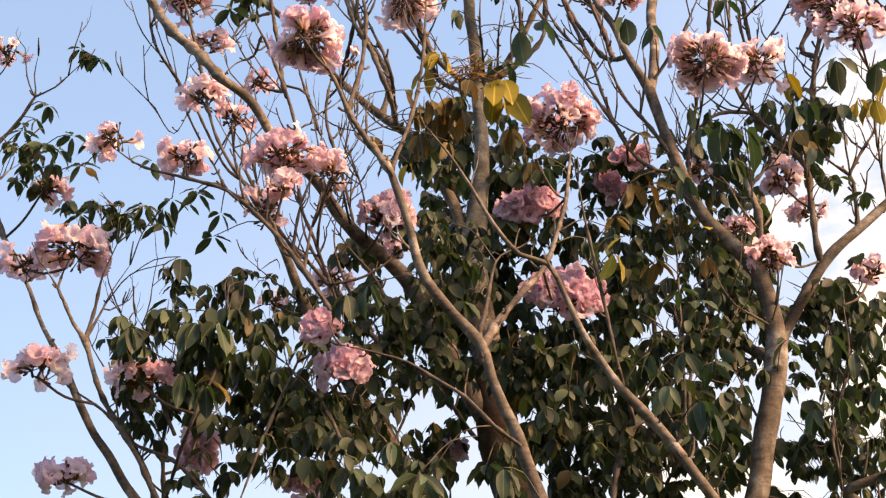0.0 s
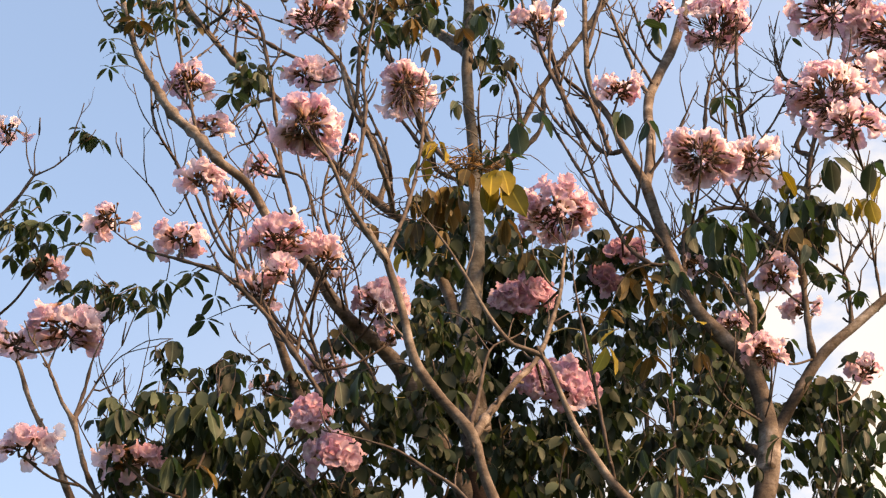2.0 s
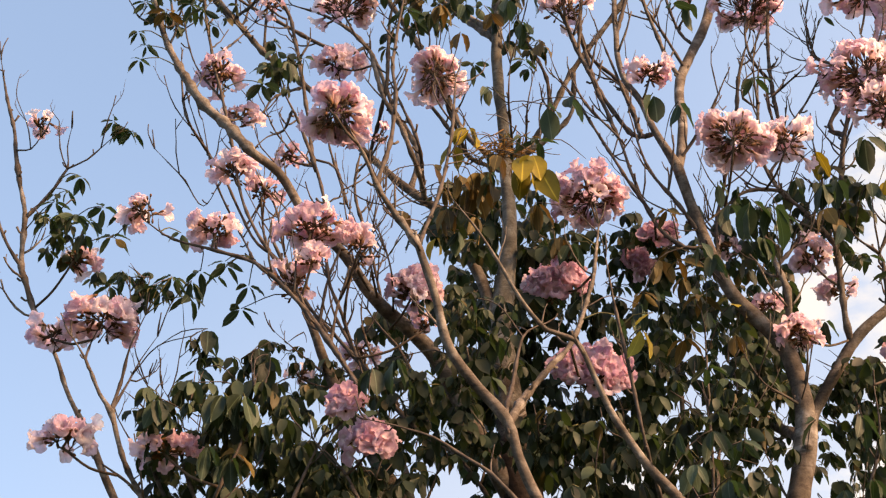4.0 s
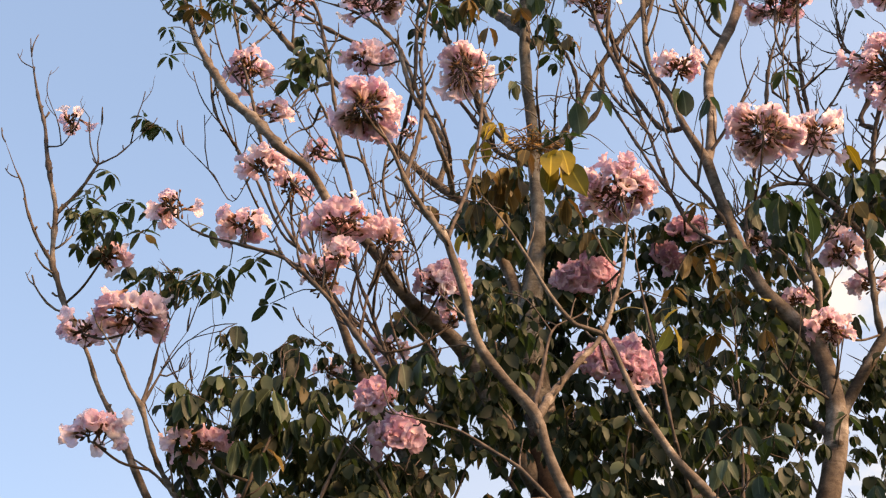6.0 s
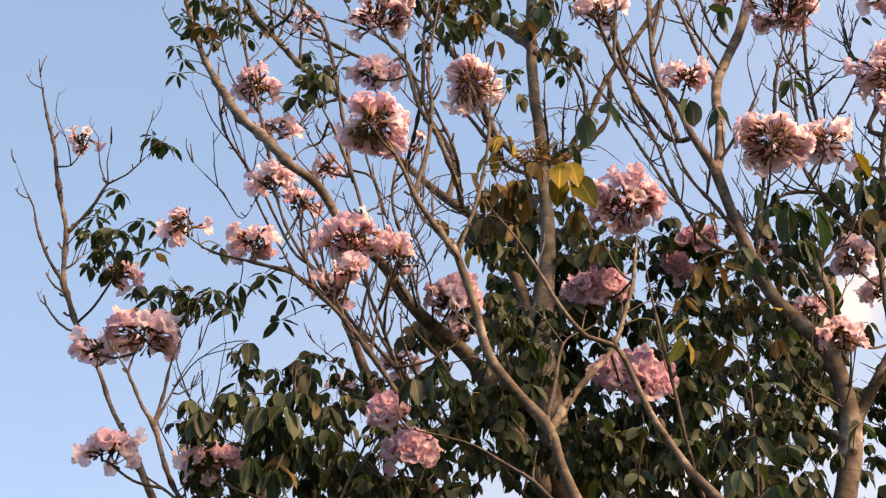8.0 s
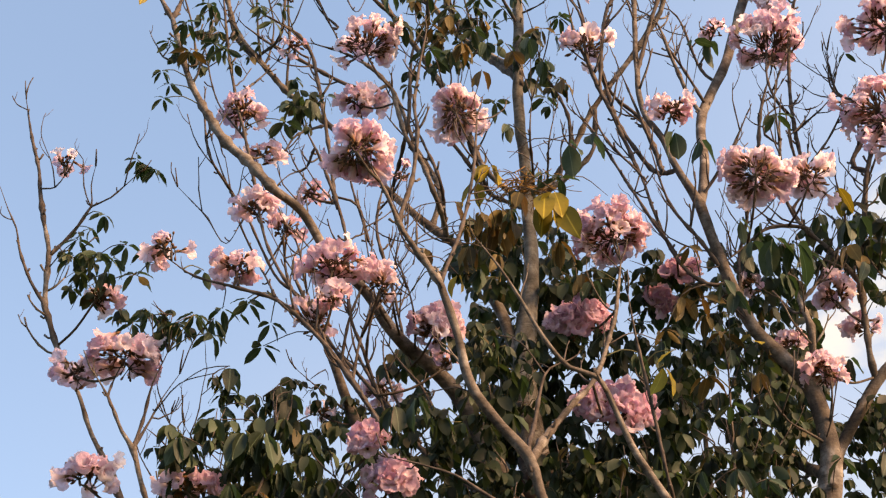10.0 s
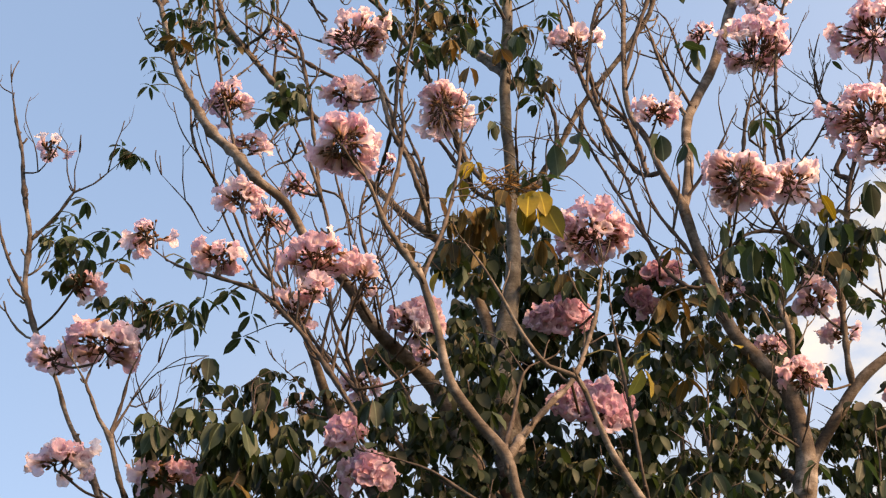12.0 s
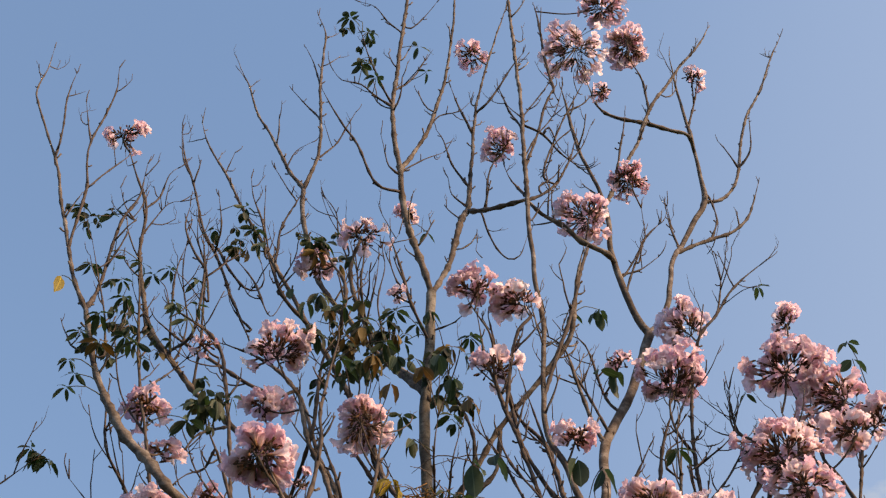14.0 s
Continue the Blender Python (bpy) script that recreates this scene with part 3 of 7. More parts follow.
limb(0, (1.183, 4.813, 5.017, 0.0149), (1.171, 4.810, 5.077, 0.0234), (1.251, 4.955, 5.403, 0.0213), (1.303, 5.100, 5.806, 0.0247), (1.475, 5.245, 6.237, 0.0263), (1.686, 5.390, 6.874, 0.0265))
limb(3, (1.183, 4.813, 5.017, 0.0131), (1.171, 4.810, 5.077, 0.0234), (1.100, 4.801, 5.222, 0.0164), (1.055, 4.864, 5.459, 0.0152), (0.987, 4.928, 5.702, 0.0143), (0.990, 4.991, 6.075, 0.0134), (1.016, 5.055, 6.483, 0.0132), (1.004, 5.118, 6.879, 0.0136), (0.990, 5.182, 7.452, 0.0133), (0.996, 5.245, 7.775, 0.0137))
limb(1, (0.994, 5.245, 2.350, 0.0281), (0.930, 5.245, 2.559, 0.0413), (0.631, 4.216, 2.723, 0.0357), (0.515, 4.201, 3.021, 0.0250), (0.448, 4.186, 3.236, 0.0203), (0.406, 4.172, 3.332, 0.0181), (0.370, 4.158, 3.425, 0.0167), (0.330, 4.143, 3.542, 0.0192), (0.219, 4.129, 3.690, 0.0177), (0.141, 4.114, 3.809, 0.0173), (0.098, 4.100, 3.979, 0.0152), (0.036, 4.085, 4.191, 0.0131))
limb(1, (0.053, 4.089, 4.133, 0.0075), (0.036, 4.085, 4.191, 0.0121), (-0.054, 4.049, 4.322, 0.0104), (-0.115, 4.012, 4.406, 0.0097), (-0.166, 3.976, 4.515, 0.0082), (-0.227, 3.940, 4.613, 0.0075))
limb(3, (0.053, 4.089, 4.133, 0.0045), (0.036, 4.085, 4.191, 0.0067), (0.082, 4.158, 4.383, 0.0069), (0.130, 4.230, 4.612, 0.0063), (0.169, 4.303, 4.922, 0.0058), (0.184, 4.375, 5.209, 0.0060))
limb(2, (-0.079, 4.034, 4.355, 0.0051), (-0.115, 4.012, 4.406, 0.0074), (-0.077, 4.056, 4.626, 0.0077), (-0.056, 4.100, 4.870, 0.0071), (-0.072, 4.143, 5.035, 0.0065), (-0.065, 4.186, 5.219, 0.0059), (-0.029, 4.230, 5.545, 0.0062))
limb(2, (1.356, 4.928, 3.087, 0.0243), (1.128, 4.351, 3.057, 0.0199), (1.009, 4.327, 3.228, 0.0186), (0.901, 4.303, 3.359, 0.0195), (0.801, 4.278, 3.474, 0.0157), (0.719, 4.254, 3.606, 0.0127), (0.648, 4.230, 3.759, 0.0102), (0.586, 4.206, 3.892, 0.0096), (0.493, 4.182, 3.920, 0.0081), (0.396, 4.158, 4.032, 0.0074), (0.318, 4.133, 4.163, 0.0067), (0.240, 4.109, 4.291, 0.0060), (0.149, 4.085, 4.409, 0.0045))
limb(1, (0.719, 4.521, 2.674, 0.0102), (0.790, 4.520, 2.977, 0.0100), (0.809, 4.520, 3.157, 0.0094), (0.846, 4.520, 3.313, 0.0089), (0.884, 4.520, 3.387, 0.0082), (0.966, 4.520, 3.434, 0.0082))
limb(2, (0.356, 4.153, 3.464, 0.0099), (0.336, 4.145, 3.523, 0.0146), (0.418, 4.242, 3.695, 0.0127), (0.513, 4.327, 3.854, 0.0105), (0.605, 4.411, 3.987, 0.0093), (0.675, 4.496, 4.185, 0.0080), (0.733, 4.580, 4.415, 0.0075), (0.780, 4.665, 4.685, 0.0069))
limb(1, (0.455, 5.245, 3.677, 0.0433), (0.300, 5.164, 3.947, 0.0418), (0.149, 5.084, 4.222, 0.0367), (0.019, 5.003, 4.353, 0.0325), (-0.134, 4.923, 4.457, 0.0285), (-0.263, 4.842, 4.614, 0.0238), (-0.379, 4.762, 4.709, 0.0220), (-0.457, 4.681, 4.759, 0.0199), (-0.536, 4.601, 4.865, 0.0191), (-0.646, 4.520, 4.916, 0.0189))
limb(2, (-0.599, 4.555, 4.894, 0.0129), (-0.646, 4.520, 4.916, 0.0189), (-0.760, 4.541, 5.062, 0.0192), (-0.877, 4.561, 5.200, 0.0187), (-0.967, 4.582, 5.352, 0.0174), (-1.006, 4.603, 5.423, 0.0146), (-1.097, 4.624, 5.644, 0.0135), (-1.172, 4.644, 5.879, 0.0123), (-1.206, 4.665, 5.992, 0.0118))
limb(1, (0.424, 5.245, 4.365, 0.0233), (0.418, 5.245, 4.468, 0.0342), (0.372, 5.261, 4.596, 0.0309), (0.315, 5.277, 4.805, 0.0273), (0.229, 5.293, 5.019, 0.0247), (0.140, 5.309, 5.170, 0.0235), (0.021, 5.326, 5.277, 0.0220), (-0.114, 5.342, 5.418, 0.0187), (-0.238, 5.358, 5.562, 0.0171), (-0.381, 5.374, 5.796, 0.0165), (-0.559, 5.390, 5.999, 0.0145))
limb(3, (-0.518, 5.386, 5.952, 0.0098), (-0.559, 5.390, 5.999, 0.0145), (-0.735, 5.361, 6.141, 0.0138), (-0.875, 5.332, 6.310, 0.0131), (-1.011, 5.303, 6.486, 0.0153), (-1.098, 5.274, 6.717, 0.0122), (-1.160, 5.245, 6.986, 0.0102))
limb(2, (0.806, 5.245, 2.836, 0.0437), (0.704, 5.245, 3.036, 0.0656), (0.585, 5.390, 3.129, 0.0643), (0.293, 5.361, 3.321, 0.0520), (0.077, 5.332, 3.578, 0.0434), (-0.040, 5.303, 3.754, 0.0362), (-0.171, 5.274, 3.972, 0.0299), (-0.306, 5.245, 4.211, 0.0245), (-0.396, 5.216, 4.429, 0.0198), (-0.474, 5.187, 4.610, 0.0136), (-0.573, 5.158, 4.824, 0.0102), (-0.621, 5.129, 4.939, 0.0074), (-0.586, 5.100, 5.056, 0.0056))
limb(2, (1.047, 5.125, 2.506, 0.0357), (0.840, 4.955, 2.367, 0.0350), (-0.225, 4.955, 2.729, 0.0310), (-0.706, 4.955, 3.040, 0.0268), (-0.919, 4.955, 3.296, 0.0180), (-1.033, 4.955, 3.462, 0.0165), (-1.121, 4.955, 3.591, 0.0158), (-1.197, 4.955, 3.737, 0.0151), (-1.248, 4.955, 3.857, 0.0144))
limb(2, (-1.222, 4.955, 3.797, 0.0075), (-1.248, 4.955, 3.857, 0.0111), (-1.301, 4.955, 3.936, 0.0095), (-1.370, 4.955, 4.056, 0.0089), (-1.434, 4.955, 4.209, 0.0084), (-1.532, 4.955, 4.380, 0.0120), (-1.609, 4.955, 4.558, 0.0121), (-1.637, 4.955, 4.629, 0.0122), (-1.660, 4.955, 4.860, 0.0106), (-1.717, 4.955, 5.071, 0.0089))
limb(1, (-1.700, 4.955, 5.008, 0.0073), (-1.717, 4.955, 5.071, 0.0108), (-1.766, 4.973, 5.240, 0.0097), (-1.800, 4.991, 5.382, 0.0074), (-1.875, 5.009, 5.594, 0.0063), (-1.938, 5.027, 5.808, 0.0039))
limb(1, (-1.600, 4.955, 4.538, 0.0057), (-1.627, 4.955, 4.605, 0.0084), (-1.706, 4.926, 4.724, 0.0066), (-1.768, 4.897, 4.851, 0.0057), (-1.794, 4.868, 4.950, 0.0048), (-1.834, 4.839, 5.025, 0.0039), (-1.889, 4.810, 5.145, 0.0029))
limb(1, (-1.653, 4.955, 4.797, 0.0052), (-1.660, 4.955, 4.860, 0.0077), (-1.573, 4.926, 4.954, 0.0067), (-1.522, 4.897, 5.031, 0.0058), (-1.489, 4.868, 5.071, 0.0048), (-1.402, 4.839, 5.099, 0.0048), (-1.286, 4.810, 5.214, 0.0030))
limb(1, (-1.535, 4.904, 5.012, 0.0033), (-1.489, 4.868, 5.071, 0.0048), (-1.510, 4.883, 5.199, 0.0048), (-1.483, 4.810, 5.245, 0.0024))
limb(1, (-1.766, 4.973, 5.240, 0.0061), (-1.679, 4.919, 5.209, 0.0060), (-1.634, 4.883, 5.252, 0.0048))
limb(1, (-0.620, 4.955, 2.985, 0.0096), (-0.672, 4.955, 3.018, 0.0142), (-0.787, 4.647, 3.183, 0.0121), (-0.866, 4.629, 3.345, 0.0089), (-0.983, 4.611, 3.517, 0.0083), (-1.040, 4.593, 3.647, 0.0091), (-1.080, 4.574, 3.770, 0.0100), (-1.128, 4.556, 3.835, 0.0085), (-1.197, 4.538, 3.966, 0.0070), (-1.255, 4.520, 4.051, 0.0055))
limb(0, (-1.167, 4.546, 3.910, 0.0043), (-1.197, 4.538, 3.966, 0.0064), (-1.205, 4.629, 4.098, 0.0048), (-1.170, 4.593, 4.152, 0.0040))
limb(1, (-1.060, 4.583, 3.708, 0.0043), (-1.080, 4.574, 3.770, 0.0063), (-1.077, 4.641, 3.947, 0.0063), (-1.055, 4.617, 4.067, 0.0056), (-1.009, 4.593, 4.189, 0.0040))
limb(1, (-1.060, 4.583, 3.708, 0.0037), (-1.080, 4.574, 3.770, 0.0055), (-1.040, 4.689, 4.008, 0.0048), (-1.019, 4.713, 4.081, 0.0040), (-0.982, 4.737, 4.174, 0.0033))
limb(2, (-0.469, 4.375, 3.084, 0.0034), (-0.543, 4.520, 3.108, 0.0034), (-0.647, 4.607, 3.230, 0.0073), (-0.756, 4.694, 3.353, 0.0068), (-0.916, 4.781, 3.453, 0.0069), (-1.043, 4.868, 3.606, 0.0071), (-1.195, 4.955, 3.737, 0.0073))
limb(1, (-0.786, 4.955, 3.136, 0.0061), (-0.826, 4.955, 3.184, 0.0090), (-0.848, 4.810, 3.325, 0.0069), (-0.932, 4.810, 3.491, 0.0062), (-0.976, 4.810, 3.673, 0.0055))
limb(1, (-0.746, 4.955, 3.088, 0.0061), (-0.786, 4.955, 3.136, 0.0090), (-0.810, 4.810, 3.423, 0.0070), (-0.797, 4.810, 3.581, 0.0063), (-0.800, 4.810, 3.790, 0.0056))
limb(2, (-0.165, 4.375, 3.766, 0.0039), (-0.291, 4.375, 3.972, 0.0091), (-0.378, 4.375, 4.091, 0.0085), (-0.465, 4.375, 4.187, 0.0077), (-0.574, 4.375, 4.292, 0.0070), (-0.725, 4.375, 4.347, 0.0063), (-0.893, 4.375, 4.396, 0.0055), (-1.011, 4.375, 4.480, 0.0048))
limb(2, (-0.207, 4.375, 3.835, 0.0038), (-0.239, 4.375, 3.886, 0.0071), (-0.444, 4.601, 4.295, 0.0073), (-0.540, 4.609, 4.468, 0.0066), (-0.627, 4.617, 4.619, 0.0067), (-0.689, 4.625, 4.775, 0.0060), (-0.760, 4.633, 5.080, 0.0061), (-0.827, 4.641, 5.355, 0.0063), (-0.853, 4.649, 5.432, 0.0063), (-0.924, 4.657, 5.763, 0.0066), (-1.011, 4.665, 6.274, 0.0060))
limb(2, (-0.165, 4.375, 3.766, 0.0026), (-0.197, 4.375, 3.818, 0.0074), (-0.344, 4.810, 4.260, 0.0067), (-0.540, 4.810, 4.574, 0.0069), (-0.657, 4.810, 4.689, 0.0061), (-0.786, 4.810, 4.974, 0.0053), (-0.894, 4.810, 5.151, 0.0045), (-0.986, 4.810, 5.396, 0.0046))
limb(3, (-0.289, 4.649, 4.096, 0.0036), (-0.159, 4.810, 3.981, 0.0030), (-0.255, 4.810, 4.286, 0.0067), (-0.329, 4.810, 4.498, 0.0069), (-0.363, 4.810, 4.861, 0.0071), (-0.419, 4.810, 5.095, 0.0072), (-0.500, 4.810, 5.307, 0.0073), (-0.583, 4.810, 5.495, 0.0065))
limb(3, (-0.045, 4.970, 4.396, 0.0037), (-0.075, 4.955, 4.340, 0.0031), (-0.174, 4.955, 4.756, 0.0072), (-0.241, 4.955, 5.049, 0.0064), (-0.208, 4.955, 5.327, 0.0066))
limb(1, (-0.527, 4.375, 4.247, 0.0039), (-0.574, 4.375, 4.292, 0.0058), (-0.759, 5.342, 5.000, 0.0048), (-0.917, 5.293, 5.313, 0.0049), (-1.001, 5.245, 5.638, 0.0040))
limb(1, (-0.802, 4.810, 5.000, 0.0022), (-0.898, 4.955, 4.941, 0.0018), (-0.993, 4.955, 5.075, 0.0046), (-1.048, 4.955, 5.141, 0.0037), (-1.144, 4.955, 5.247, 0.0028))
limb(1, (0.479, 4.193, 3.138, 0.0044), (0.460, 4.189, 3.197, 0.0065), (0.356, 4.012, 3.204, 0.0066), (0.266, 4.012, 3.301, 0.0060), (0.159, 4.012, 3.372, 0.0054), (0.087, 4.012, 3.424, 0.0054), (-0.040, 4.012, 3.464, 0.0041), (-0.131, 4.012, 3.485, 0.0034))
limb(0, (0.350, 4.150, 3.484, 0.0055), (0.330, 4.143, 3.542, 0.0082), (0.382, 4.423, 3.835, 0.0076), (0.430, 4.472, 4.044, 0.0071), (0.501, 4.520, 4.124, 0.0056))
limb(1, (0.547, 5.245, 3.431, 0.0060), (0.492, 5.245, 3.603, 0.0090), (0.400, 5.390, 3.697, 0.0088), (0.311, 5.438, 3.859, 0.0090), (0.218, 5.487, 4.007, 0.0082), (0.070, 5.535, 4.116, 0.0065))
limb(1, (0.199, 5.348, 3.434, 0.0145), (0.131, 5.339, 3.514, 0.0214), (0.045, 5.632, 3.807, 0.0181), (-0.010, 5.728, 4.036, 0.0166), (-0.084, 5.825, 4.249, 0.0117))
limb(2, (1.546, 4.899, 3.724, 0.0219), (1.562, 4.894, 3.809, 0.0322), (1.677, 5.068, 4.027, 0.0257), (1.775, 5.036, 4.182, 0.0256), (1.859, 5.003, 4.313, 0.0249), (1.963, 4.971, 4.413, 0.0225), (2.174, 4.939, 4.582, 0.0200), (2.401, 4.907, 4.764, 0.0176), (2.620, 4.874, 4.965, 0.0156), (2.829, 4.842, 5.267, 0.0134), (2.987, 4.810, 5.666, 0.0116))
limb(4, (1.823, 5.017, 4.257, 0.0093), (1.859, 5.003, 4.313, 0.0137), (1.838, 4.955, 4.423, 0.0124), (1.854, 4.955, 4.648, 0.0117), (1.856, 4.955, 4.778, 0.0110), (1.748, 4.955, 4.946, 0.0092), (1.657, 4.955, 5.061, 0.0084), (1.591, 4.955, 5.247, 0.0076), (1.605, 4.955, 5.504, 0.0068), (1.644, 4.955, 5.772, 0.0069))
limb(4, (1.855, 4.955, 4.691, 0.0062), (1.856, 4.955, 4.756, 0.0091), (1.932, 4.991, 5.088, 0.0085), (2.017, 5.027, 5.433, 0.0088), (2.104, 5.064, 5.661, 0.0080), (2.172, 5.100, 5.900, 0.0081))
limb(3, (1.563, 4.875, 4.136, 0.0095), (1.542, 4.868, 4.203, 0.0140), (1.549, 4.762, 4.392, 0.0127), (1.530, 4.786, 4.557, 0.0105), (1.505, 4.810, 4.726, 0.0080))
limb(3, (1.979, 4.969, 4.426, 0.0073), (2.028, 4.961, 4.465, 0.0107), (2.042, 4.955, 4.648, 0.0100), (2.037, 4.955, 4.735, 0.0091), (1.955, 4.955, 4.816, 0.0064), (1.915, 4.955, 4.911, 0.0055))
limb(3, (2.041, 4.955, 4.670, 0.0043), (2.037, 4.955, 4.735, 0.0064), (2.142, 4.955, 4.906, 0.0055), (2.193, 4.955, 4.979, 0.0047), (2.275, 4.955, 5.220, 0.0047))
limb(3, (2.125, 4.946, 4.543, 0.0043), (2.174, 4.939, 4.582, 0.0063), (2.178, 4.919, 4.918, 0.0055), (2.202, 4.883, 5.229, 0.0047))
limb(1, (0.898, 5.245, 2.633, 0.0239), (0.806, 5.245, 2.836, 0.0359), (1.190, 5.680, 3.279, 0.0352), (1.208, 5.680, 3.581, 0.0301), (1.206, 5.680, 3.819, 0.0266), (1.266, 5.680, 4.037, 0.0187), (1.267, 5.680, 4.235, 0.0126), (1.272, 5.680, 4.649, 0.0110))
limb(1, (0.865, 4.520, 3.350, 0.0044), (0.905, 4.520, 3.399, 0.0065), (0.828, 4.339, 3.569, 0.0059), (0.795, 4.303, 3.773, 0.0059), (0.752, 4.266, 4.030, 0.0061), (0.722, 4.230, 4.248, 0.0054))
limb(2, (1.033, 4.331, 3.194, 0.0037), (0.995, 4.324, 3.245, 0.0055), (1.118, 4.665, 3.443, 0.0054), (1.142, 4.665, 3.764, 0.0056), (1.165, 4.665, 4.180, 0.0049))
limb(2, (1.574, 4.891, 3.873, 0.0039), (1.579, 4.886, 3.960, 0.0058), (1.394, 4.737, 3.992, 0.0049), (1.318, 4.665, 4.054, 0.0041))
limb(2, (2.322, 5.245, 3.184, 0.0275), (1.860, 5.148, 3.343, 0.0228), (1.995, 5.052, 3.406, 0.0181), (2.139, 4.955, 3.481, 0.0115))
limb(1, (1.554, 4.897, 3.766, 0.0182), (1.569, 4.906, 3.824, 0.0268), (1.607, 5.535, 4.222, 0.0207), (1.491, 5.535, 4.337, 0.0134), (1.367, 5.535, 4.395, 0.0077))
limb(2, (0.440, 5.245, 6.827, 0.0107), (0.440, 5.245, 6.889, 0.0158), (0.375, 5.209, 7.089, 0.0170), (0.301, 5.173, 7.296, 0.0172), (0.246, 5.136, 7.539, 0.0176), (0.225, 5.100, 7.736, 0.0158))
limb(3, (0.231, 5.111, 7.677, 0.0108), (0.225, 5.100, 7.736, 0.0159), (0.175, 5.100, 8.058, 0.0151), (0.152, 5.100, 8.335, 0.0129), (0.162, 5.100, 8.692, 0.0120), (0.180, 5.100, 9.140, 0.0110), (0.200, 5.100, 9.622, 0.0100))
limb(3, (0.231, 5.111, 7.677, 0.0083), (0.225, 5.100, 7.736, 0.0147), (0.297, 5.124, 7.935, 0.0112), (0.387, 5.148, 8.237, 0.0116), (0.440, 5.173, 8.537, 0.0106), (0.488, 5.197, 8.883, 0.0082), (0.528, 5.221, 9.519, 0.0072), (0.541, 5.245, 10.065, 0.0060))
limb(1, (0.157, 5.100, 8.271, 0.0053), (0.152, 5.100, 8.335, 0.0077), (0.039, 5.064, 8.383, 0.0064), (-0.051, 5.027, 8.436, 0.0064), (-0.174, 4.991, 8.412, 0.0051), (-0.231, 4.955, 8.453, 0.0038))
limb(1, (0.156, 5.100, 8.292, 0.0053), (0.153, 5.100, 8.356, 0.0077), (0.091, 5.052, 8.434, 0.0065), (-0.014, 5.003, 8.679, 0.0053), (-0.083, 4.955, 8.878, 0.0053))
limb(1, (0.155, 5.100, 8.440, 0.0044), (0.157, 5.100, 8.503, 0.0065), (0.268, 5.173, 8.750, 0.0054), (0.347, 5.245, 9.066, 0.0042))
limb(1, (0.242, 5.129, 7.578, 0.0096), (0.086, 5.064, 7.555, 0.0084), (-0.042, 5.027, 7.852, 0.0073), (-0.155, 4.991, 8.003, 0.0062), (-0.284, 4.955, 8.251, 0.0038))
limb(0, (0.236, 5.118, 7.638, 0.0041), (0.229, 5.107, 7.697, 0.0061), (0.154, 5.076, 7.733, 0.0061), (0.118, 5.052, 7.870, 0.0049), (0.092, 5.027, 7.964, 0.0037))
limb(1, (0.234, 5.114, 7.657, 0.0041), (0.227, 5.104, 7.717, 0.0061), (0.344, 5.136, 7.887, 0.0050), (0.481, 5.173, 8.033, 0.0038))
limb(2, (0.440, 5.245, 6.827, 0.0101), (0.440, 5.245, 6.889, 0.0148), (0.528, 5.317, 7.154, 0.0144), (0.585, 5.390, 7.475, 0.0172), (0.622, 5.463, 7.750, 0.0177), (0.675, 5.535, 7.943, 0.0181))
limb(2, (0.659, 5.513, 7.885, 0.0088), (0.675, 5.535, 7.943, 0.0169), (0.692, 5.559, 8.256, 0.0120), (0.716, 5.583, 8.785, 0.0098), (0.735, 5.607, 9.068, 0.0086), (0.778, 5.632, 9.401, 0.0073), (0.867, 5.656, 9.938, 0.0061), (0.976, 5.680, 10.483, 0.0048))
limb(1, (0.670, 5.528, 7.923, 0.0169), (0.740, 5.438, 7.838, 0.0140), (0.847, 5.342, 7.780, 0.0126), (0.985, 5.245, 7.752, 0.0112))
limb(3, (0.995, 5.229, 7.694, 0.0093), (0.996, 5.241, 7.754, 0.0137), (0.993, 5.281, 8.361, 0.0119), (0.987, 5.317, 8.915, 0.0111), (0.958, 5.354, 9.657, 0.0103), (0.942, 5.390, 10.221, 0.0092))
limb(2, (1.532, 5.390, 7.432, 0.0176), (1.471, 5.317, 7.423, 0.0147), (1.321, 5.299, 7.490, 0.0147), (1.222, 5.281, 7.585, 0.0136), (1.087, 5.263, 7.655, 0.0111), (1.005, 5.245, 7.735, 0.0112))
limb(2, (1.668, 5.377, 6.817, 0.0155), (1.686, 5.390, 6.874, 0.0247), (1.625, 5.390, 6.985, 0.0220), (1.557, 5.390, 7.263, 0.0196), (1.517, 5.390, 7.531, 0.0171), (1.515, 5.390, 7.833, 0.0155), (1.480, 5.390, 8.094, 0.0130), (1.420, 5.390, 8.278, 0.0119), (1.356, 5.390, 8.554, 0.0122), (1.320, 5.390, 8.880, 0.0111), (1.292, 5.390, 9.096, 0.0068))
limb(2, (1.513, 5.390, 7.853, 0.0087), (1.504, 5.390, 7.913, 0.0128), (1.642, 5.431, 8.305, 0.0107), (1.806, 5.473, 8.729, 0.0111), (1.917, 5.514, 9.123, 0.0115), (2.108, 5.556, 9.540, 0.0104), (2.283, 5.597, 9.907, 0.0092), (2.431, 5.639, 10.197, 0.0079), (2.550, 5.680, 10.507, 0.0065))
limb(0, (1.905, 5.510, 9.083, 0.0060), (1.925, 5.516, 9.141, 0.0088), (1.923, 5.571, 9.584, 0.0075), (1.847, 5.535, 9.742, 0.0075))
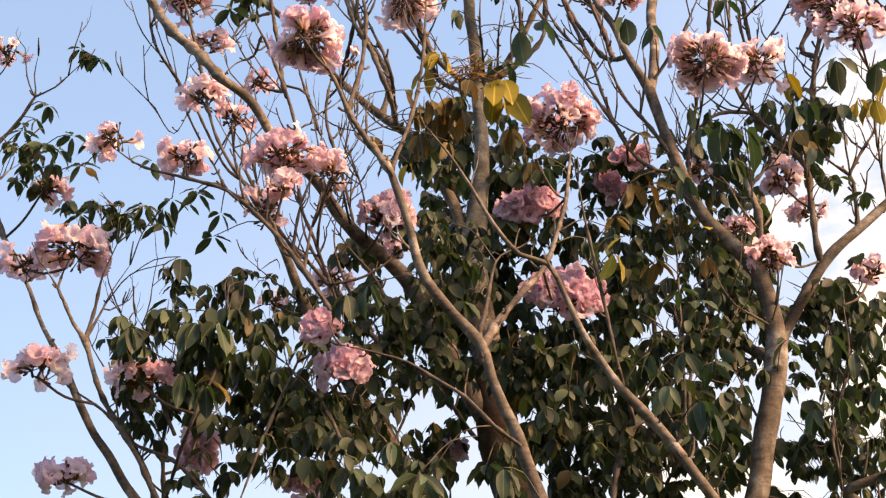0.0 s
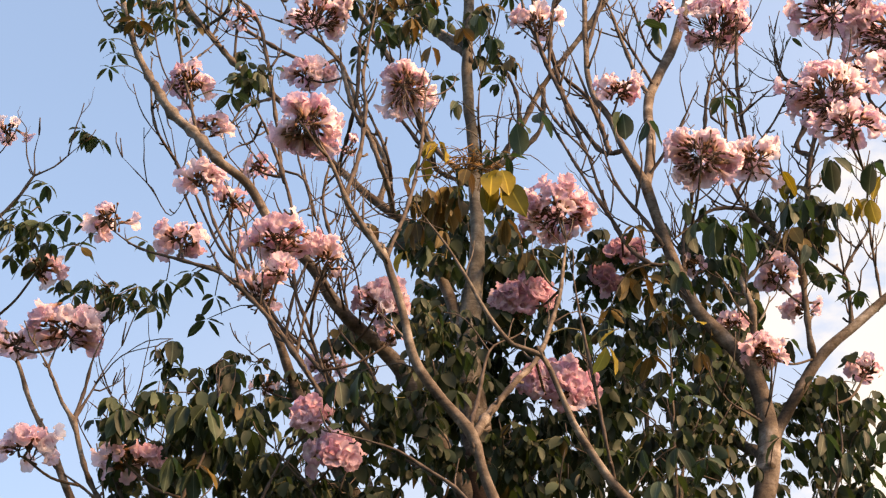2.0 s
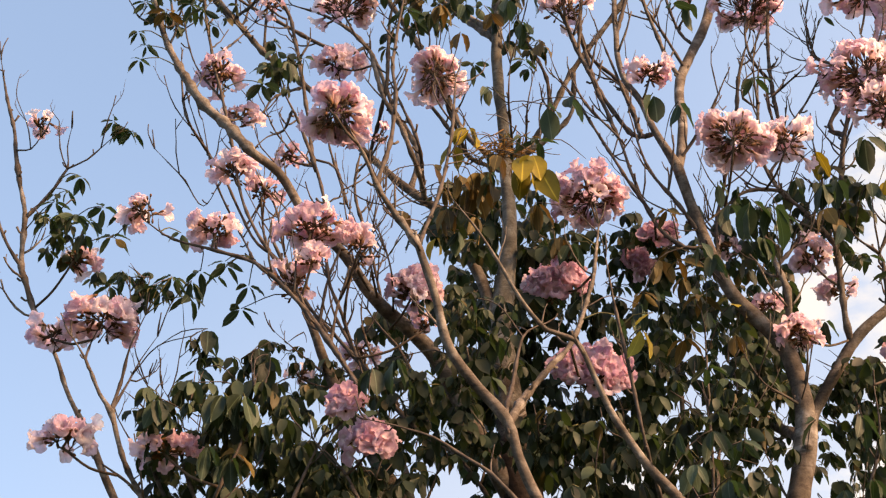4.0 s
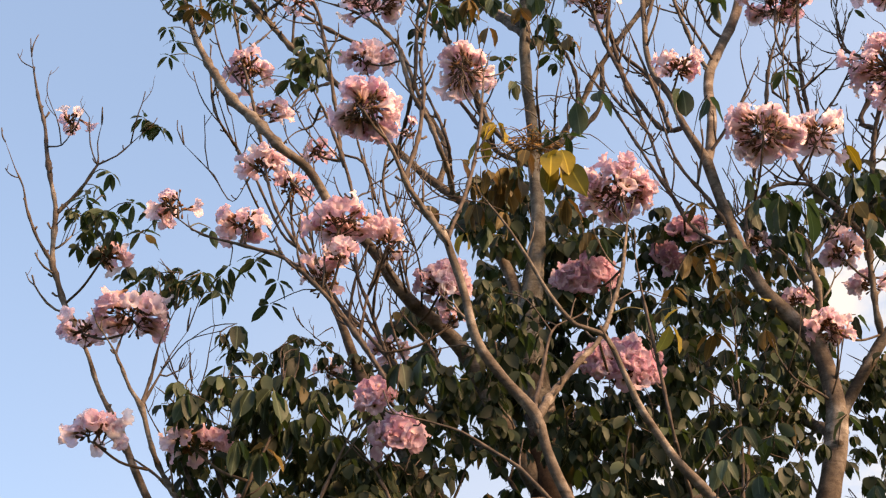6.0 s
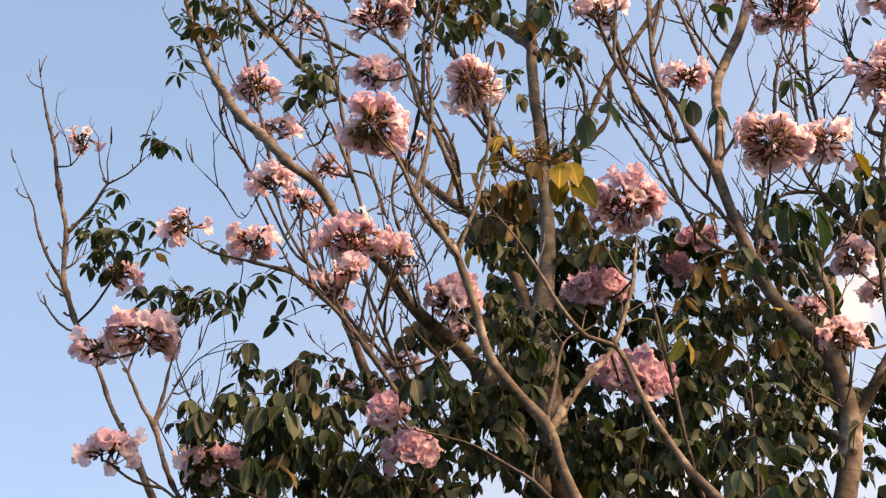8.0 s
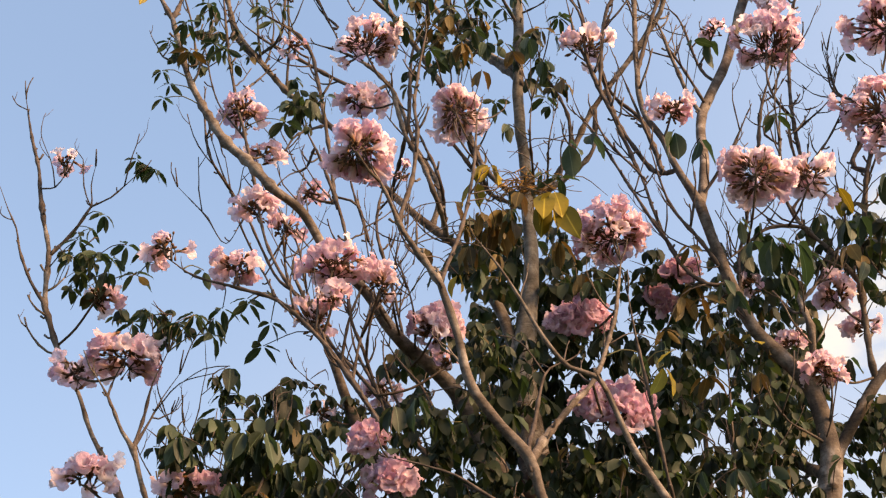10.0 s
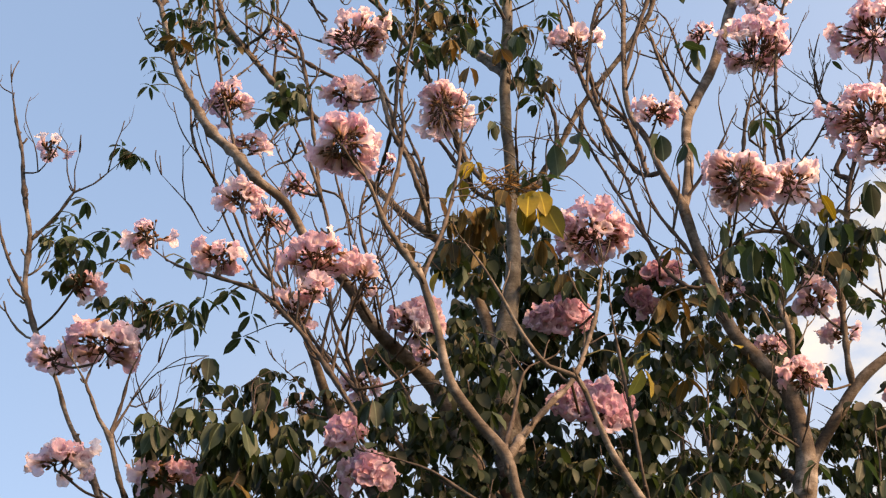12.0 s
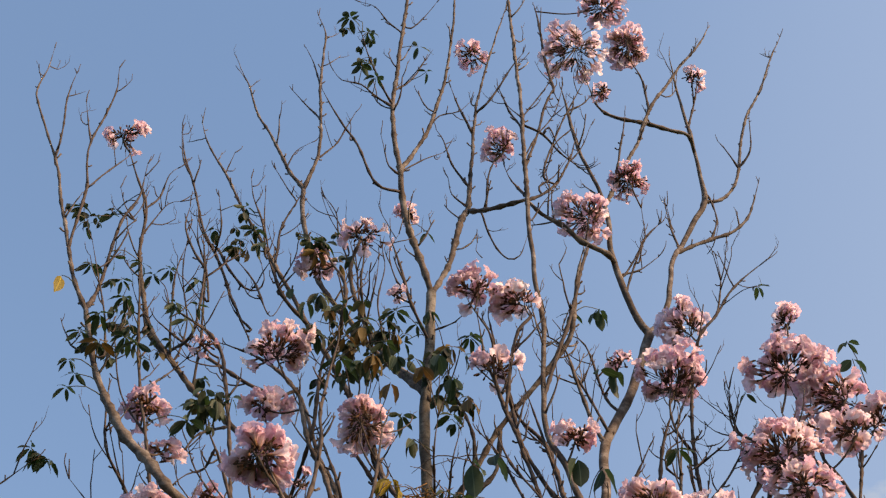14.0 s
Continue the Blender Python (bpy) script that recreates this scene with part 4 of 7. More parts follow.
limb(1, (2.317, 5.825, 9.122, 0.0140), (2.237, 5.680, 9.120, 0.0131), (2.117, 5.651, 9.115, 0.0131), (1.953, 5.622, 9.128, 0.0130), (1.708, 5.593, 9.127, 0.0115), (1.581, 5.564, 9.196, 0.0087), (1.516, 5.535, 9.396, 0.0073))
limb(0, (1.668, 5.377, 6.817, 0.0129), (1.686, 5.390, 6.874, 0.0247), (1.817, 5.499, 7.127, 0.0186), (1.921, 5.607, 7.516, 0.0164), (2.008, 5.716, 7.892, 0.0161), (2.104, 5.825, 8.100, 0.0165))
limb(1, (2.080, 5.798, 8.048, 0.0111), (2.104, 5.825, 8.100, 0.0165), (2.212, 5.825, 8.346, 0.0194), (2.325, 5.825, 8.608, 0.0198), (2.322, 5.825, 8.937, 0.0145), (2.312, 5.825, 9.328, 0.0135), (2.297, 5.825, 9.444, 0.0121), (2.272, 5.825, 9.780, 0.0093), (2.257, 5.825, 10.284, 0.0064))
limb(2, (2.292, 5.825, 8.533, 0.0087), (2.317, 5.825, 8.589, 0.0127), (2.424, 5.846, 8.641, 0.0114), (2.525, 5.866, 8.762, 0.0101), (2.629, 5.887, 9.009, 0.0103), (2.767, 5.908, 9.627, 0.0093), (2.978, 5.929, 10.125, 0.0080), (3.117, 5.949, 10.537, 0.0066), (3.278, 5.970, 10.943, 0.0051))
limb(0, (2.312, 5.825, 9.328, 0.0061), (2.303, 5.825, 9.398, 0.0090), (2.398, 5.825, 9.767, 0.0062), (2.458, 5.825, 10.083, 0.0047))
limb(1, (2.032, 5.743, 7.944, 0.0083), (2.056, 5.771, 7.996, 0.0122), (2.316, 5.825, 8.211, 0.0110), (2.490, 5.825, 8.318, 0.0097), (2.618, 5.825, 8.506, 0.0084), (2.733, 5.825, 8.847, 0.0043))
limb(0, (2.629, 5.887, 9.009, 0.0050), (2.643, 5.889, 9.069, 0.0073), (2.734, 5.825, 9.221, 0.0060), (2.782, 5.825, 9.624, 0.0046))
limb(0, (2.629, 5.887, 9.009, 0.0050), (2.643, 5.889, 9.069, 0.0073), (2.552, 5.825, 9.179, 0.0059), (2.504, 5.825, 9.281, 0.0045))
limb(0, (2.270, 5.815, 8.173, 0.0056), (2.316, 5.825, 8.211, 0.0082), (2.377, 5.825, 8.386, 0.0070), (2.380, 5.825, 8.587, 0.0071))
limb(0, (2.064, 5.780, 8.014, 0.0055), (2.088, 5.807, 8.066, 0.0081), (2.065, 5.825, 8.258, 0.0069), (2.053, 5.825, 8.505, 0.0042))
limb(4, (1.593, 4.955, 5.268, 0.0051), (1.596, 4.955, 5.332, 0.0101), (1.737, 5.100, 5.514, 0.0099), (1.746, 5.100, 5.819, 0.0092), (1.773, 5.100, 6.185, 0.0085), (1.849, 5.100, 6.568, 0.0077), (1.973, 5.100, 6.771, 0.0068), (2.114, 5.100, 7.016, 0.0058), (2.333, 5.100, 7.265, 0.0036))
limb(2, (1.951, 5.100, 6.734, 0.0039), (1.983, 5.100, 6.789, 0.0057), (2.038, 5.100, 7.019, 0.0046), (2.041, 5.100, 7.234, 0.0035))
limb(2, (1.770, 5.100, 6.145, 0.0036), (1.777, 5.100, 6.205, 0.0053), (1.863, 5.100, 6.342, 0.0032))
limb(3, (1.744, 5.100, 5.738, 0.0040), (1.746, 5.100, 5.799, 0.0059), (1.641, 5.003, 5.835, 0.0061), (1.634, 5.052, 6.054, 0.0052), (1.689, 5.100, 6.329, 0.0054))
limb(4, (2.002, 5.021, 5.372, 0.0059), (2.017, 5.027, 5.433, 0.0111), (1.986, 5.100, 5.539, 0.0109), (2.128, 5.052, 5.822, 0.0092), (1.930, 5.003, 5.902, 0.0061), (1.919, 4.955, 6.114, 0.0042))
limb(3, (2.228, 4.955, 5.919, 0.0070), (2.262, 4.955, 6.080, 0.0066), (2.269, 4.955, 6.307, 0.0060))
limb(3, (2.425, 4.900, 5.422, 0.0080), (2.490, 4.930, 5.640, 0.0080), (2.557, 4.955, 5.896, 0.0092), (2.652, 4.955, 6.162, 0.0074))
limb(2, (-1.189, 4.655, 5.935, 0.0079), (-1.206, 4.665, 5.992, 0.0116), (-1.298, 4.681, 6.175, 0.0099), (-1.403, 4.697, 6.494, 0.0092), (-1.503, 4.713, 6.795, 0.0085), (-1.554, 4.729, 6.984, 0.0076), (-1.607, 4.746, 7.125, 0.0066), (-1.789, 4.762, 7.566, 0.0057), (-1.845, 4.778, 7.735, 0.0047), (-1.836, 4.794, 7.964, 0.0036), (-1.850, 4.810, 8.193, 0.0024))
limb(1, (-1.584, 4.739, 7.064, 0.0037), (-1.607, 4.746, 7.125, 0.0054), (-1.611, 4.713, 7.357, 0.0045), (-1.663, 4.762, 7.691, 0.0046), (-1.676, 4.810, 7.970, 0.0024))
limb(1, (-1.357, 4.690, 6.355, 0.0055), (-1.377, 4.693, 6.415, 0.0081), (-1.383, 4.689, 6.613, 0.0073), (-1.392, 4.713, 6.877, 0.0075), (-1.440, 4.737, 7.141, 0.0055), (-1.457, 4.762, 7.321, 0.0056), (-1.420, 4.786, 7.765, 0.0047), (-1.450, 4.810, 8.065, 0.0036))
limb(1, (-1.390, 4.708, 6.816, 0.0029), (-1.392, 4.713, 6.877, 0.0042), (-1.339, 4.810, 7.136, 0.0044), (-1.291, 4.955, 7.453, 0.0046))
limb(2, (-1.189, 4.655, 5.935, 0.0060), (-1.206, 4.665, 5.992, 0.0109), (-1.193, 4.756, 6.265, 0.0081), (-1.192, 4.774, 6.683, 0.0074), (-1.139, 4.792, 6.948, 0.0054), (-1.143, 4.810, 7.237, 0.0034))
limb(1, (-1.145, 5.252, 6.924, 0.0062), (-1.160, 5.245, 6.986, 0.0095), (-1.180, 5.197, 7.301, 0.0082), (-1.279, 5.148, 7.549, 0.0071), (-1.329, 5.100, 7.661, 0.0060))
limb(1, (-1.176, 5.206, 7.238, 0.0040), (-1.180, 5.197, 7.301, 0.0059), (-1.132, 5.245, 7.460, 0.0060), (-1.108, 5.245, 7.665, 0.0049), (-1.070, 5.245, 7.732, 0.0037))
limb(3, (-0.029, 5.390, 6.380, 0.0141), (0.050, 5.390, 6.237, 0.0141), (-0.157, 5.390, 6.612, 0.0135), (-0.305, 5.390, 6.892, 0.0115), (-0.444, 5.390, 7.167, 0.0106), (-0.605, 5.390, 7.454, 0.0085), (-0.717, 5.390, 7.688, 0.0074), (-0.811, 5.390, 7.893, 0.0063), (-0.948, 5.390, 8.143, 0.0051), (-1.020, 5.390, 8.358, 0.0039))
limb(2, (-0.498, 5.512, 6.562, 0.0043), (-0.514, 5.390, 6.568, 0.0036), (-0.641, 5.390, 6.849, 0.0091), (-0.737, 5.390, 7.104, 0.0082), (-0.883, 5.390, 7.415, 0.0072), (-0.986, 5.390, 7.777, 0.0062), (-1.077, 5.390, 7.975, 0.0051), (-1.129, 5.390, 8.243, 0.0039))
limb(1, (-0.785, 5.390, 7.837, 0.0034), (-0.811, 5.390, 7.893, 0.0050), (-0.790, 5.390, 8.047, 0.0038), (-0.783, 5.390, 8.103, 0.0038))
limb(2, (0.434, 5.245, 6.101, 0.0123), (0.435, 5.245, 6.163, 0.0181), (0.220, 5.535, 6.624, 0.0139), (0.016, 5.535, 6.899, 0.0152), (-0.183, 5.535, 7.189, 0.0144), (-0.276, 5.535, 7.511, 0.0148), (-0.335, 5.535, 7.780, 0.0139), (-0.347, 5.535, 7.989, 0.0142))
limb(2, (-0.343, 5.535, 7.927, 0.0079), (-0.347, 5.535, 7.989, 0.0132), (-0.462, 5.564, 8.209, 0.0105), (-0.605, 5.593, 8.555, 0.0081), (-0.726, 5.622, 8.813, 0.0069), (-0.823, 5.651, 9.152, 0.0057), (-0.908, 5.680, 9.342, 0.0044))
limb(2, (-0.343, 5.535, 7.927, 0.0079), (-0.347, 5.535, 7.989, 0.0132), (-0.297, 5.559, 8.273, 0.0106), (-0.289, 5.583, 8.623, 0.0096), (-0.337, 5.607, 9.177, 0.0086), (-0.345, 5.632, 9.578, 0.0074), (-0.354, 5.656, 9.859, 0.0060), (-0.424, 5.680, 10.118, 0.0046))
limb(0, (-0.296, 5.587, 8.705, 0.0048), (-0.301, 5.590, 8.767, 0.0070), (-0.403, 5.680, 9.006, 0.0057), (-0.524, 5.680, 9.178, 0.0043))
limb(1, (-0.300, 5.557, 8.253, 0.0037), (-0.296, 5.562, 8.314, 0.0054), (-0.194, 5.680, 8.622, 0.0055), (-0.133, 5.680, 8.813, 0.0056), (-0.077, 5.680, 9.009, 0.0043))
limb(0, (-0.328, 5.603, 9.074, 0.0039), (-0.333, 5.606, 9.136, 0.0058), (-0.409, 5.680, 9.518, 0.0044), (-0.477, 5.680, 9.694, 0.0030))
limb(2, (0.435, 5.245, 6.163, 0.0112), (0.436, 5.245, 6.225, 0.0165), (0.249, 5.499, 6.595, 0.0125), (0.075, 5.462, 6.880, 0.0116), (-0.011, 5.426, 7.194, 0.0107), (0.035, 5.390, 7.447, 0.0085))
limb(3, (0.454, 5.245, 5.370, 0.0097), (0.453, 5.245, 5.433, 0.0145), (0.588, 5.390, 5.611, 0.0142), (0.677, 5.328, 5.744, 0.0125), (0.797, 5.266, 5.974, 0.0127), (0.966, 5.204, 6.220, 0.0130), (1.095, 5.141, 6.405, 0.0152), (1.171, 5.079, 6.534, 0.0131), (1.201, 5.017, 6.847, 0.0101), (1.230, 4.955, 7.007, 0.0079))
limb(2, (1.109, 4.802, 5.204, 0.0071), (1.093, 4.812, 5.261, 0.0106), (1.017, 4.955, 5.367, 0.0104), (0.881, 4.955, 5.612, 0.0097), (0.753, 4.955, 5.980, 0.0091), (0.728, 4.955, 6.315, 0.0084), (0.642, 4.955, 6.503, 0.0075))
limb(2, (0.814, 4.955, 5.805, 0.0055), (0.793, 4.955, 5.864, 0.0080), (0.849, 4.955, 6.330, 0.0095), (0.935, 4.955, 6.500, 0.0086))
limb(2, (0.989, 4.967, 5.930, 0.0062), (0.989, 4.977, 5.992, 0.0091), (1.153, 5.003, 6.574, 0.0098), (1.248, 5.052, 7.021, 0.0092), (1.301, 5.100, 7.216, 0.0082))
limb(4, (1.298, 5.086, 5.768, 0.0083), (1.310, 5.106, 5.824, 0.0122), (1.262, 5.100, 5.908, 0.0113), (1.205, 5.100, 6.120, 0.0094), (1.133, 5.100, 6.420, 0.0076), (1.019, 5.100, 6.526, 0.0066))
limb(2, (0.051, 5.322, 5.250, 0.0096), (0.006, 5.327, 5.292, 0.0144), (0.041, 5.390, 5.557, 0.0141), (-0.093, 5.426, 5.880, 0.0104), (-0.213, 5.462, 6.269, 0.0098), (-0.416, 5.499, 6.516, 0.0090), (-0.644, 5.535, 6.645, 0.0079))
limb(2, (-0.238, 5.467, 6.300, 0.0098), (-0.353, 5.390, 6.190, 0.0097), (-0.598, 5.342, 6.293, 0.0086), (-0.816, 5.293, 6.400, 0.0087), (-0.976, 5.245, 6.496, 0.0076))
limb(2, (0.456, 5.245, 5.286, 0.0068), (0.455, 5.245, 5.349, 0.0103), (0.287, 5.390, 5.548, 0.0101), (0.135, 5.390, 5.805, 0.0093), (0.009, 5.390, 6.007, 0.0084))
limb(2, (-0.703, 5.366, 6.115, 0.0051), (-0.747, 5.358, 6.156, 0.0074), (-0.754, 5.317, 6.471, 0.0066), (-0.786, 5.245, 6.903, 0.0068))
limb(1, (-0.782, 5.255, 6.841, 0.0046), (-0.786, 5.245, 6.903, 0.0070), (-0.866, 5.245, 7.026, 0.0069), (-0.950, 5.245, 7.236, 0.0058), (-0.949, 5.245, 7.414, 0.0036))
limb(1, (-0.763, 5.390, 7.159, 0.0039), (-0.789, 5.390, 7.214, 0.0057), (-0.865, 5.245, 7.234, 0.0047), (-0.912, 5.245, 7.443, 0.0036))
limb(1, (-0.754, 5.390, 7.141, 0.0039), (-0.780, 5.390, 7.196, 0.0057), (-0.754, 5.245, 7.273, 0.0059), (-0.800, 5.245, 7.519, 0.0036))
limb(1, (-0.407, 5.390, 7.094, 0.0049), (-0.434, 5.390, 7.149, 0.0072), (-0.444, 5.535, 7.612, 0.0062), (-0.390, 5.535, 7.824, 0.0064), (-0.345, 5.535, 7.963, 0.0064))
limb(0, (-0.396, 5.535, 7.803, 0.0035), (-0.377, 5.535, 7.864, 0.0051), (-0.440, 5.535, 7.976, 0.0051), (-0.535, 5.535, 8.152, 0.0039))
limb(0, (-0.444, 5.390, 7.167, 0.0032), (-0.474, 5.390, 7.221, 0.0048), (-0.531, 5.390, 7.465, 0.0049), (-0.558, 5.390, 7.763, 0.0037))
limb(1, (-0.000, 5.431, 7.154, 0.0040), (-0.008, 5.423, 7.213, 0.0059), (-0.095, 5.390, 7.429, 0.0049), (-0.127, 5.390, 7.632, 0.0049), (-0.205, 5.390, 7.774, 0.0038))
limb(0, (0.711, 5.579, 8.683, 0.0056), (0.714, 5.581, 8.744, 0.0083), (0.610, 5.535, 8.984, 0.0071), (0.553, 5.535, 9.198, 0.0043))
limb(1, (0.684, 5.548, 8.110, 0.0054), (0.687, 5.553, 8.172, 0.0079), (0.571, 5.535, 8.378, 0.0067), (0.513, 5.535, 8.601, 0.0055), (0.462, 5.535, 8.713, 0.0041))
limb(0, (0.665, 5.521, 7.904, 0.0044), (0.676, 5.537, 7.964, 0.0065), (0.575, 5.535, 8.073, 0.0052), (0.548, 5.535, 8.233, 0.0040))
limb(0, (0.770, 5.411, 7.821, 0.0076), (0.787, 5.390, 8.125, 0.0065), (0.843, 5.390, 8.329, 0.0066))
limb(1, (0.995, 5.233, 7.714, 0.0052), (0.996, 5.245, 7.775, 0.0104), (0.929, 5.390, 8.092, 0.0065), (0.888, 5.390, 8.218, 0.0052))
limb(1, (0.728, 5.599, 8.967, 0.0057), (0.732, 5.604, 9.027, 0.0084), (0.834, 5.535, 9.117, 0.0071), (0.978, 5.535, 9.505, 0.0059), (1.064, 5.535, 9.693, 0.0045))
limb(0, (0.993, 5.285, 8.422, 0.0055), (0.992, 5.289, 8.484, 0.0081), (0.924, 5.390, 8.814, 0.0069), (0.852, 5.390, 9.085, 0.0056))
limb(1, (0.995, 5.257, 7.997, 0.0061), (0.995, 5.261, 8.057, 0.0089), (1.085, 5.293, 8.448, 0.0080), (1.175, 5.342, 8.885, 0.0083), (1.260, 5.390, 9.155, 0.0071))
limb(1, (0.991, 5.293, 8.545, 0.0093), (1.122, 5.293, 8.465, 0.0080), (1.234, 5.342, 8.360, 0.0080), (1.384, 5.390, 8.272, 0.0079))
limb(0, (1.329, 5.390, 8.799, 0.0057), (1.322, 5.390, 8.860, 0.0083), (1.424, 5.390, 8.960, 0.0070), (1.492, 5.390, 9.066, 0.0057))
limb(2, (0.994, 5.225, 7.674, 0.0059), (0.995, 5.237, 7.734, 0.0104), (1.154, 5.293, 7.932, 0.0076), (1.284, 5.342, 8.254, 0.0066), (1.366, 5.390, 8.615, 0.0054))
limb(1, (1.218, 5.366, 9.020, 0.0052), (1.236, 5.376, 9.078, 0.0085), (1.203, 5.438, 9.477, 0.0088), (1.188, 5.487, 9.967, 0.0076), (1.166, 5.535, 10.336, 0.0063))
limb(0, (1.591, 5.390, 7.124, 0.0049), (1.577, 5.390, 7.183, 0.0072), (1.681, 5.390, 7.529, 0.0062), (1.736, 5.390, 7.686, 0.0063), (1.828, 5.390, 7.811, 0.0038))
limb(0, (1.715, 5.390, 7.627, 0.0034), (1.736, 5.390, 7.686, 0.0050), (1.736, 5.390, 7.954, 0.0039))
limb(0, (1.552, 5.404, 8.050, 0.0053), (1.573, 5.411, 8.109, 0.0078), (1.652, 5.390, 8.543, 0.0068), (1.710, 5.390, 8.883, 0.0056))
limb(1, (1.557, 5.390, 7.263, 0.0050), (1.548, 5.390, 7.325, 0.0073), (1.667, 5.390, 7.382, 0.0061), (1.799, 5.390, 7.520, 0.0050))
limb(0, (1.551, 5.390, 7.304, 0.0042), (1.588, 5.390, 7.344, 0.0061), (1.683, 5.390, 7.554, 0.0050), (1.734, 5.390, 7.736, 0.0038))
limb(2, (2.009, 5.023, 5.870, 0.0041), (1.950, 5.008, 5.894, 0.0061), (1.909, 4.955, 6.003, 0.0051), (1.898, 4.955, 6.112, 0.0042))
limb(2, (1.741, 5.100, 5.656, 0.0040), (1.743, 5.100, 5.717, 0.0059), (1.840, 4.955, 5.749, 0.0050), (1.909, 4.955, 5.843, 0.0040))
limb(2, (1.603, 4.955, 5.461, 0.0033), (1.608, 4.955, 5.524, 0.0050), (1.548, 4.955, 5.583, 0.0049), (1.564, 4.955, 5.685, 0.0049), (1.649, 4.955, 5.762, 0.0040), (1.757, 4.955, 5.740, 0.0030))
limb(1, (-0.793, 4.637, 5.217, 0.0030), (-0.808, 4.639, 5.276, 0.0045), (-0.961, 4.713, 5.539, 0.0037), (-1.046, 4.762, 5.845, 0.0038), (-1.104, 4.810, 6.064, 0.0030))
limb(0, (-0.857, 4.649, 5.453, 0.0035), (-0.870, 4.651, 5.515, 0.0052), (-0.863, 5.245, 6.157, 0.0052), (-0.794, 5.245, 6.260, 0.0053))
limb(1, (-0.850, 5.337, 6.279, 0.0043), (-0.888, 5.329, 6.326, 0.0064), (-0.917, 5.245, 6.545, 0.0055), (-0.944, 5.245, 6.881, 0.0056), (-0.921, 5.245, 7.087, 0.0035))
limb(1, (-0.531, 5.388, 5.968, 0.0079), (-0.641, 5.052, 5.625, 0.0058), (-0.696, 5.003, 5.481, 0.0057), (-0.838, 4.955, 5.428, 0.0047))
limb(2, (-0.500, 4.810, 5.307, 0.0040), (-0.525, 4.810, 5.364, 0.0059), (-0.587, 5.052, 5.434, 0.0057), (-0.652, 5.003, 5.358, 0.0047), (-0.728, 4.955, 5.221, 0.0037))
limb(2, (-0.396, 4.810, 4.997, 0.0038), (-0.409, 4.810, 5.056, 0.0058), (-0.504, 5.100, 5.289, 0.0056), (-0.631, 5.100, 5.466, 0.0048), (-0.694, 5.100, 5.625, 0.0049))
limb(2, (0.184, 5.535, 6.673, 0.0052), (0.148, 5.535, 6.721, 0.0076), (0.062, 5.245, 6.840, 0.0068), (0.056, 5.245, 7.194, 0.0059))
limb(1, (0.121, 5.444, 6.758, 0.0038), (0.105, 5.390, 6.780, 0.0056), (0.134, 5.245, 6.937, 0.0046), (0.140, 5.245, 7.118, 0.0035))
limb(1, (0.438, 5.245, 6.453, 0.0058), (0.439, 5.245, 6.515, 0.0086), (0.315, 5.100, 6.686, 0.0077), (0.243, 5.100, 6.980, 0.0068), (0.189, 5.100, 7.154, 0.0058))
limb(0, (0.439, 5.245, 6.536, 0.0045), (0.439, 5.245, 6.598, 0.0067), (0.565, 5.173, 6.621, 0.0055), (0.616, 5.100, 6.641, 0.0044))
limb(1, (0.495, 5.290, 5.488, 0.0065), (0.453, 4.955, 5.566, 0.0058), (0.467, 4.955, 5.770, 0.0049))
limb(1, (0.567, 5.368, 5.584, 0.0056), (0.538, 4.955, 5.509, 0.0048), (0.575, 4.955, 5.714, 0.0039))
limb(1, (0.897, 4.859, 5.167, 0.0040), (0.947, 4.810, 5.192, 0.0033), (0.801, 4.883, 5.481, 0.0067), (0.749, 4.955, 5.699, 0.0059))
limb(2, (-0.103, 4.939, 4.436, 0.0039), (-0.147, 4.915, 4.473, 0.0058), (-0.222, 4.713, 4.520, 0.0042), (-0.264, 4.762, 4.772, 0.0035), (-0.308, 4.810, 5.036, 0.0027))
limb(2, (-0.073, 4.955, 4.416, 0.0039), (-0.119, 4.931, 4.447, 0.0058), (-0.153, 4.713, 4.521, 0.0042), (-0.146, 4.762, 4.744, 0.0035), (-0.113, 4.810, 4.949, 0.0027))
limb(2, (-0.012, 4.987, 4.374, 0.0039), (-0.058, 4.963, 4.405, 0.0057), (-0.068, 4.713, 4.467, 0.0042), (-0.122, 4.762, 4.688, 0.0035), (-0.172, 4.810, 4.862, 0.0027))
limb(2, (-0.236, 4.810, 4.225, 0.0041), (-0.255, 4.810, 4.286, 0.0065), (-0.242, 4.713, 4.387, 0.0050), (-0.191, 4.762, 4.633, 0.0043), (-0.172, 4.810, 4.833, 0.0035))
limb(2, (-0.282, 4.628, 4.075, 0.0044), (-0.297, 4.670, 4.117, 0.0065), (-0.274, 4.713, 4.335, 0.0050), (-0.224, 4.762, 4.523, 0.0043), (-0.076, 4.810, 4.748, 0.0035))
limb(2, (-0.335, 4.782, 4.231, 0.0040), (-0.355, 4.810, 4.277, 0.0059), (-0.333, 4.810, 4.471, 0.0051), (-0.264, 4.810, 4.719, 0.0044), (-0.246, 4.810, 4.948, 0.0036))
limb(2, (-0.341, 4.375, 4.040, 0.0039), (-0.378, 4.375, 4.091, 0.0057), (-0.490, 4.665, 4.490, 0.0042), (-0.533, 4.665, 4.679, 0.0034), (-0.518, 4.665, 4.874, 0.0035))
limb(2, (-0.519, 4.607, 4.429, 0.0035), (-0.551, 4.610, 4.487, 0.0052), (-0.620, 4.810, 4.774, 0.0044), (-0.606, 4.810, 4.975, 0.0036), (-0.568, 4.810, 5.184, 0.0036))
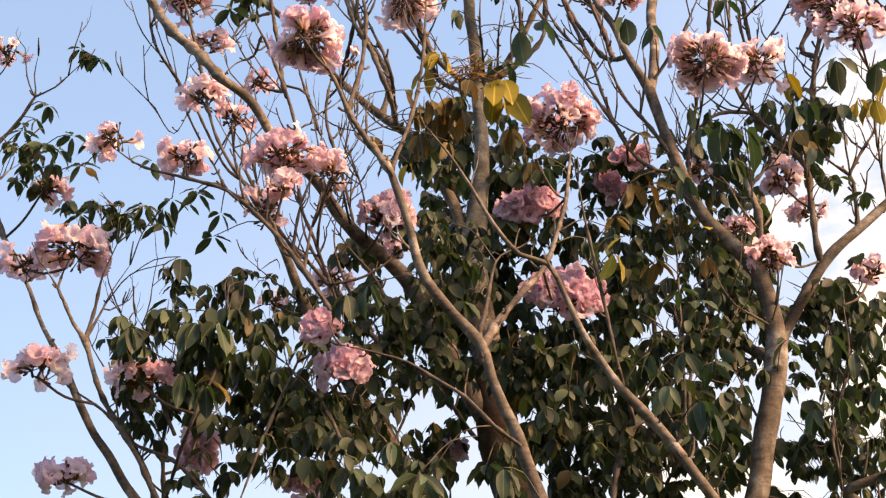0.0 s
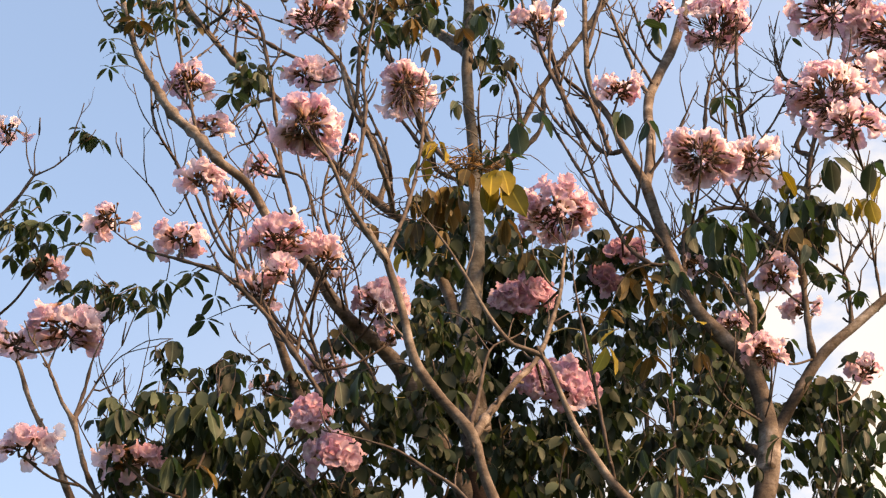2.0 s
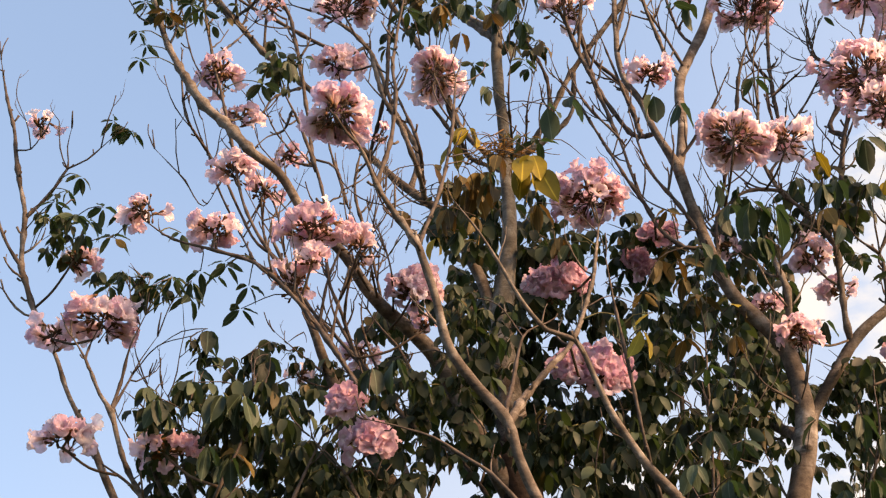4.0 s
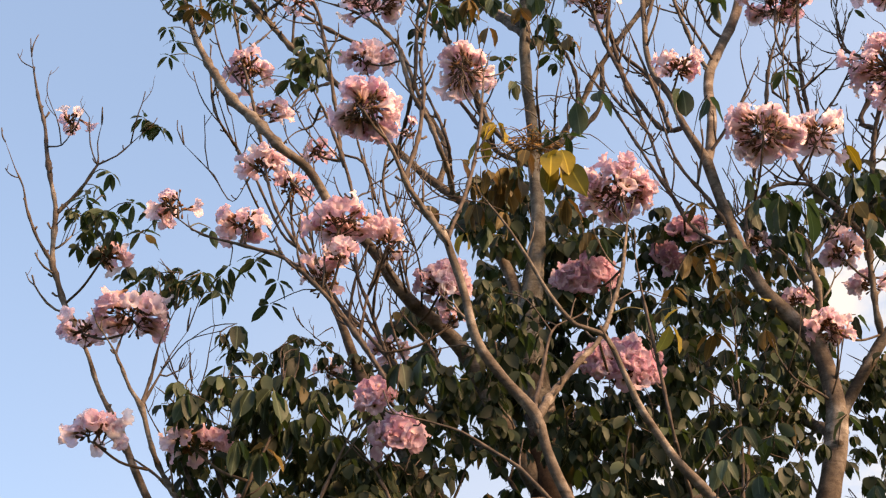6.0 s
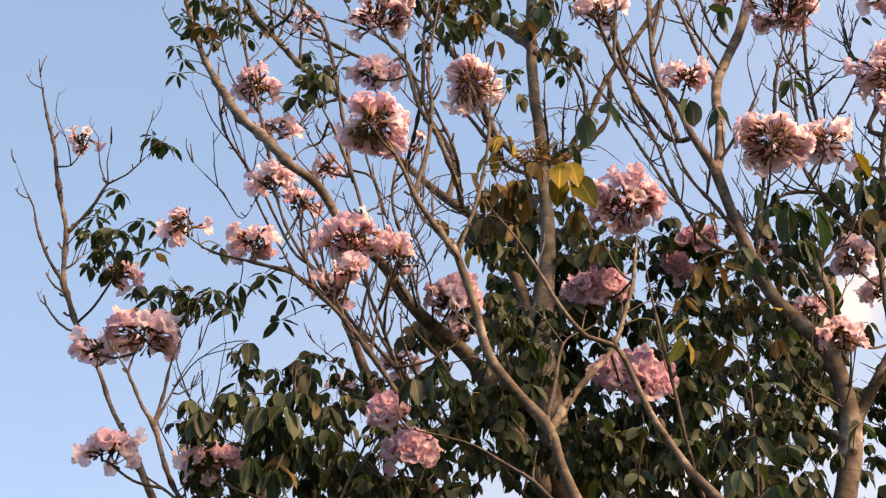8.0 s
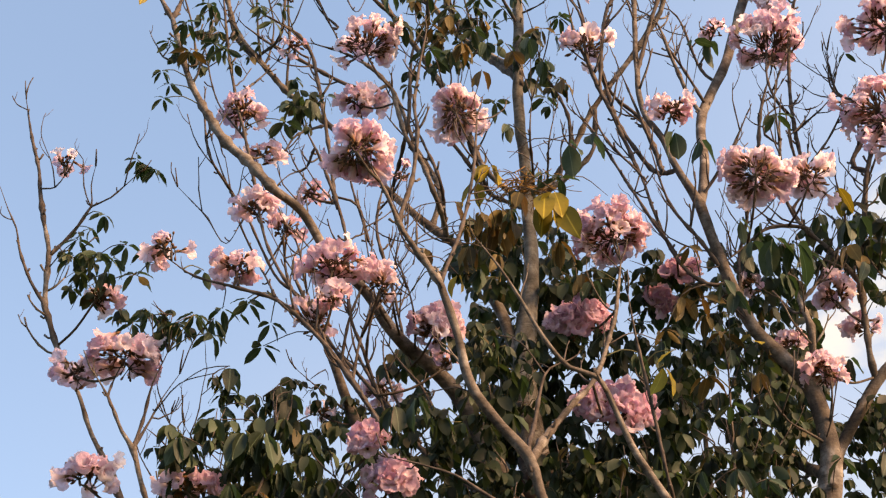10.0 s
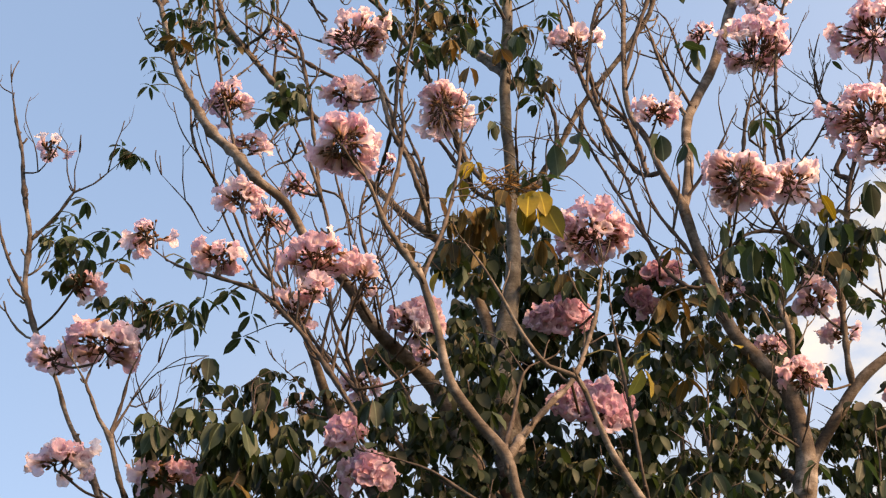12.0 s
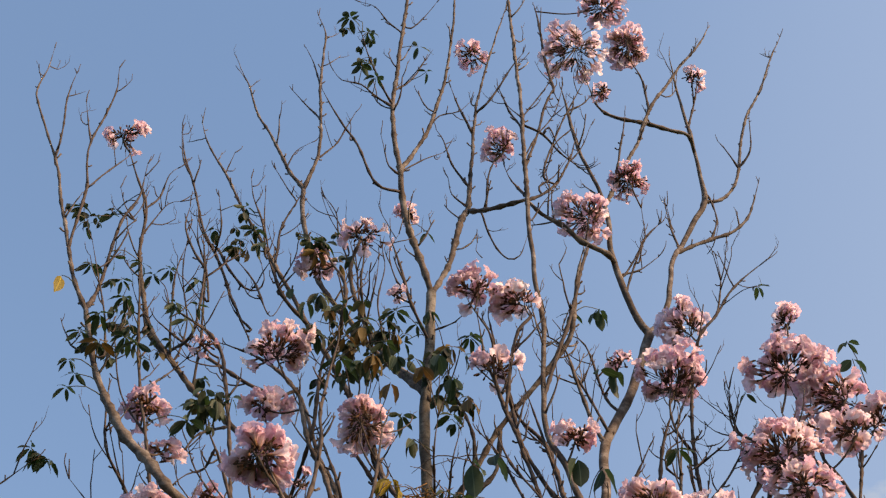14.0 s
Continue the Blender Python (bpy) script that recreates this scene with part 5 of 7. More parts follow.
limb(2, (-0.499, 4.665, 4.532, 0.0027), (-0.514, 4.665, 4.595, 0.0052), (-0.577, 4.810, 4.860, 0.0044), (-0.683, 4.810, 5.063, 0.0045), (-0.759, 4.810, 5.122, 0.0036))
limb(2, (0.042, 4.086, 4.171, 0.0040), (0.013, 4.076, 4.223, 0.0059), (-0.109, 4.665, 4.764, 0.0043), (-0.170, 4.665, 4.934, 0.0044))
limb(2, (-0.419, 4.810, 5.095, 0.0055), (-0.321, 4.810, 5.051, 0.0054), (-0.268, 4.810, 4.861, 0.0053), (-0.348, 4.810, 5.156, 0.0045), (-0.404, 4.810, 5.370, 0.0037))
limb(1, (0.066, 5.320, 5.237, 0.0083), (0.045, 4.955, 5.266, 0.0075), (-0.031, 4.955, 5.488, 0.0067), (-0.110, 4.955, 5.684, 0.0058))
limb(1, (0.080, 5.318, 5.224, 0.0119), (0.020, 4.955, 5.204, 0.0121), (-0.044, 4.955, 5.391, 0.0113), (-0.135, 4.955, 5.584, 0.0106), (-0.193, 4.955, 5.835, 0.0099))
limb(1, (0.454, 5.245, 5.391, 0.0112), (0.324, 4.955, 5.268, 0.0122), (0.250, 4.955, 5.362, 0.0123), (0.188, 4.955, 5.490, 0.0115), (0.156, 4.955, 5.620, 0.0116), (0.118, 4.955, 5.783, 0.0099))
limb(2, (0.456, 5.245, 5.286, 0.0094), (0.455, 5.245, 5.349, 0.0138), (0.582, 5.209, 5.458, 0.0129), (0.689, 5.173, 5.531, 0.0119), (0.772, 5.136, 5.638, 0.0099), (0.785, 5.100, 5.838, 0.0122))
limb(3, (1.284, 4.836, 4.620, 0.0054), (1.262, 4.832, 4.683, 0.0081), (1.160, 4.810, 4.668, 0.0079), (1.058, 4.846, 4.806, 0.0072), (0.987, 4.883, 5.067, 0.0064), (0.937, 4.919, 5.341, 0.0066), (0.876, 4.955, 5.497, 0.0067))
limb(2, (1.053, 4.849, 4.826, 0.0048), (1.036, 4.857, 4.886, 0.0072), (0.932, 4.846, 5.071, 0.0064), (0.831, 4.883, 5.344, 0.0056), (0.745, 4.919, 5.565, 0.0058), (0.677, 4.955, 5.693, 0.0049))
limb(3, (1.171, 4.810, 5.077, 0.0050), (1.184, 4.834, 5.131, 0.0073), (1.310, 4.737, 5.299, 0.0074), (1.389, 4.665, 5.462, 0.0065))
limb(3, (1.642, 4.955, 5.102, 0.0045), (1.621, 4.955, 5.164, 0.0068), (1.686, 4.955, 5.279, 0.0066), (1.664, 4.955, 5.504, 0.0068), (1.663, 4.955, 5.704, 0.0059))
limb(3, (1.696, 4.955, 5.012, 0.0056), (1.657, 4.955, 5.061, 0.0083), (1.475, 4.858, 4.993, 0.0073), (1.358, 4.834, 4.886, 0.0063), (1.217, 4.810, 4.754, 0.0071))
limb(3, (1.621, 4.955, 5.164, 0.0044), (1.599, 4.955, 5.226, 0.0065), (1.696, 4.858, 5.333, 0.0066), (1.800, 4.834, 5.475, 0.0076), (1.862, 4.810, 5.587, 0.0076))
limb(4, (1.277, 4.835, 4.641, 0.0060), (1.257, 4.831, 4.702, 0.0088), (1.130, 4.786, 4.896, 0.0072), (1.019, 4.762, 5.070, 0.0063), (0.962, 4.737, 5.327, 0.0055))
limb(4, (1.353, 4.846, 4.460, 0.0063), (1.320, 4.842, 4.516, 0.0092), (1.367, 5.052, 4.913, 0.0075), (1.423, 5.003, 5.155, 0.0066), (1.464, 4.955, 5.373, 0.0057))
limb(4, (1.537, 4.777, 4.495, 0.0055), (1.530, 4.786, 4.557, 0.0081), (1.729, 4.955, 4.851, 0.0073), (1.836, 4.955, 5.062, 0.0075), (1.839, 4.955, 5.344, 0.0067))
limb(2, (-0.840, 4.810, 5.063, 0.0033), (-0.872, 4.810, 5.116, 0.0059), (-0.941, 4.617, 5.149, 0.0052), (-0.988, 4.641, 5.347, 0.0054), (-1.012, 4.665, 5.525, 0.0046))
limb(2, (0.875, 4.955, 5.631, 0.0062), (0.854, 4.955, 5.689, 0.0091), (0.789, 5.100, 6.296, 0.0085), (0.733, 5.100, 6.610, 0.0066))
limb(2, (1.068, 4.859, 5.297, 0.0072), (1.042, 4.907, 5.332, 0.0107), (1.016, 5.100, 5.772, 0.0101), (0.869, 5.100, 5.968, 0.0082), (0.789, 5.100, 6.335, 0.0064))
limb(3, (1.317, 5.112, 5.842, 0.0056), (1.339, 5.130, 5.896, 0.0082), (1.293, 5.100, 5.979, 0.0072), (1.131, 5.100, 6.376, 0.0065))
limb(4, (1.418, 5.007, 5.135, 0.0045), (1.430, 4.995, 5.195, 0.0093), (1.574, 5.245, 5.621, 0.0091), (1.640, 5.245, 5.991, 0.0084), (1.715, 5.245, 6.207, 0.0054))
limb(3, (2.381, 4.955, 5.512, 0.0076), (2.237, 4.810, 5.540, 0.0068), (2.105, 4.810, 5.864, 0.0050))
limb(2, (-0.893, 5.314, 6.366, 0.0083), (-0.770, 5.100, 6.301, 0.0074), (-0.766, 5.100, 6.666, 0.0065), (-0.801, 5.100, 6.948, 0.0045))
limb(2, (-0.405, 4.810, 5.036, 0.0049), (-0.419, 4.810, 5.095, 0.0092), (-0.538, 4.955, 5.827, 0.0089), (-0.635, 4.955, 6.143, 0.0082), (-0.886, 4.955, 6.343, 0.0062))
limb(2, (-0.177, 5.390, 6.649, 0.0067), (-0.206, 5.390, 6.705, 0.0099), (-0.361, 5.245, 6.780, 0.0090), (-0.490, 5.245, 7.119, 0.0070))
limb(1, (-0.345, 5.260, 6.772, 0.0031), (-0.409, 5.245, 6.609, 0.0026), (-0.520, 5.245, 6.850, 0.0068), (-0.632, 5.245, 7.008, 0.0046))
limb(2, (-0.196, 5.352, 5.514, 0.0092), (-0.119, 4.955, 5.600, 0.0087), (-0.104, 4.955, 6.058, 0.0081), (-0.056, 4.955, 6.218, 0.0062))
limb(2, (-0.029, 5.390, 6.380, 0.0071), (-0.058, 5.390, 6.433, 0.0105), (-0.023, 5.100, 6.518, 0.0108), (-0.034, 5.100, 6.763, 0.0100), (-0.104, 5.100, 6.888, 0.0079), (-0.177, 5.100, 7.035, 0.0068))
limb(2, (0.944, 4.914, 5.302, 0.0045), (0.930, 4.923, 5.360, 0.0094), (0.831, 4.955, 5.738, 0.0089), (0.704, 4.955, 6.155, 0.0072), (0.657, 4.955, 6.460, 0.0053))
limb(3, (1.403, 5.185, 6.058, 0.0051), (1.425, 5.203, 6.112, 0.0077), (1.363, 5.245, 6.244, 0.0076), (1.275, 5.245, 6.607, 0.0067), (1.171, 5.245, 6.678, 0.0056))
limb(1, (1.036, 4.955, 5.442, 0.0052), (1.032, 4.979, 5.497, 0.0077), (0.965, 4.955, 5.719, 0.0069), (0.892, 4.955, 5.992, 0.0051))
limb(2, (0.311, 5.369, 5.520, 0.0059), (0.276, 5.390, 5.566, 0.0086), (0.147, 5.100, 5.716, 0.0080), (0.018, 5.100, 6.020, 0.0072), (-0.135, 5.100, 6.189, 0.0063))
limb(2, (0.582, 5.209, 5.458, 0.0059), (0.636, 5.191, 5.495, 0.0087), (0.661, 5.100, 5.772, 0.0080), (0.548, 5.100, 6.082, 0.0062), (0.517, 5.100, 6.267, 0.0053))
limb(1, (-0.471, 4.375, 3.079, 0.0025), (-0.388, 4.375, 3.338, 0.0057), (-0.299, 4.375, 3.569, 0.0051), (-0.254, 4.375, 3.699, 0.0037))
limb(1, (-0.792, 4.919, 3.208, 0.0038), (-0.797, 4.892, 3.262, 0.0055), (-0.656, 4.375, 3.339, 0.0057), (-0.565, 4.375, 3.591, 0.0051), (-0.546, 4.375, 3.767, 0.0037))
limb(1, (-0.060, 4.375, 3.075, 0.0025), (-0.138, 4.375, 3.295, 0.0057), (-0.218, 4.375, 3.462, 0.0051), (-0.339, 4.375, 3.590, 0.0037))
limb(3, (1.203, 5.680, 3.501, 0.0069), (1.148, 4.810, 3.455, 0.0063), (1.200, 4.810, 3.734, 0.0057), (1.296, 4.810, 3.978, 0.0042))
limb(3, (1.425, 4.921, 3.282, 0.0034), (1.692, 4.810, 3.207, 0.0028), (1.718, 4.810, 3.497, 0.0064), (1.831, 4.810, 3.780, 0.0057), (1.850, 4.810, 4.028, 0.0042))

limb(3, (0.035, 5.0, 3.907, 0.011), (-0.104, 5.05, 4.107, 0.01), (-0.274, 5.1, 4.344, 0.008), (-0.438, 5.1, 4.524, 0.005), (-0.578, 5.1, 4.637, 0.003))
limb(3, (-0.011, 5.2, 4.051, 0.01), (-0.18, 5.2, 4.289, 0.008), (-0.324, 5.25, 4.567, 0.006), (-0.372, 5.3, 4.831, 0.003))
limb(3, (-0.082, 5.3, 3.993, 0.009), (-0.242, 5.3, 4.204, 0.007), (-0.432, 5.3, 4.368, 0.005), (-0.588, 5.3, 4.508, 0.003))
limb(2, (-0.034, 5.1, 4.055, 0.008), (-0.142, 5.1, 4.264, 0.006), (-0.202, 5.15, 4.51, 0.004), (-0.188, 5.2, 4.741, 0.0025))
limb(2, (0.062, 5.3, 4.205, 0.008), (-0.036, 5.3, 4.425, 0.006), (-0.163, 5.3, 4.595, 0.004), (-0.255, 5.3, 4.771, 0.0025))
limb(2, (-0.735, 4.6, 3.411, 0.008), (-0.82, 4.65, 3.606, 0.006), (-0.863, 4.7, 3.812, 0.004), (-0.932, 4.7, 3.931, 0.0025))
limb(2, (-0.855, 4.7, 3.45, 0.008), (-0.945, 4.7, 3.627, 0.006), (-1.002, 4.75, 3.835, 0.004), (-1.008, 4.8, 4.03, 0.0025))
# flower heads: facing, sparseness, foot of the stem, centre, width, height
limb(1, (1.856, 4.955, 4.778, 0.0115), (1.894, 4.955, 4.993, 0.0106), (1.946, 4.955, 5.179, 0.0097), (1.994, 4.955, 5.387, 0.0088), (2.099, 4.955, 5.637, 0.0079), (2.228, 4.955, 5.919, 0.0070))
limb(2, (2.612, 4.876, 4.958, 0.0110), (2.530, 4.900, 5.060, 0.0102), (2.491, 4.900, 5.267, 0.0095), (2.425, 4.900, 5.422, 0.0088), (2.357, 4.900, 5.582, 0.0080), (2.303, 4.900, 5.679, 0.0075), (2.275, 4.900, 5.852, 0.0065))
# finer branches of the upper crown
limb(1, (-1.457, 4.762, 7.311, 0.0060), (-1.504, 4.762, 7.469, 0.0045), (-1.553, 4.762, 7.654, 0.0030))
limb(1, (-1.005, 5.390, 7.829, 0.0060), (-1.076, 5.390, 8.016, 0.0045), (-1.129, 5.390, 8.264, 0.0030))
limb(1, (-0.475, 5.564, 8.204, 0.0060), (-0.427, 5.564, 8.387, 0.0045), (-0.338, 5.564, 8.489, 0.0030))
limb(0, (-1.299, 5.129, 7.594, 0.0050), (-1.282, 5.129, 7.622, 0.0042), (-1.326, 5.129, 7.572, 0.0033), (-1.363, 5.129, 7.695, 0.0025))
limb(1, (-0.775, 5.361, 7.211, 0.0085), (-0.753, 5.361, 7.186, 0.0078), (-0.676, 5.361, 7.042, 0.0071), (-0.581, 5.361, 6.915, 0.0064), (-0.507, 5.361, 6.903, 0.0057), (-0.480, 5.361, 6.992, 0.0050), (-0.511, 5.361, 7.121, 0.0043))
limb(2, (-0.773, 5.274, 6.730, 0.0070), (-0.746, 5.274, 6.705, 0.0061), (-0.789, 5.274, 6.918, 0.0053), (-0.878, 5.274, 7.173, 0.0044), (-0.954, 5.274, 7.321, 0.0035))
limb(1, (-0.361, 5.245, 6.780, 0.0090), (-0.389, 5.245, 6.794, 0.0075), (-0.326, 5.245, 6.932, 0.0060), (-0.258, 5.245, 7.035, 0.0045))
limb(2, (-0.464, 5.245, 7.051, 0.0070), (-0.483, 5.245, 7.061, 0.0061), (-0.524, 5.245, 7.310, 0.0053), (-0.603, 5.245, 7.524, 0.0044), (-0.639, 5.245, 7.710, 0.0035))
limb(2, (-1.168, 5.226, 7.112, 0.0060), (-1.175, 5.226, 7.080, 0.0053), (-1.135, 5.226, 7.222, 0.0045), (-1.071, 5.226, 7.392, 0.0037), (-1.009, 5.226, 7.422, 0.0030))
limb(2, (-1.171, 4.781, 6.789, 0.0060), (-1.123, 4.781, 6.750, 0.0050), (-1.190, 4.781, 6.850, 0.0040), (-1.241, 4.781, 6.993, 0.0030))
limb(2, (-0.880, 5.331, 6.317, 0.0060), (-0.855, 5.331, 6.353, 0.0053), (-0.845, 5.331, 6.606, 0.0045), (-0.925, 5.331, 6.958, 0.0037), (-0.939, 5.331, 7.305, 0.0030))
limb(2, (-1.112, 4.628, 5.691, 0.0060), (-1.061, 4.628, 5.688, 0.0053), (-1.115, 4.628, 5.959, 0.0045), (-1.202, 4.628, 6.231, 0.0037), (-1.263, 4.628, 6.422, 0.0030))
limb(1, (-0.902, 5.326, 6.345, 0.0110), (-0.925, 5.326, 6.340, 0.0092), (-1.040, 5.326, 6.508, 0.0073), (-1.107, 5.326, 6.746, 0.0055))
limb(0, (-0.539, 5.390, 6.624, 0.0090), (-0.508, 5.390, 6.635, 0.0075), (-0.596, 5.390, 6.730, 0.0060), (-0.647, 5.390, 6.825, 0.0045))
limb(1, (0.180, 5.100, 9.140, 0.0070), (0.157, 5.100, 9.171, 0.0061), (0.074, 5.100, 9.267, 0.0053), (-0.014, 5.100, 9.423, 0.0044), (-0.112, 5.100, 9.462, 0.0035))
limb(1, (0.184, 5.100, 9.236, 0.0060), (0.235, 5.100, 9.213, 0.0050), (0.326, 5.100, 9.372, 0.0040), (0.402, 5.100, 9.561, 0.0030))
limb(1, (0.398, 5.153, 8.297, 0.0070), (0.399, 5.153, 8.272, 0.0061), (0.453, 5.153, 8.372, 0.0053), (0.566, 5.153, 8.429, 0.0044), (0.640, 5.153, 8.540, 0.0035))
limb(2, (1.180, 5.303, 7.996, 0.0080), (1.117, 5.303, 8.048, 0.0072), (1.156, 5.303, 8.281, 0.0064), (1.246, 5.303, 8.587, 0.0056), (1.338, 5.303, 8.856, 0.0048), (1.432, 5.303, 9.111, 0.0040))
limb(1, (0.991, 5.295, 8.583, 0.0060), (0.998, 5.295, 8.611, 0.0050), (0.907, 5.295, 8.723, 0.0040), (0.847, 5.295, 8.868, 0.0030))
limb(2, (0.989, 5.303, 8.693, 0.0060), (1.000, 5.303, 8.646, 0.0050), (1.151, 5.303, 8.955, 0.0040), (1.241, 5.303, 9.187, 0.0030))
limb(2, (0.994, 5.273, 8.240, 0.0060), (0.998, 5.273, 8.196, 0.0053), (1.081, 5.273, 8.424, 0.0045), (1.204, 5.273, 8.667, 0.0037), (1.275, 5.273, 8.990, 0.0030))
limb(1, (-0.043, 5.410, 7.299, 0.0060), (-0.028, 5.410, 7.324, 0.0053), (-0.083, 5.410, 7.520, 0.0045), (-0.149, 5.410, 7.658, 0.0037), (-0.201, 5.410, 7.779, 0.0030))
limb(1, (0.660, 5.527, 7.929, 0.0070), (0.749, 5.527, 7.933, 0.0064), (0.792, 5.527, 7.773, 0.0058), (0.849, 5.527, 7.611, 0.0053), (0.919, 5.527, 7.529, 0.0047), (0.992, 5.527, 7.568, 0.0041), (1.040, 5.527, 7.743, 0.0035))
limb(0, (0.717, 5.200, 7.165, 0.0050), (0.682, 5.200, 7.219, 0.0037), (0.690, 5.200, 7.287, 0.0025))
limb(1, (1.090, 5.271, 7.853, 0.0070), (1.078, 5.271, 7.919, 0.0058), (1.170, 5.271, 8.022, 0.0047), (1.268, 5.271, 8.221, 0.0035))
limb(1, (0.991, 5.195, 7.517, 0.0060), (1.010, 5.195, 7.521, 0.0050), (1.070, 5.195, 7.656, 0.0040), (1.164, 5.195, 7.843, 0.0030))
limb(2, (0.098, 5.535, 6.789, 0.0070), (0.069, 5.535, 6.799, 0.0061), (0.052, 5.535, 7.072, 0.0053), (0.018, 5.535, 7.381, 0.0044), (-0.009, 5.535, 7.583, 0.0035))
limb(2, (0.179, 5.484, 6.709, 0.0060), (0.198, 5.484, 6.767, 0.0053), (0.158, 5.484, 7.035, 0.0045), (0.185, 5.484, 7.311, 0.0037), (0.163, 5.484, 7.470, 0.0030))
limb(2, (0.315, 5.100, 6.686, 0.0060), (0.321, 5.100, 6.712, 0.0053), (0.241, 5.100, 6.810, 0.0045), (0.193, 5.100, 7.026, 0.0037), (0.238, 5.100, 7.187, 0.0030))
limb(1, (1.294, 5.361, 8.325, 0.0060), (1.307, 5.361, 8.312, 0.0050), (1.392, 5.361, 8.470, 0.0040), (1.463, 5.361, 8.705, 0.0030))
limb(2, (1.342, 5.390, 8.684, 0.0060), (1.313, 5.390, 8.642, 0.0050), (1.212, 5.390, 8.477, 0.0040), (1.137, 5.390, 8.134, 0.0030))
limb(0, (2.065, 5.825, 8.258, 0.0045), (2.082, 5.825, 8.257, 0.0037), (2.060, 5.825, 8.347, 0.0030), (2.091, 5.825, 8.423, 0.0022))
limb(1, (2.094, 5.820, 8.093, 0.0070), (2.053, 5.820, 8.294, 0.0053), (2.043, 5.820, 8.506, 0.0035))
limb(0, (2.324, 5.825, 8.674, 0.0070), (2.356, 5.825, 8.656, 0.0058), (2.387, 5.825, 8.394, 0.0047), (2.349, 5.825, 8.225, 0.0035))
limb(1, (1.660, 5.390, 7.460, 0.0070), (1.679, 5.390, 7.458, 0.0058), (1.725, 5.390, 7.647, 0.0047), (1.829, 5.390, 7.811, 0.0035))
limb(1, (1.122, 5.293, 8.465, 0.0060), (1.168, 5.293, 8.544, 0.0050), (1.221, 5.293, 8.358, 0.0040), (1.319, 5.293, 8.208, 0.0030))

flower_head("b", 0, (-0.186, 3.964, 4.548), -0.269, 3.940, 4.663, 0.295, 0.275)
flower_head("s", 0, (0.780, 4.665, 4.685), 0.757, 4.737, 4.861, 0.358, 0.274)
flower_head("f", 0, (0.595, 4.402, 3.972), 0.703, 4.694, 4.028, 0.356, 0.286)
flower_head("u", 0.1, (-0.441, 4.537, 4.314), -0.376, 4.448, 4.504, 0.328, 0.192)
flower_head("u", 0.75, (-0.274, 4.713, 4.335), -0.199, 4.520, 4.466, 0.221, 0.188)
flower_head("s", 0.4, (-0.405, 4.445, 4.186), -0.365, 4.375, 4.310, 0.159, 0.148)
flower_head("s", 0.1, (-0.746, 4.375, 4.353), -0.742, 4.375, 4.435, 0.246, 0.175)
flower_head("u", 0.6, (-0.994, 4.375, 4.468), -1.015, 4.375, 4.523, 0.241, 0.151)
flower_head("u", 0.75, (-0.699, 4.626, 4.815), -0.735, 4.665, 4.924, 0.246, 0.176)
flower_head("s", 0.75, (-0.612, 4.786, 4.740), -0.618, 4.737, 4.861, 0.189, 0.165)
flower_head("u", 0.25, (-1.549, 4.955, 4.419), -1.362, 4.810, 4.563, 0.210, 0.160)
flower_head("s", 0.1, (-1.181, 4.605, 4.134), -1.167, 4.593, 4.164, 0.370, 0.160)
flower_head("u", 0.15, (-1.205, 4.629, 4.098), -1.383, 4.737, 4.174, 0.240, 0.160)
flower_head("u", 0.35, (-1.104, 4.903, 3.658), -1.290, 4.737, 3.731, 0.300, 0.190)
flower_head("s", 0.35, (-0.635, 4.375, 3.397), -0.844, 4.375, 3.532, 0.274, 0.109)
flower_head("s", 0, (-0.787, 4.647, 3.183), -1.124, 4.665, 3.276, 0.230, 0.164)
flower_head("f", 0.1, (-0.292, 4.375, 3.590), -0.205, 4.303, 3.697, 0.158, 0.174)
flower_head("f", 0.2, (-0.209, 4.375, 3.443), -0.124, 4.303, 3.563, 0.224, 0.156)
flower_head("s", 0.2, (-0.075, 4.955, 4.340), 0.018, 4.810, 4.432, 0.254, 0.231)
flower_head("u", 0.7, (-0.386, 4.537, 4.181), -0.442, 4.520, 4.293, 0.228, 0.195)
flower_head("s", 0.4, (-0.306, 5.245, 4.211), -0.460, 5.245, 4.265, 0.150, 0.121)
flower_head("f", 0, (0.723, 4.566, 4.376), 0.614, 4.810, 4.500, 0.304, 0.187)
flower_head("b", 0.1, (1.358, 4.834, 4.886), 1.366, 4.593, 5.073, 0.365, 0.310)
flower_head("u", 0.2, (1.566, 4.907, 5.027), 1.645, 4.737, 5.172, 0.270, 0.250)
flower_head("u", 0.4, (1.848, 4.955, 4.566), 1.738, 4.955, 4.705, 0.206, 0.206)
flower_head("s", 0.5, (1.852, 4.955, 4.627), 1.943, 5.245, 4.736, 0.231, 0.154)
flower_head("s", 0.3, (1.850, 4.810, 4.028), 2.053, 4.955, 4.260, 0.154, 0.170)
flower_head("f", 0.2, (1.053, 4.849, 4.826), 1.110, 5.100, 4.928, 0.228, 0.157)
flower_head("f", 0.2, (1.348, 4.966, 4.750), 1.037, 5.245, 4.869, 0.155, 0.180)
flower_head("s", 0.1, (1.855, 4.995, 4.331), 1.582, 4.800, 4.256, 0.210, 0.200)
flower_head("f", 0.1, (-0.804, 4.846, 3.352), -0.706, 4.955, 3.512, 0.184, 0.195)
flower_head("f", 0.1, (-0.517, 4.955, 2.918), -0.282, 4.955, 3.373, 0.225, 0.154)
flower_head("f", 0.3, (0.172, 5.345, 3.466), 0.284, 5.390, 3.640, 0.201, 0.130)
flower_head("s", 0.6, (-0.231, 4.955, 5.135), -0.128, 4.810, 5.218, 0.089, 0.111)
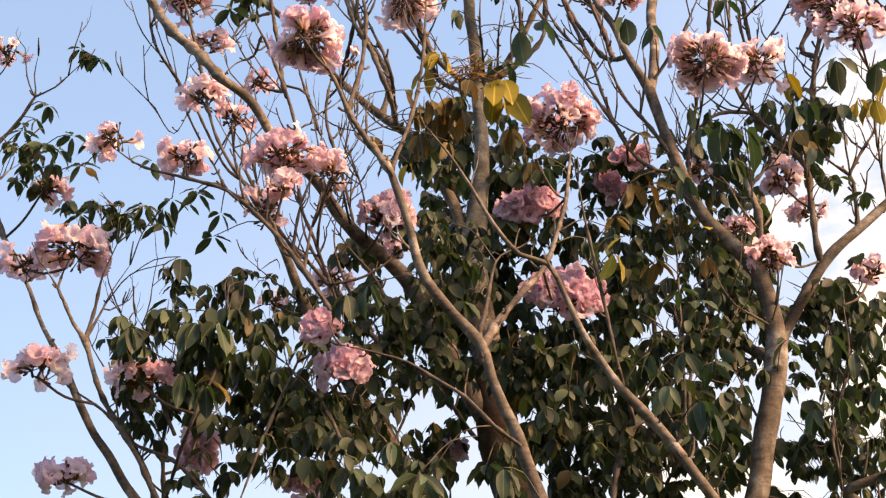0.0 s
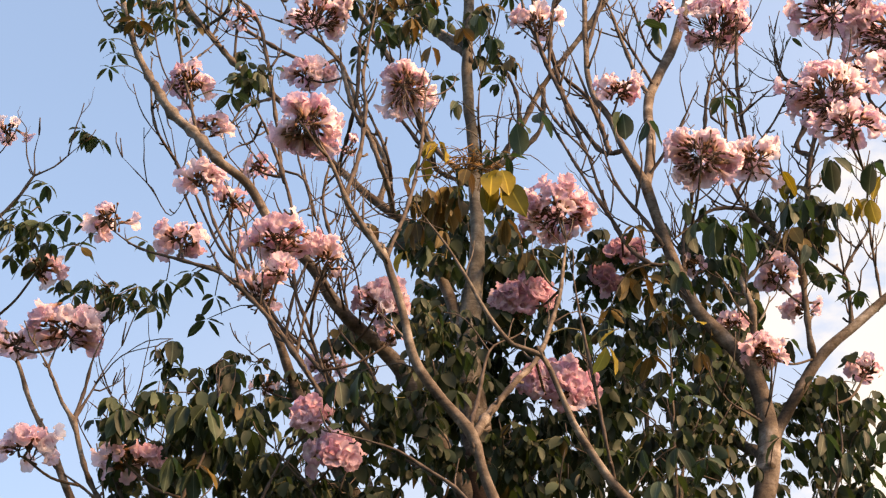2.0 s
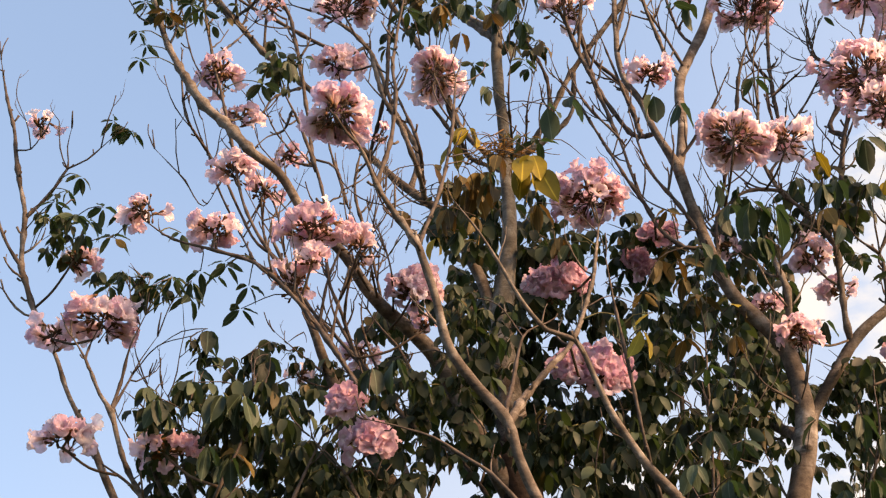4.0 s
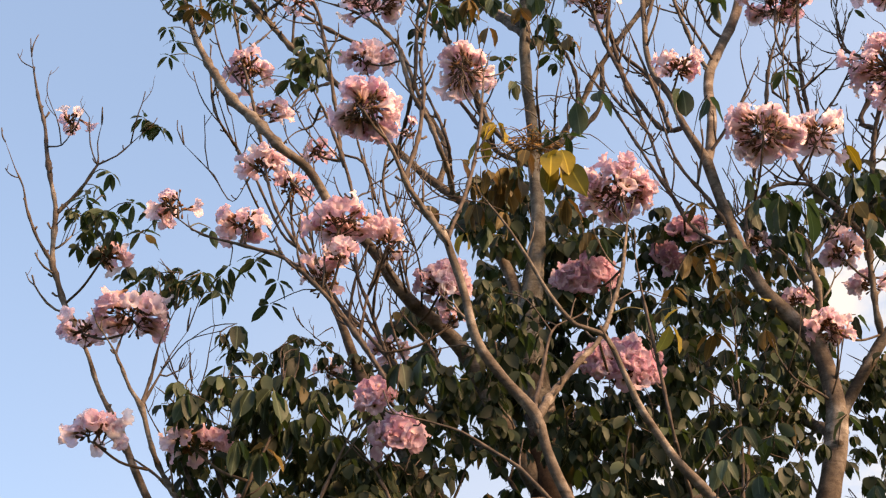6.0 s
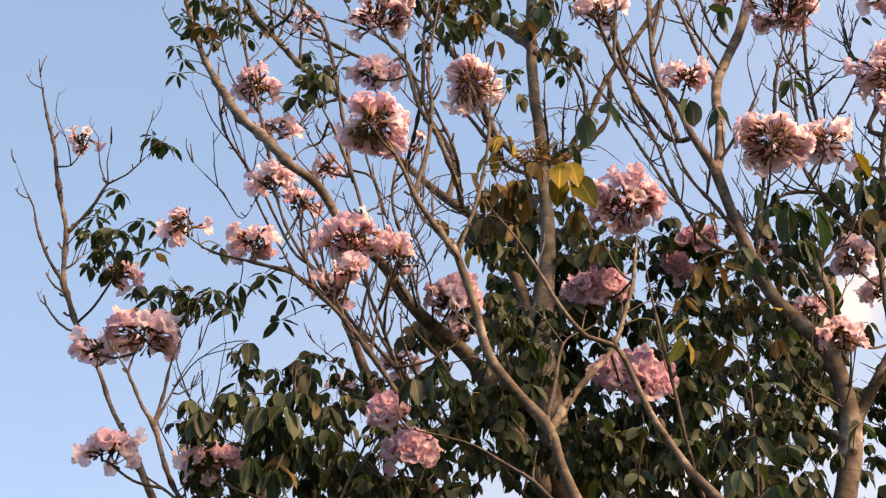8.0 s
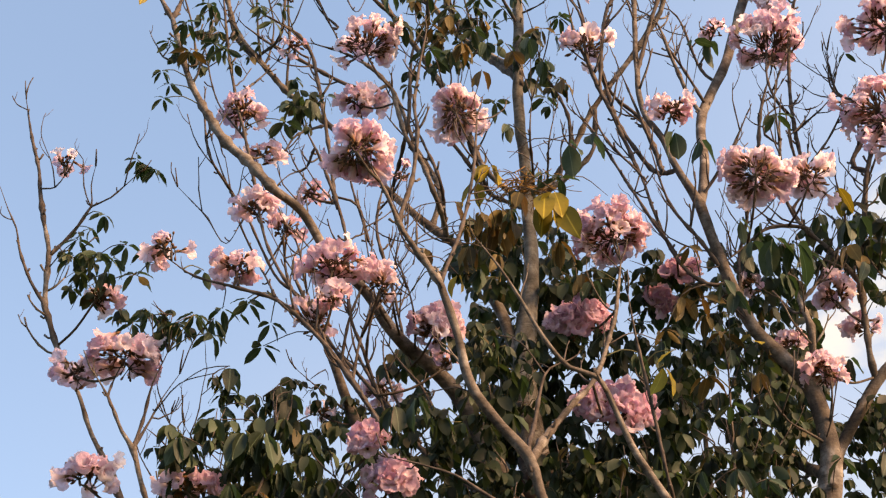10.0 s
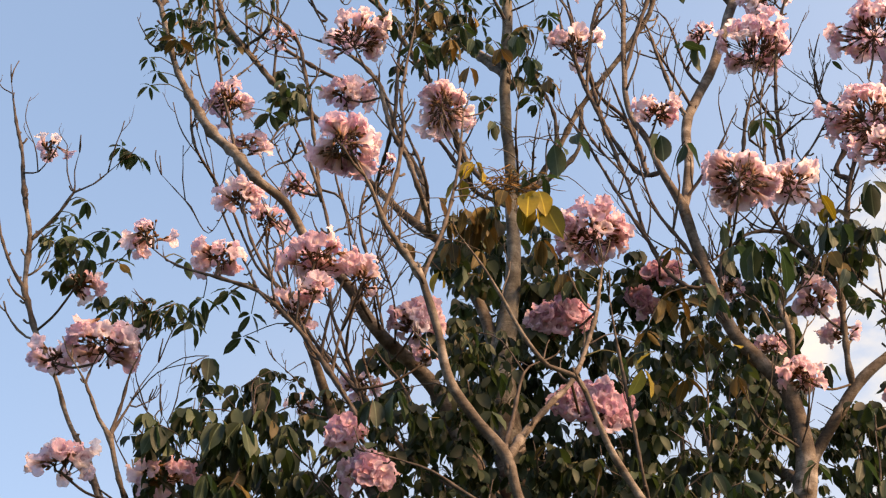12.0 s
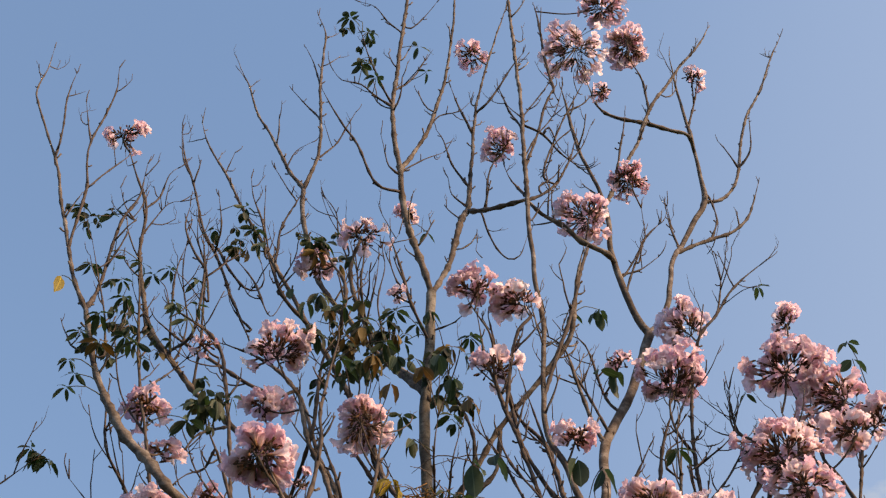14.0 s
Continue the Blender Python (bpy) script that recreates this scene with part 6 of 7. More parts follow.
flower_head("s", 0.6, (-0.084, 5.825, 4.249), -0.237, 5.825, 4.691, 0.259, 0.150)
flower_head("u", 0.3, (-0.204, 4.810, 4.124), 0.064, 4.810, 4.273, 0.137, 0.137)
flower_head("u", 0.6, (-1.634, 4.883, 5.252), -1.643, 4.883, 5.315, 0.183, 0.127)
flower_head("u", 0.22, (-0.193, 4.955, 5.835), -0.329, 4.955, 6.109, 0.427, 0.275)
flower_head("s", 0.42, (-0.599, 4.955, 6.025), -0.677, 4.955, 6.097, 0.148, 0.115)
flower_head("b", 0.22, (0.197, 4.955, 5.472), 0.109, 4.883, 5.636, 0.325, 0.299)
flower_head("u", 0.12, (0.642, 4.955, 6.503), 0.636, 4.955, 6.659, 0.353, 0.236)
flower_head("u", 0.12, (0.935, 4.955, 6.500), 0.877, 5.027, 6.666, 0.342, 0.232)
flower_head("u", 0.72, (0.753, 4.955, 5.980), 0.743, 4.955, 6.107, 0.320, 0.234)
flower_head("s", 0.52, (-0.104, 5.100, 6.888), -0.192, 5.245, 7.018, 0.261, 0.224)
flower_head("u", 0.62, (0.056, 5.245, 7.194), 0.051, 5.317, 7.371, 0.341, 0.201)
flower_head("s", 0.52, (0.283, 5.160, 7.377), 0.291, 5.245, 7.495, 0.177, 0.177)
flower_head("s", 0.62, (0.325, 5.112, 6.671), 0.245, 5.100, 6.719, 0.138, 0.126)
flower_head("u", 0.52, (-1.329, 5.100, 7.661), -1.382, 5.100, 7.808, 0.312, 0.190)
flower_head("u", 0.42, (0.821, 5.643, 9.660), 0.716, 5.680, 9.816, 0.296, 0.238)
flower_head("u", 0.52, (0.826, 5.390, 8.268), 0.862, 5.390, 8.406, 0.281, 0.245)
flower_head("b", 0.32, (1.218, 5.410, 9.298), 1.404, 5.390, 9.582, 0.497, 0.497)
flower_head("b", 0.32, (1.847, 5.535, 9.742), 1.833, 5.535, 9.924, 0.347, 0.372)
flower_head("s", 0.42, (1.172, 5.522, 10.234), 1.673, 5.535, 10.395, 0.405, 0.235)
flower_head("s", 0.62, (1.492, 5.390, 9.066), 1.574, 5.390, 9.131, 0.169, 0.161)
flower_head("u", 0.32, (1.340, 5.302, 7.482), 1.337, 5.245, 7.646, 0.385, 0.284)
flower_head("s", 0.52, (1.736, 5.390, 7.954), 1.676, 5.390, 8.205, 0.267, 0.285)
flower_head("u", 0.22, (1.860, 5.100, 6.586), 1.844, 5.245, 6.808, 0.310, 0.366)
flower_head("u", 0.17, (1.638, 5.055, 6.073), 1.689, 5.100, 6.271, 0.376, 0.376)
flower_head("s", 0.72, (1.358, 5.245, 6.264), 1.412, 5.100, 6.374, 0.187, 0.158)
flower_head("u", 0.62, (2.269, 4.955, 6.307), 2.296, 4.955, 6.639, 0.224, 0.179)
flower_head("s", 0.12, (2.105, 4.810, 5.864), 2.185, 4.810, 6.149, 0.433, 0.321)
flower_head("u", 0.17, (2.297, 4.955, 5.784), 2.391, 4.810, 5.989, 0.398, 0.343)
flower_head("u", 0.12, (2.266, 4.839, 5.534), 2.387, 4.737, 5.718, 0.317, 0.225)
flower_head("u", 0.32, (2.512, 4.955, 5.781), 2.606, 4.883, 5.931, 0.317, 0.248)
flower_head("u", 0.22, (2.202, 4.883, 5.229), 2.034, 4.737, 5.547, 0.452, 0.310)
flower_head("u", 0.22, (2.199, 4.887, 5.188), 2.077, 4.665, 5.321, 0.374, 0.200)
flower_head("s", 0.62, (1.049, 4.869, 5.478), 1.095, 4.810, 5.602, 0.247, 0.195)
flower_head("s", 0.52, (-0.838, 4.653, 5.329), -0.836, 4.665, 5.447, 0.226, 0.221)
flower_head("u", 0.42, (-0.784, 4.636, 5.178), -0.742, 4.737, 5.266, 0.204, 0.109)
flower_head("s", 0.8, (2.378, 5.825, 9.689), 2.346, 5.680, 9.806, 0.257, 0.174)
flower_head("s", 0.62, (-0.449, 4.932, 5.154), -0.542, 4.955, 5.209, 0.148, 0.148)
flower_head("s", 0.42, (-0.174, 4.955, 5.752), -0.353, 5.100, 5.870, 0.272, 0.190)
flower_head("s", 0.62, (2.175, 4.810, 5.692), 2.216, 4.810, 5.776, 0.134, 0.107)
flower_head("s", 0.4, (1.358, 5.011, 4.836), 1.406, 5.041, 4.814, 0.130, 0.120)
flower_head("s", 0.4, (1.419, 4.853, 4.371), 1.494, 4.874, 4.428, 0.160, 0.120)

# leaves that hang free: colour, leaflets, length, foot of the stalk, centre
leaf("g", 2, 0.148, (0.162, 4.289, 4.864), 0.535, 4.230, 4.897)
leaf("g", 2, 0.144, (0.166, 4.298, 4.902), 0.626, 4.230, 4.939)
leaf("g", 2, 0.137, (1.030, 4.764, 5.053), 0.996, 4.375, 5.086)
leaf("g", 2, 0.136, (1.052, 4.769, 5.018), 1.097, 4.375, 5.044)
leaf("y", 3, 0.187, (0.142, 4.253, 4.709), 0.450, 4.375, 4.731)
leaf("y", 2, 0.172, (0.756, 4.623, 4.550), 0.515, 4.375, 4.677)
leaf("o", 3, 0.145, (0.137, 4.244, 4.670), 0.318, 4.448, 4.690)
leaf("y", 2, 0.168, (0.145, 4.257, 4.728), 0.485, 4.375, 4.758)
leaf("y", 3, 0.121, (0.172, 4.318, 4.983), 0.251, 4.520, 5.003)
leaf("o", 4, 0.126, (0.166, 4.298, 4.902), 0.369, 4.593, 4.928)
leaf("o", 4, 0.125, (0.157, 4.280, 4.825), 0.296, 4.593, 4.842)
leaf("o", 4, 0.126, (-0.106, 4.650, 4.750), 0.229, 4.665, 4.808)
leaf("o", 5, 0.137, (0.145, 4.257, 4.728), 0.262, 4.593, 4.759)
leaf("g", 5, 0.131, (-0.097, 4.606, 4.710), 0.274, 4.665, 4.752)
leaf("o", 4, 0.113, (-0.091, 4.577, 4.683), 0.157, 4.665, 4.709)
leaf("g", 4, 0.116, (-0.093, 4.735, 4.568), 0.205, 4.737, 4.646)
leaf("g", 4, 0.104, (0.932, 4.846, 5.071), 0.546, 4.665, 5.085)
leaf("g", 3, 0.093, (0.178, 4.344, 5.086), 0.475, 4.665, 5.114)
leaf("g", 3, 0.111, (-0.088, 4.731, 4.548), 0.041, 4.665, 4.599)
leaf("o", 4, 0.114, (0.756, 4.623, 4.550), 0.615, 4.665, 4.574)
leaf("o", 4, 0.113, (0.147, 4.262, 4.747), 0.200, 4.520, 4.777)
leaf("o", 4, 0.109, (-0.094, 4.591, 4.696), 0.145, 4.593, 4.757)
leaf("o", 5, 0.113, (-0.069, 4.474, 4.588), 0.268, 4.593, 4.621)
leaf("g", 4, 0.107, (0.142, 4.253, 4.709), 0.321, 4.448, 4.740)
leaf("o", 4, 0.114, (0.770, 4.647, 4.627), 0.522, 4.593, 4.690)
leaf("o", 5, 0.110, (-0.086, 4.955, 6.118), 0.073, 4.810, 6.136)
leaf("o", 5, 0.112, (0.118, 4.955, 5.783), 0.135, 4.737, 5.894)
leaf("o", 4, 0.105, (-0.080, 4.955, 6.138), -0.006, 4.883, 6.157)
leaf("o", 5, 0.106, (-0.074, 4.955, 6.158), 0.242, 4.883, 6.187)
leaf("o", 4, 0.108, (-0.056, 4.955, 6.218), -0.101, 4.955, 6.368)
leaf("o", 4, 0.101, (0.531, 5.100, 6.185), 0.529, 4.955, 6.213)
leaf("o", 5, 0.104, (-0.140, 5.100, 6.962), -0.201, 5.100, 6.964)
leaf("o", 4, 0.108, (0.467, 4.955, 5.770), 0.368, 4.810, 5.915)
leaf("o", 4, 0.104, (-0.122, 5.100, 6.925), -0.075, 5.173, 6.968)
leaf("g", 4, 0.114, (0.750, 4.611, 4.511), 0.660, 4.665, 4.547)
leaf("o", 4, 0.101, (1.135, 4.819, 4.703), 1.071, 4.665, 4.742)
leaf("g", 4, 0.122, (1.165, 4.665, 4.180), 1.214, 4.593, 4.450)
leaf("g", 3, 0.122, (1.327, 4.843, 4.495), 1.174, 4.593, 4.503)
leaf("o", 4, 0.099, (1.327, 4.843, 4.495), 1.094, 4.665, 4.494)
leaf("g", 4, 0.110, (0.675, 4.496, 4.185), 0.899, 4.593, 4.216)
leaf("o", 4, 0.105, (1.160, 4.665, 4.097), 1.081, 4.665, 4.130)
leaf("g", 4, 0.106, (1.165, 4.665, 4.180), 1.181, 4.665, 4.231)
leaf("o", 3, 0.110, (1.318, 4.665, 4.054), 1.283, 4.665, 4.129)
leaf("g", 4, 0.135, (1.537, 4.777, 4.495), 1.430, 4.593, 4.531)
leaf("g", 3, 0.114, (1.517, 4.798, 4.642), 1.561, 4.665, 4.688)
leaf("g", 3, 0.113, (1.505, 4.810, 4.726), 1.636, 4.665, 4.888)
leaf("g", 3, 0.113, (1.295, 4.823, 4.827), 1.296, 4.665, 4.857)
leaf("y", 2, 0.159, (0.164, 4.293, 4.883), 0.175, 4.520, 4.917)
leaf("y", 2, 0.126, (0.172, 4.318, 4.983), 0.239, 4.520, 5.018)
leaf("o", 2, 0.102, (-0.143, 4.665, 4.858), 0.101, 4.665, 4.950)
leaf("y", 2, 0.126, (0.779, 4.289, 3.872), 0.829, 4.230, 3.905)
leaf("y", 1, 0.092, (0.762, 4.275, 3.970), 0.878, 4.230, 3.998)
leaf("y", 1, 0.105, (1.159, 4.665, 4.076), 1.198, 4.375, 4.116)
leaf("y", 2, 0.120, (-0.048, 4.370, 4.494), 0.106, 4.520, 4.467)
leaf("o", 2, 0.112, (-0.097, 4.606, 4.710), -0.028, 4.665, 4.695)
leaf("g", 3, 0.185, (1.539, 4.774, 4.475), 1.423, 4.375, 4.522)
leaf("g", 3, 0.171, (1.535, 4.780, 4.516), 1.337, 4.375, 4.548)
leaf("g", 3, 0.123, (1.284, 4.836, 4.620), 1.290, 4.520, 4.646)
leaf("y", 1, 0.146, (1.505, 4.810, 4.726), 1.674, 4.520, 4.914)
leaf("g", 4, 0.141, (1.666, 4.902, 4.758), 1.738, 4.665, 4.845)
leaf("g", 3, 0.141, (1.813, 4.955, 4.845), 1.803, 4.665, 4.874)
leaf("g", 3, 0.147, (1.836, 4.955, 5.062), 1.961, 4.665, 5.097)
leaf("g", 3, 0.123, (1.947, 4.955, 4.835), 1.946, 4.665, 4.861)
leaf("y", 2, 0.129, (2.177, 4.923, 4.855), 2.024, 4.665, 4.890)
leaf("y", 2, 0.145, (2.177, 4.923, 4.855), 2.096, 4.665, 4.891)
leaf("g", 2, 0.131, (2.188, 4.904, 5.043), 2.143, 4.665, 5.083)
leaf("o", 2, 0.127, (1.624, 4.866, 4.696), 1.733, 4.665, 4.731)
leaf("g", 3, 0.120, (1.855, 4.955, 4.713), 1.847, 4.810, 4.742)
leaf("g", 3, 0.103, (1.849, 4.955, 4.586), 1.924, 4.810, 4.615)
leaf("g", 4, 0.102, (2.031, 4.960, 4.506), 2.019, 4.810, 4.531)
leaf("g", 4, 0.132, (-1.066, 4.629, 4.007), -0.753, 4.520, 4.039)
leaf("y", 2, 0.118, (-1.046, 4.672, 3.971), -0.804, 4.520, 4.015)
leaf("g", 3, 0.132, (-0.546, 4.375, 3.767), -0.560, 4.520, 3.968)
leaf("g", 3, 0.131, (-0.546, 4.375, 3.767), -0.517, 4.520, 3.932)
leaf("g", 4, 0.101, (-0.546, 4.375, 3.767), -0.774, 4.520, 3.897)
leaf("g", 5, 0.128, (-0.593, 4.375, 3.514), -0.847, 4.230, 3.610)
leaf("g", 5, 0.129, (-0.565, 4.375, 3.591), -0.629, 4.230, 3.631)
leaf("g", 4, 0.129, (-0.565, 4.375, 3.591), -0.562, 4.230, 3.631)
leaf("g", 5, 0.108, (-0.553, 4.375, 3.701), -0.803, 4.375, 3.745)
leaf("g", 5, 0.118, (-0.565, 4.375, 3.591), -0.676, 4.375, 3.635)
leaf("g", 4, 0.112, (-0.628, 4.375, 3.417), -0.664, 4.230, 3.443)
leaf("g", 4, 0.118, (-0.642, 4.375, 3.378), -0.586, 4.230, 3.402)
leaf("g", 5, 0.117, (-0.572, 4.375, 3.572), -0.497, 4.375, 3.591)
leaf("g", 5, 0.100, (-0.550, 4.375, 3.723), -0.436, 4.520, 3.747)
leaf("g", 5, 0.129, (-0.131, 4.012, 3.485), -0.119, 4.158, 3.701)
leaf("g", 4, 0.129, (0.174, 4.120, 3.758), -0.042, 4.158, 3.734)
leaf("o", 1, 0.089, (-0.960, 4.614, 3.483), -1.007, 4.665, 3.500)
leaf("o", 1, 0.080, (-0.983, 4.611, 3.517), -0.961, 4.665, 3.544)
leaf("o", 2, 0.102, (-0.628, 4.375, 3.417), -0.570, 4.230, 3.442)
leaf("g", 5, 0.099, (-1.618, 4.955, 4.583), -1.360, 4.665, 4.675)
leaf("g", 6, 0.093, (-1.639, 4.951, 4.622), -1.460, 4.665, 4.661)
leaf("g", 5, 0.091, (-1.645, 4.955, 4.713), -1.341, 4.810, 4.742)
leaf("g", 5, 0.072, (-1.573, 4.926, 4.954), -1.453, 4.810, 4.898)
leaf("g", 6, 0.101, (-1.009, 4.593, 4.189), -1.129, 4.665, 4.396)
leaf("g", 5, 0.096, (-1.170, 4.593, 4.152), -1.178, 4.665, 4.344)
leaf("g", 5, 0.101, (-1.009, 4.593, 4.189), -1.083, 4.665, 4.383)
leaf("g", 5, 0.096, (-1.009, 4.593, 4.189), -1.003, 4.665, 4.345)
leaf("g", 5, 0.110, (-0.982, 4.737, 4.174), -0.860, 4.665, 4.345)
leaf("g", 4, 0.087, (-1.009, 4.593, 4.189), -0.929, 4.665, 4.384)
leaf("g", 4, 0.095, (-0.435, 4.592, 4.279), -0.655, 4.665, 4.243)
leaf("g", 3, 0.087, (-0.624, 4.633, 4.481), -0.735, 4.665, 4.462)
leaf("g", 3, 0.068, (-0.614, 4.584, 4.446), -0.764, 4.665, 4.397)
leaf("g", 5, 0.085, (-1.286, 4.810, 5.214), -1.304, 4.810, 5.269)
leaf("g", 4, 0.090, (-1.286, 4.810, 5.214), -1.253, 4.810, 5.239)
leaf("g", 2, 0.086, (-0.943, 4.375, 4.432), -0.895, 4.520, 4.502)
leaf("o", 2, 0.083, (-1.011, 4.375, 4.480), -1.191, 4.665, 4.567)
leaf("g", 6, 0.114, (0.356, 4.012, 3.204), 0.116, 3.940, 2.998)
leaf("g", 5, 0.106, (-0.067, 4.375, 3.095), 0.032, 4.085, 3.144)
leaf("g", 5, 0.115, (-0.060, 4.375, 3.075), -0.092, 4.085, 3.051)
leaf("g", 4, 0.109, (0.523, 4.202, 3.002), 0.380, 4.012, 3.022)
leaf("g", 3, 0.100, (0.387, 4.065, 3.202), 0.335, 4.085, 3.085)
leaf("g", 4, 0.109, (0.356, 4.012, 3.204), 0.153, 4.012, 3.005)
leaf("g", 4, 0.134, (1.033, 4.331, 3.194), 1.073, 4.085, 3.233)
leaf("g", 4, 0.131, (0.995, 4.324, 3.245), 1.041, 4.085, 3.273)
leaf("g", 4, 0.110, (0.942, 4.312, 3.310), 0.936, 4.085, 3.333)
leaf("g", 4, 0.109, (0.873, 4.296, 3.392), 1.041, 4.230, 3.519)
leaf("g", 3, 0.115, (0.829, 4.285, 3.441), 0.923, 4.230, 3.509)
leaf("g", 5, 0.104, (0.915, 4.306, 3.342), 1.136, 4.230, 3.498)
leaf("g", 4, 0.102, (1.535, 4.901, 3.685), 1.499, 4.520, 3.718)
leaf("g", 5, 0.120, (1.756, 4.810, 3.591), 1.615, 4.375, 3.649)
leaf("g", 4, 0.109, (1.741, 4.810, 3.554), 1.686, 4.375, 3.583)
leaf("g", 5, 0.110, (1.771, 4.810, 3.629), 1.763, 4.375, 3.671)
leaf("g", 4, 0.107, (1.710, 4.810, 3.414), 1.765, 4.375, 3.452)
leaf("g", 5, 0.110, (1.712, 4.810, 3.435), 1.670, 4.520, 3.470)
leaf("g", 5, 0.110, (1.709, 4.810, 3.394), 1.560, 4.520, 3.427)
leaf("g", 4, 0.112, (-0.062, 4.859, 4.431), 0.064, 4.810, 4.365)
leaf("g", 5, 0.103, (1.149, 4.665, 3.889), 1.121, 4.520, 3.930)
leaf("g", 3, 0.105, (1.147, 4.665, 3.847), 1.180, 4.520, 3.882)
leaf("g", 4, 0.112, (0.650, 4.465, 4.113), 0.794, 4.520, 4.125)
leaf("g", 4, 0.112, (0.430, 4.472, 4.044), 0.233, 4.520, 4.199)
leaf("g", 4, 0.119, (0.458, 4.491, 4.076), 0.347, 4.665, 4.105)
leaf("g", 6, 0.087, (-0.948, 4.659, 5.906), -1.014, 4.520, 5.940)
leaf("g", 6, 0.096, (-1.141, 4.636, 5.781), -1.105, 4.520, 5.821)
leaf("o", 4, 0.105, (-1.089, 4.622, 5.624), -1.071, 4.520, 5.653)
leaf("g", 6, 0.090, (-0.906, 4.655, 5.680), -0.969, 4.520, 5.700)
leaf("g", 4, 0.084, (-0.897, 4.654, 5.639), -0.915, 4.520, 5.672)
leaf("g", 6, 0.068, (-1.072, 4.618, 5.584), -1.200, 4.593, 5.603)
leaf("g", 5, 0.068, (-1.039, 4.610, 5.503), -1.159, 4.593, 5.526)
leaf("g", 4, 0.077, (-1.006, 4.603, 5.423), -1.177, 4.593, 5.443)
leaf("g", 6, 0.087, (-0.745, 4.955, 6.231), -0.834, 4.810, 6.211)
leaf("g", 4, 0.092, (-0.617, 4.955, 6.084), -0.764, 4.810, 6.107)
leaf("g", 3, 0.081, (-0.682, 4.955, 6.181), -0.725, 4.810, 6.206)
leaf("y", 1, 0.124, (-1.289, 4.679, 6.157), -1.363, 4.665, 6.150)
leaf("g", 4, 0.079, (-0.886, 4.955, 6.343), -1.003, 4.955, 6.533)
leaf("g", 4, 0.080, (-1.193, 4.770, 6.599), -1.220, 4.955, 6.629)
leaf("g", 7, 0.086, (-1.390, 4.706, 6.796), -1.409, 4.810, 6.831)
leaf("g", 2, 0.091, (-1.385, 4.693, 6.654), -1.365, 4.810, 6.686)
leaf("g", 4, 0.076, (-1.139, 4.793, 6.968), -1.274, 4.955, 6.991)
leaf("g", 2, 0.088, (-1.147, 4.789, 6.907), -1.280, 4.955, 6.946)
leaf("g", 5, 0.089, (-0.777, 5.245, 7.396), -0.638, 5.245, 7.435)
leaf("g", 5, 0.094, (-0.490, 5.245, 7.119), -0.568, 5.245, 7.252)
leaf("g", 2, 0.100, (-0.761, 5.281, 7.254), -0.785, 5.245, 7.222)
leaf("g", 4, 0.113, (-0.490, 5.245, 7.119), -0.521, 5.245, 7.119)
leaf("o", 2, 0.112, (-0.632, 5.245, 7.008), -0.592, 5.245, 7.063)
leaf("g", 7, 0.108, (-0.083, 4.955, 8.878), -0.165, 4.955, 9.024)
leaf("g", 5, 0.092, (-0.076, 4.960, 8.858), -0.048, 4.955, 8.884)
leaf("g", 6, 0.111, (-0.072, 5.021, 8.432), -0.063, 4.955, 8.542)
leaf("g", 5, 0.095, (0.021, 5.056, 8.394), 0.032, 4.955, 8.410)
leaf("g", 3, 0.102, (0.174, 5.100, 8.977), 0.290, 5.100, 8.997)
leaf("g", 3, 0.084, (0.251, 5.161, 8.712), 0.352, 5.100, 8.726)
leaf("g", 7, 0.111, (-0.177, 5.100, 7.035), -0.239, 5.100, 7.049)
leaf("g", 5, 0.098, (-0.167, 5.100, 7.016), -0.161, 5.100, 7.037)
leaf("g", 3, 0.096, (0.292, 5.166, 7.336), 0.403, 5.245, 7.365)
leaf("g", 5, 0.122, (-0.023, 5.100, 6.518), -0.153, 4.955, 6.482)
leaf("g", 5, 0.103, (-0.023, 5.100, 6.518), -0.021, 4.955, 6.438)
leaf("g", 6, 0.097, (0.517, 5.100, 6.267), 0.238, 4.955, 6.431)
leaf("g", 6, 0.102, (-0.056, 4.955, 6.218), 0.071, 4.955, 6.350)
leaf("g", 6, 0.124, (-0.109, 4.955, 5.913), -0.022, 4.810, 5.941)
leaf("g", 5, 0.119, (0.118, 4.955, 5.783), 0.086, 4.810, 5.918)
leaf("g", 6, 0.104, (-0.105, 4.955, 6.037), 0.186, 4.810, 6.075)
leaf("g", 5, 0.108, (0.118, 4.955, 5.783), 0.245, 4.810, 5.973)
leaf("g", 5, 0.112, (-0.068, 4.955, 6.178), -0.144, 4.955, 6.207)
leaf("g", 5, 0.110, (0.517, 5.100, 6.267), 0.411, 4.955, 6.433)
leaf("g", 3, 0.132, (0.467, 4.955, 5.770), 0.447, 4.810, 5.997)
leaf("g", 3, 0.103, (0.467, 4.955, 5.770), 0.339, 4.810, 5.984)
leaf("g", 4, 0.118, (0.467, 4.955, 5.770), 0.516, 4.810, 5.862)
leaf("o", 3, 0.108, (0.156, 4.955, 5.620), 0.219, 4.665, 5.667)
leaf("o", 2, 0.119, (0.549, 4.955, 5.571), 0.579, 4.665, 5.608)
leaf("g", 4, 0.102, (0.685, 4.955, 6.277), 0.614, 4.955, 6.301)
leaf("g", 4, 0.102, (0.466, 4.955, 5.750), 0.534, 4.955, 5.778)
leaf("g", 6, 0.115, (-0.558, 4.810, 5.439), -0.615, 4.665, 5.472)
leaf("g", 5, 0.115, (-0.558, 4.810, 5.439), -0.543, 4.665, 5.481)
leaf("g", 5, 0.103, (-0.822, 4.640, 5.335), -0.649, 4.665, 5.373)
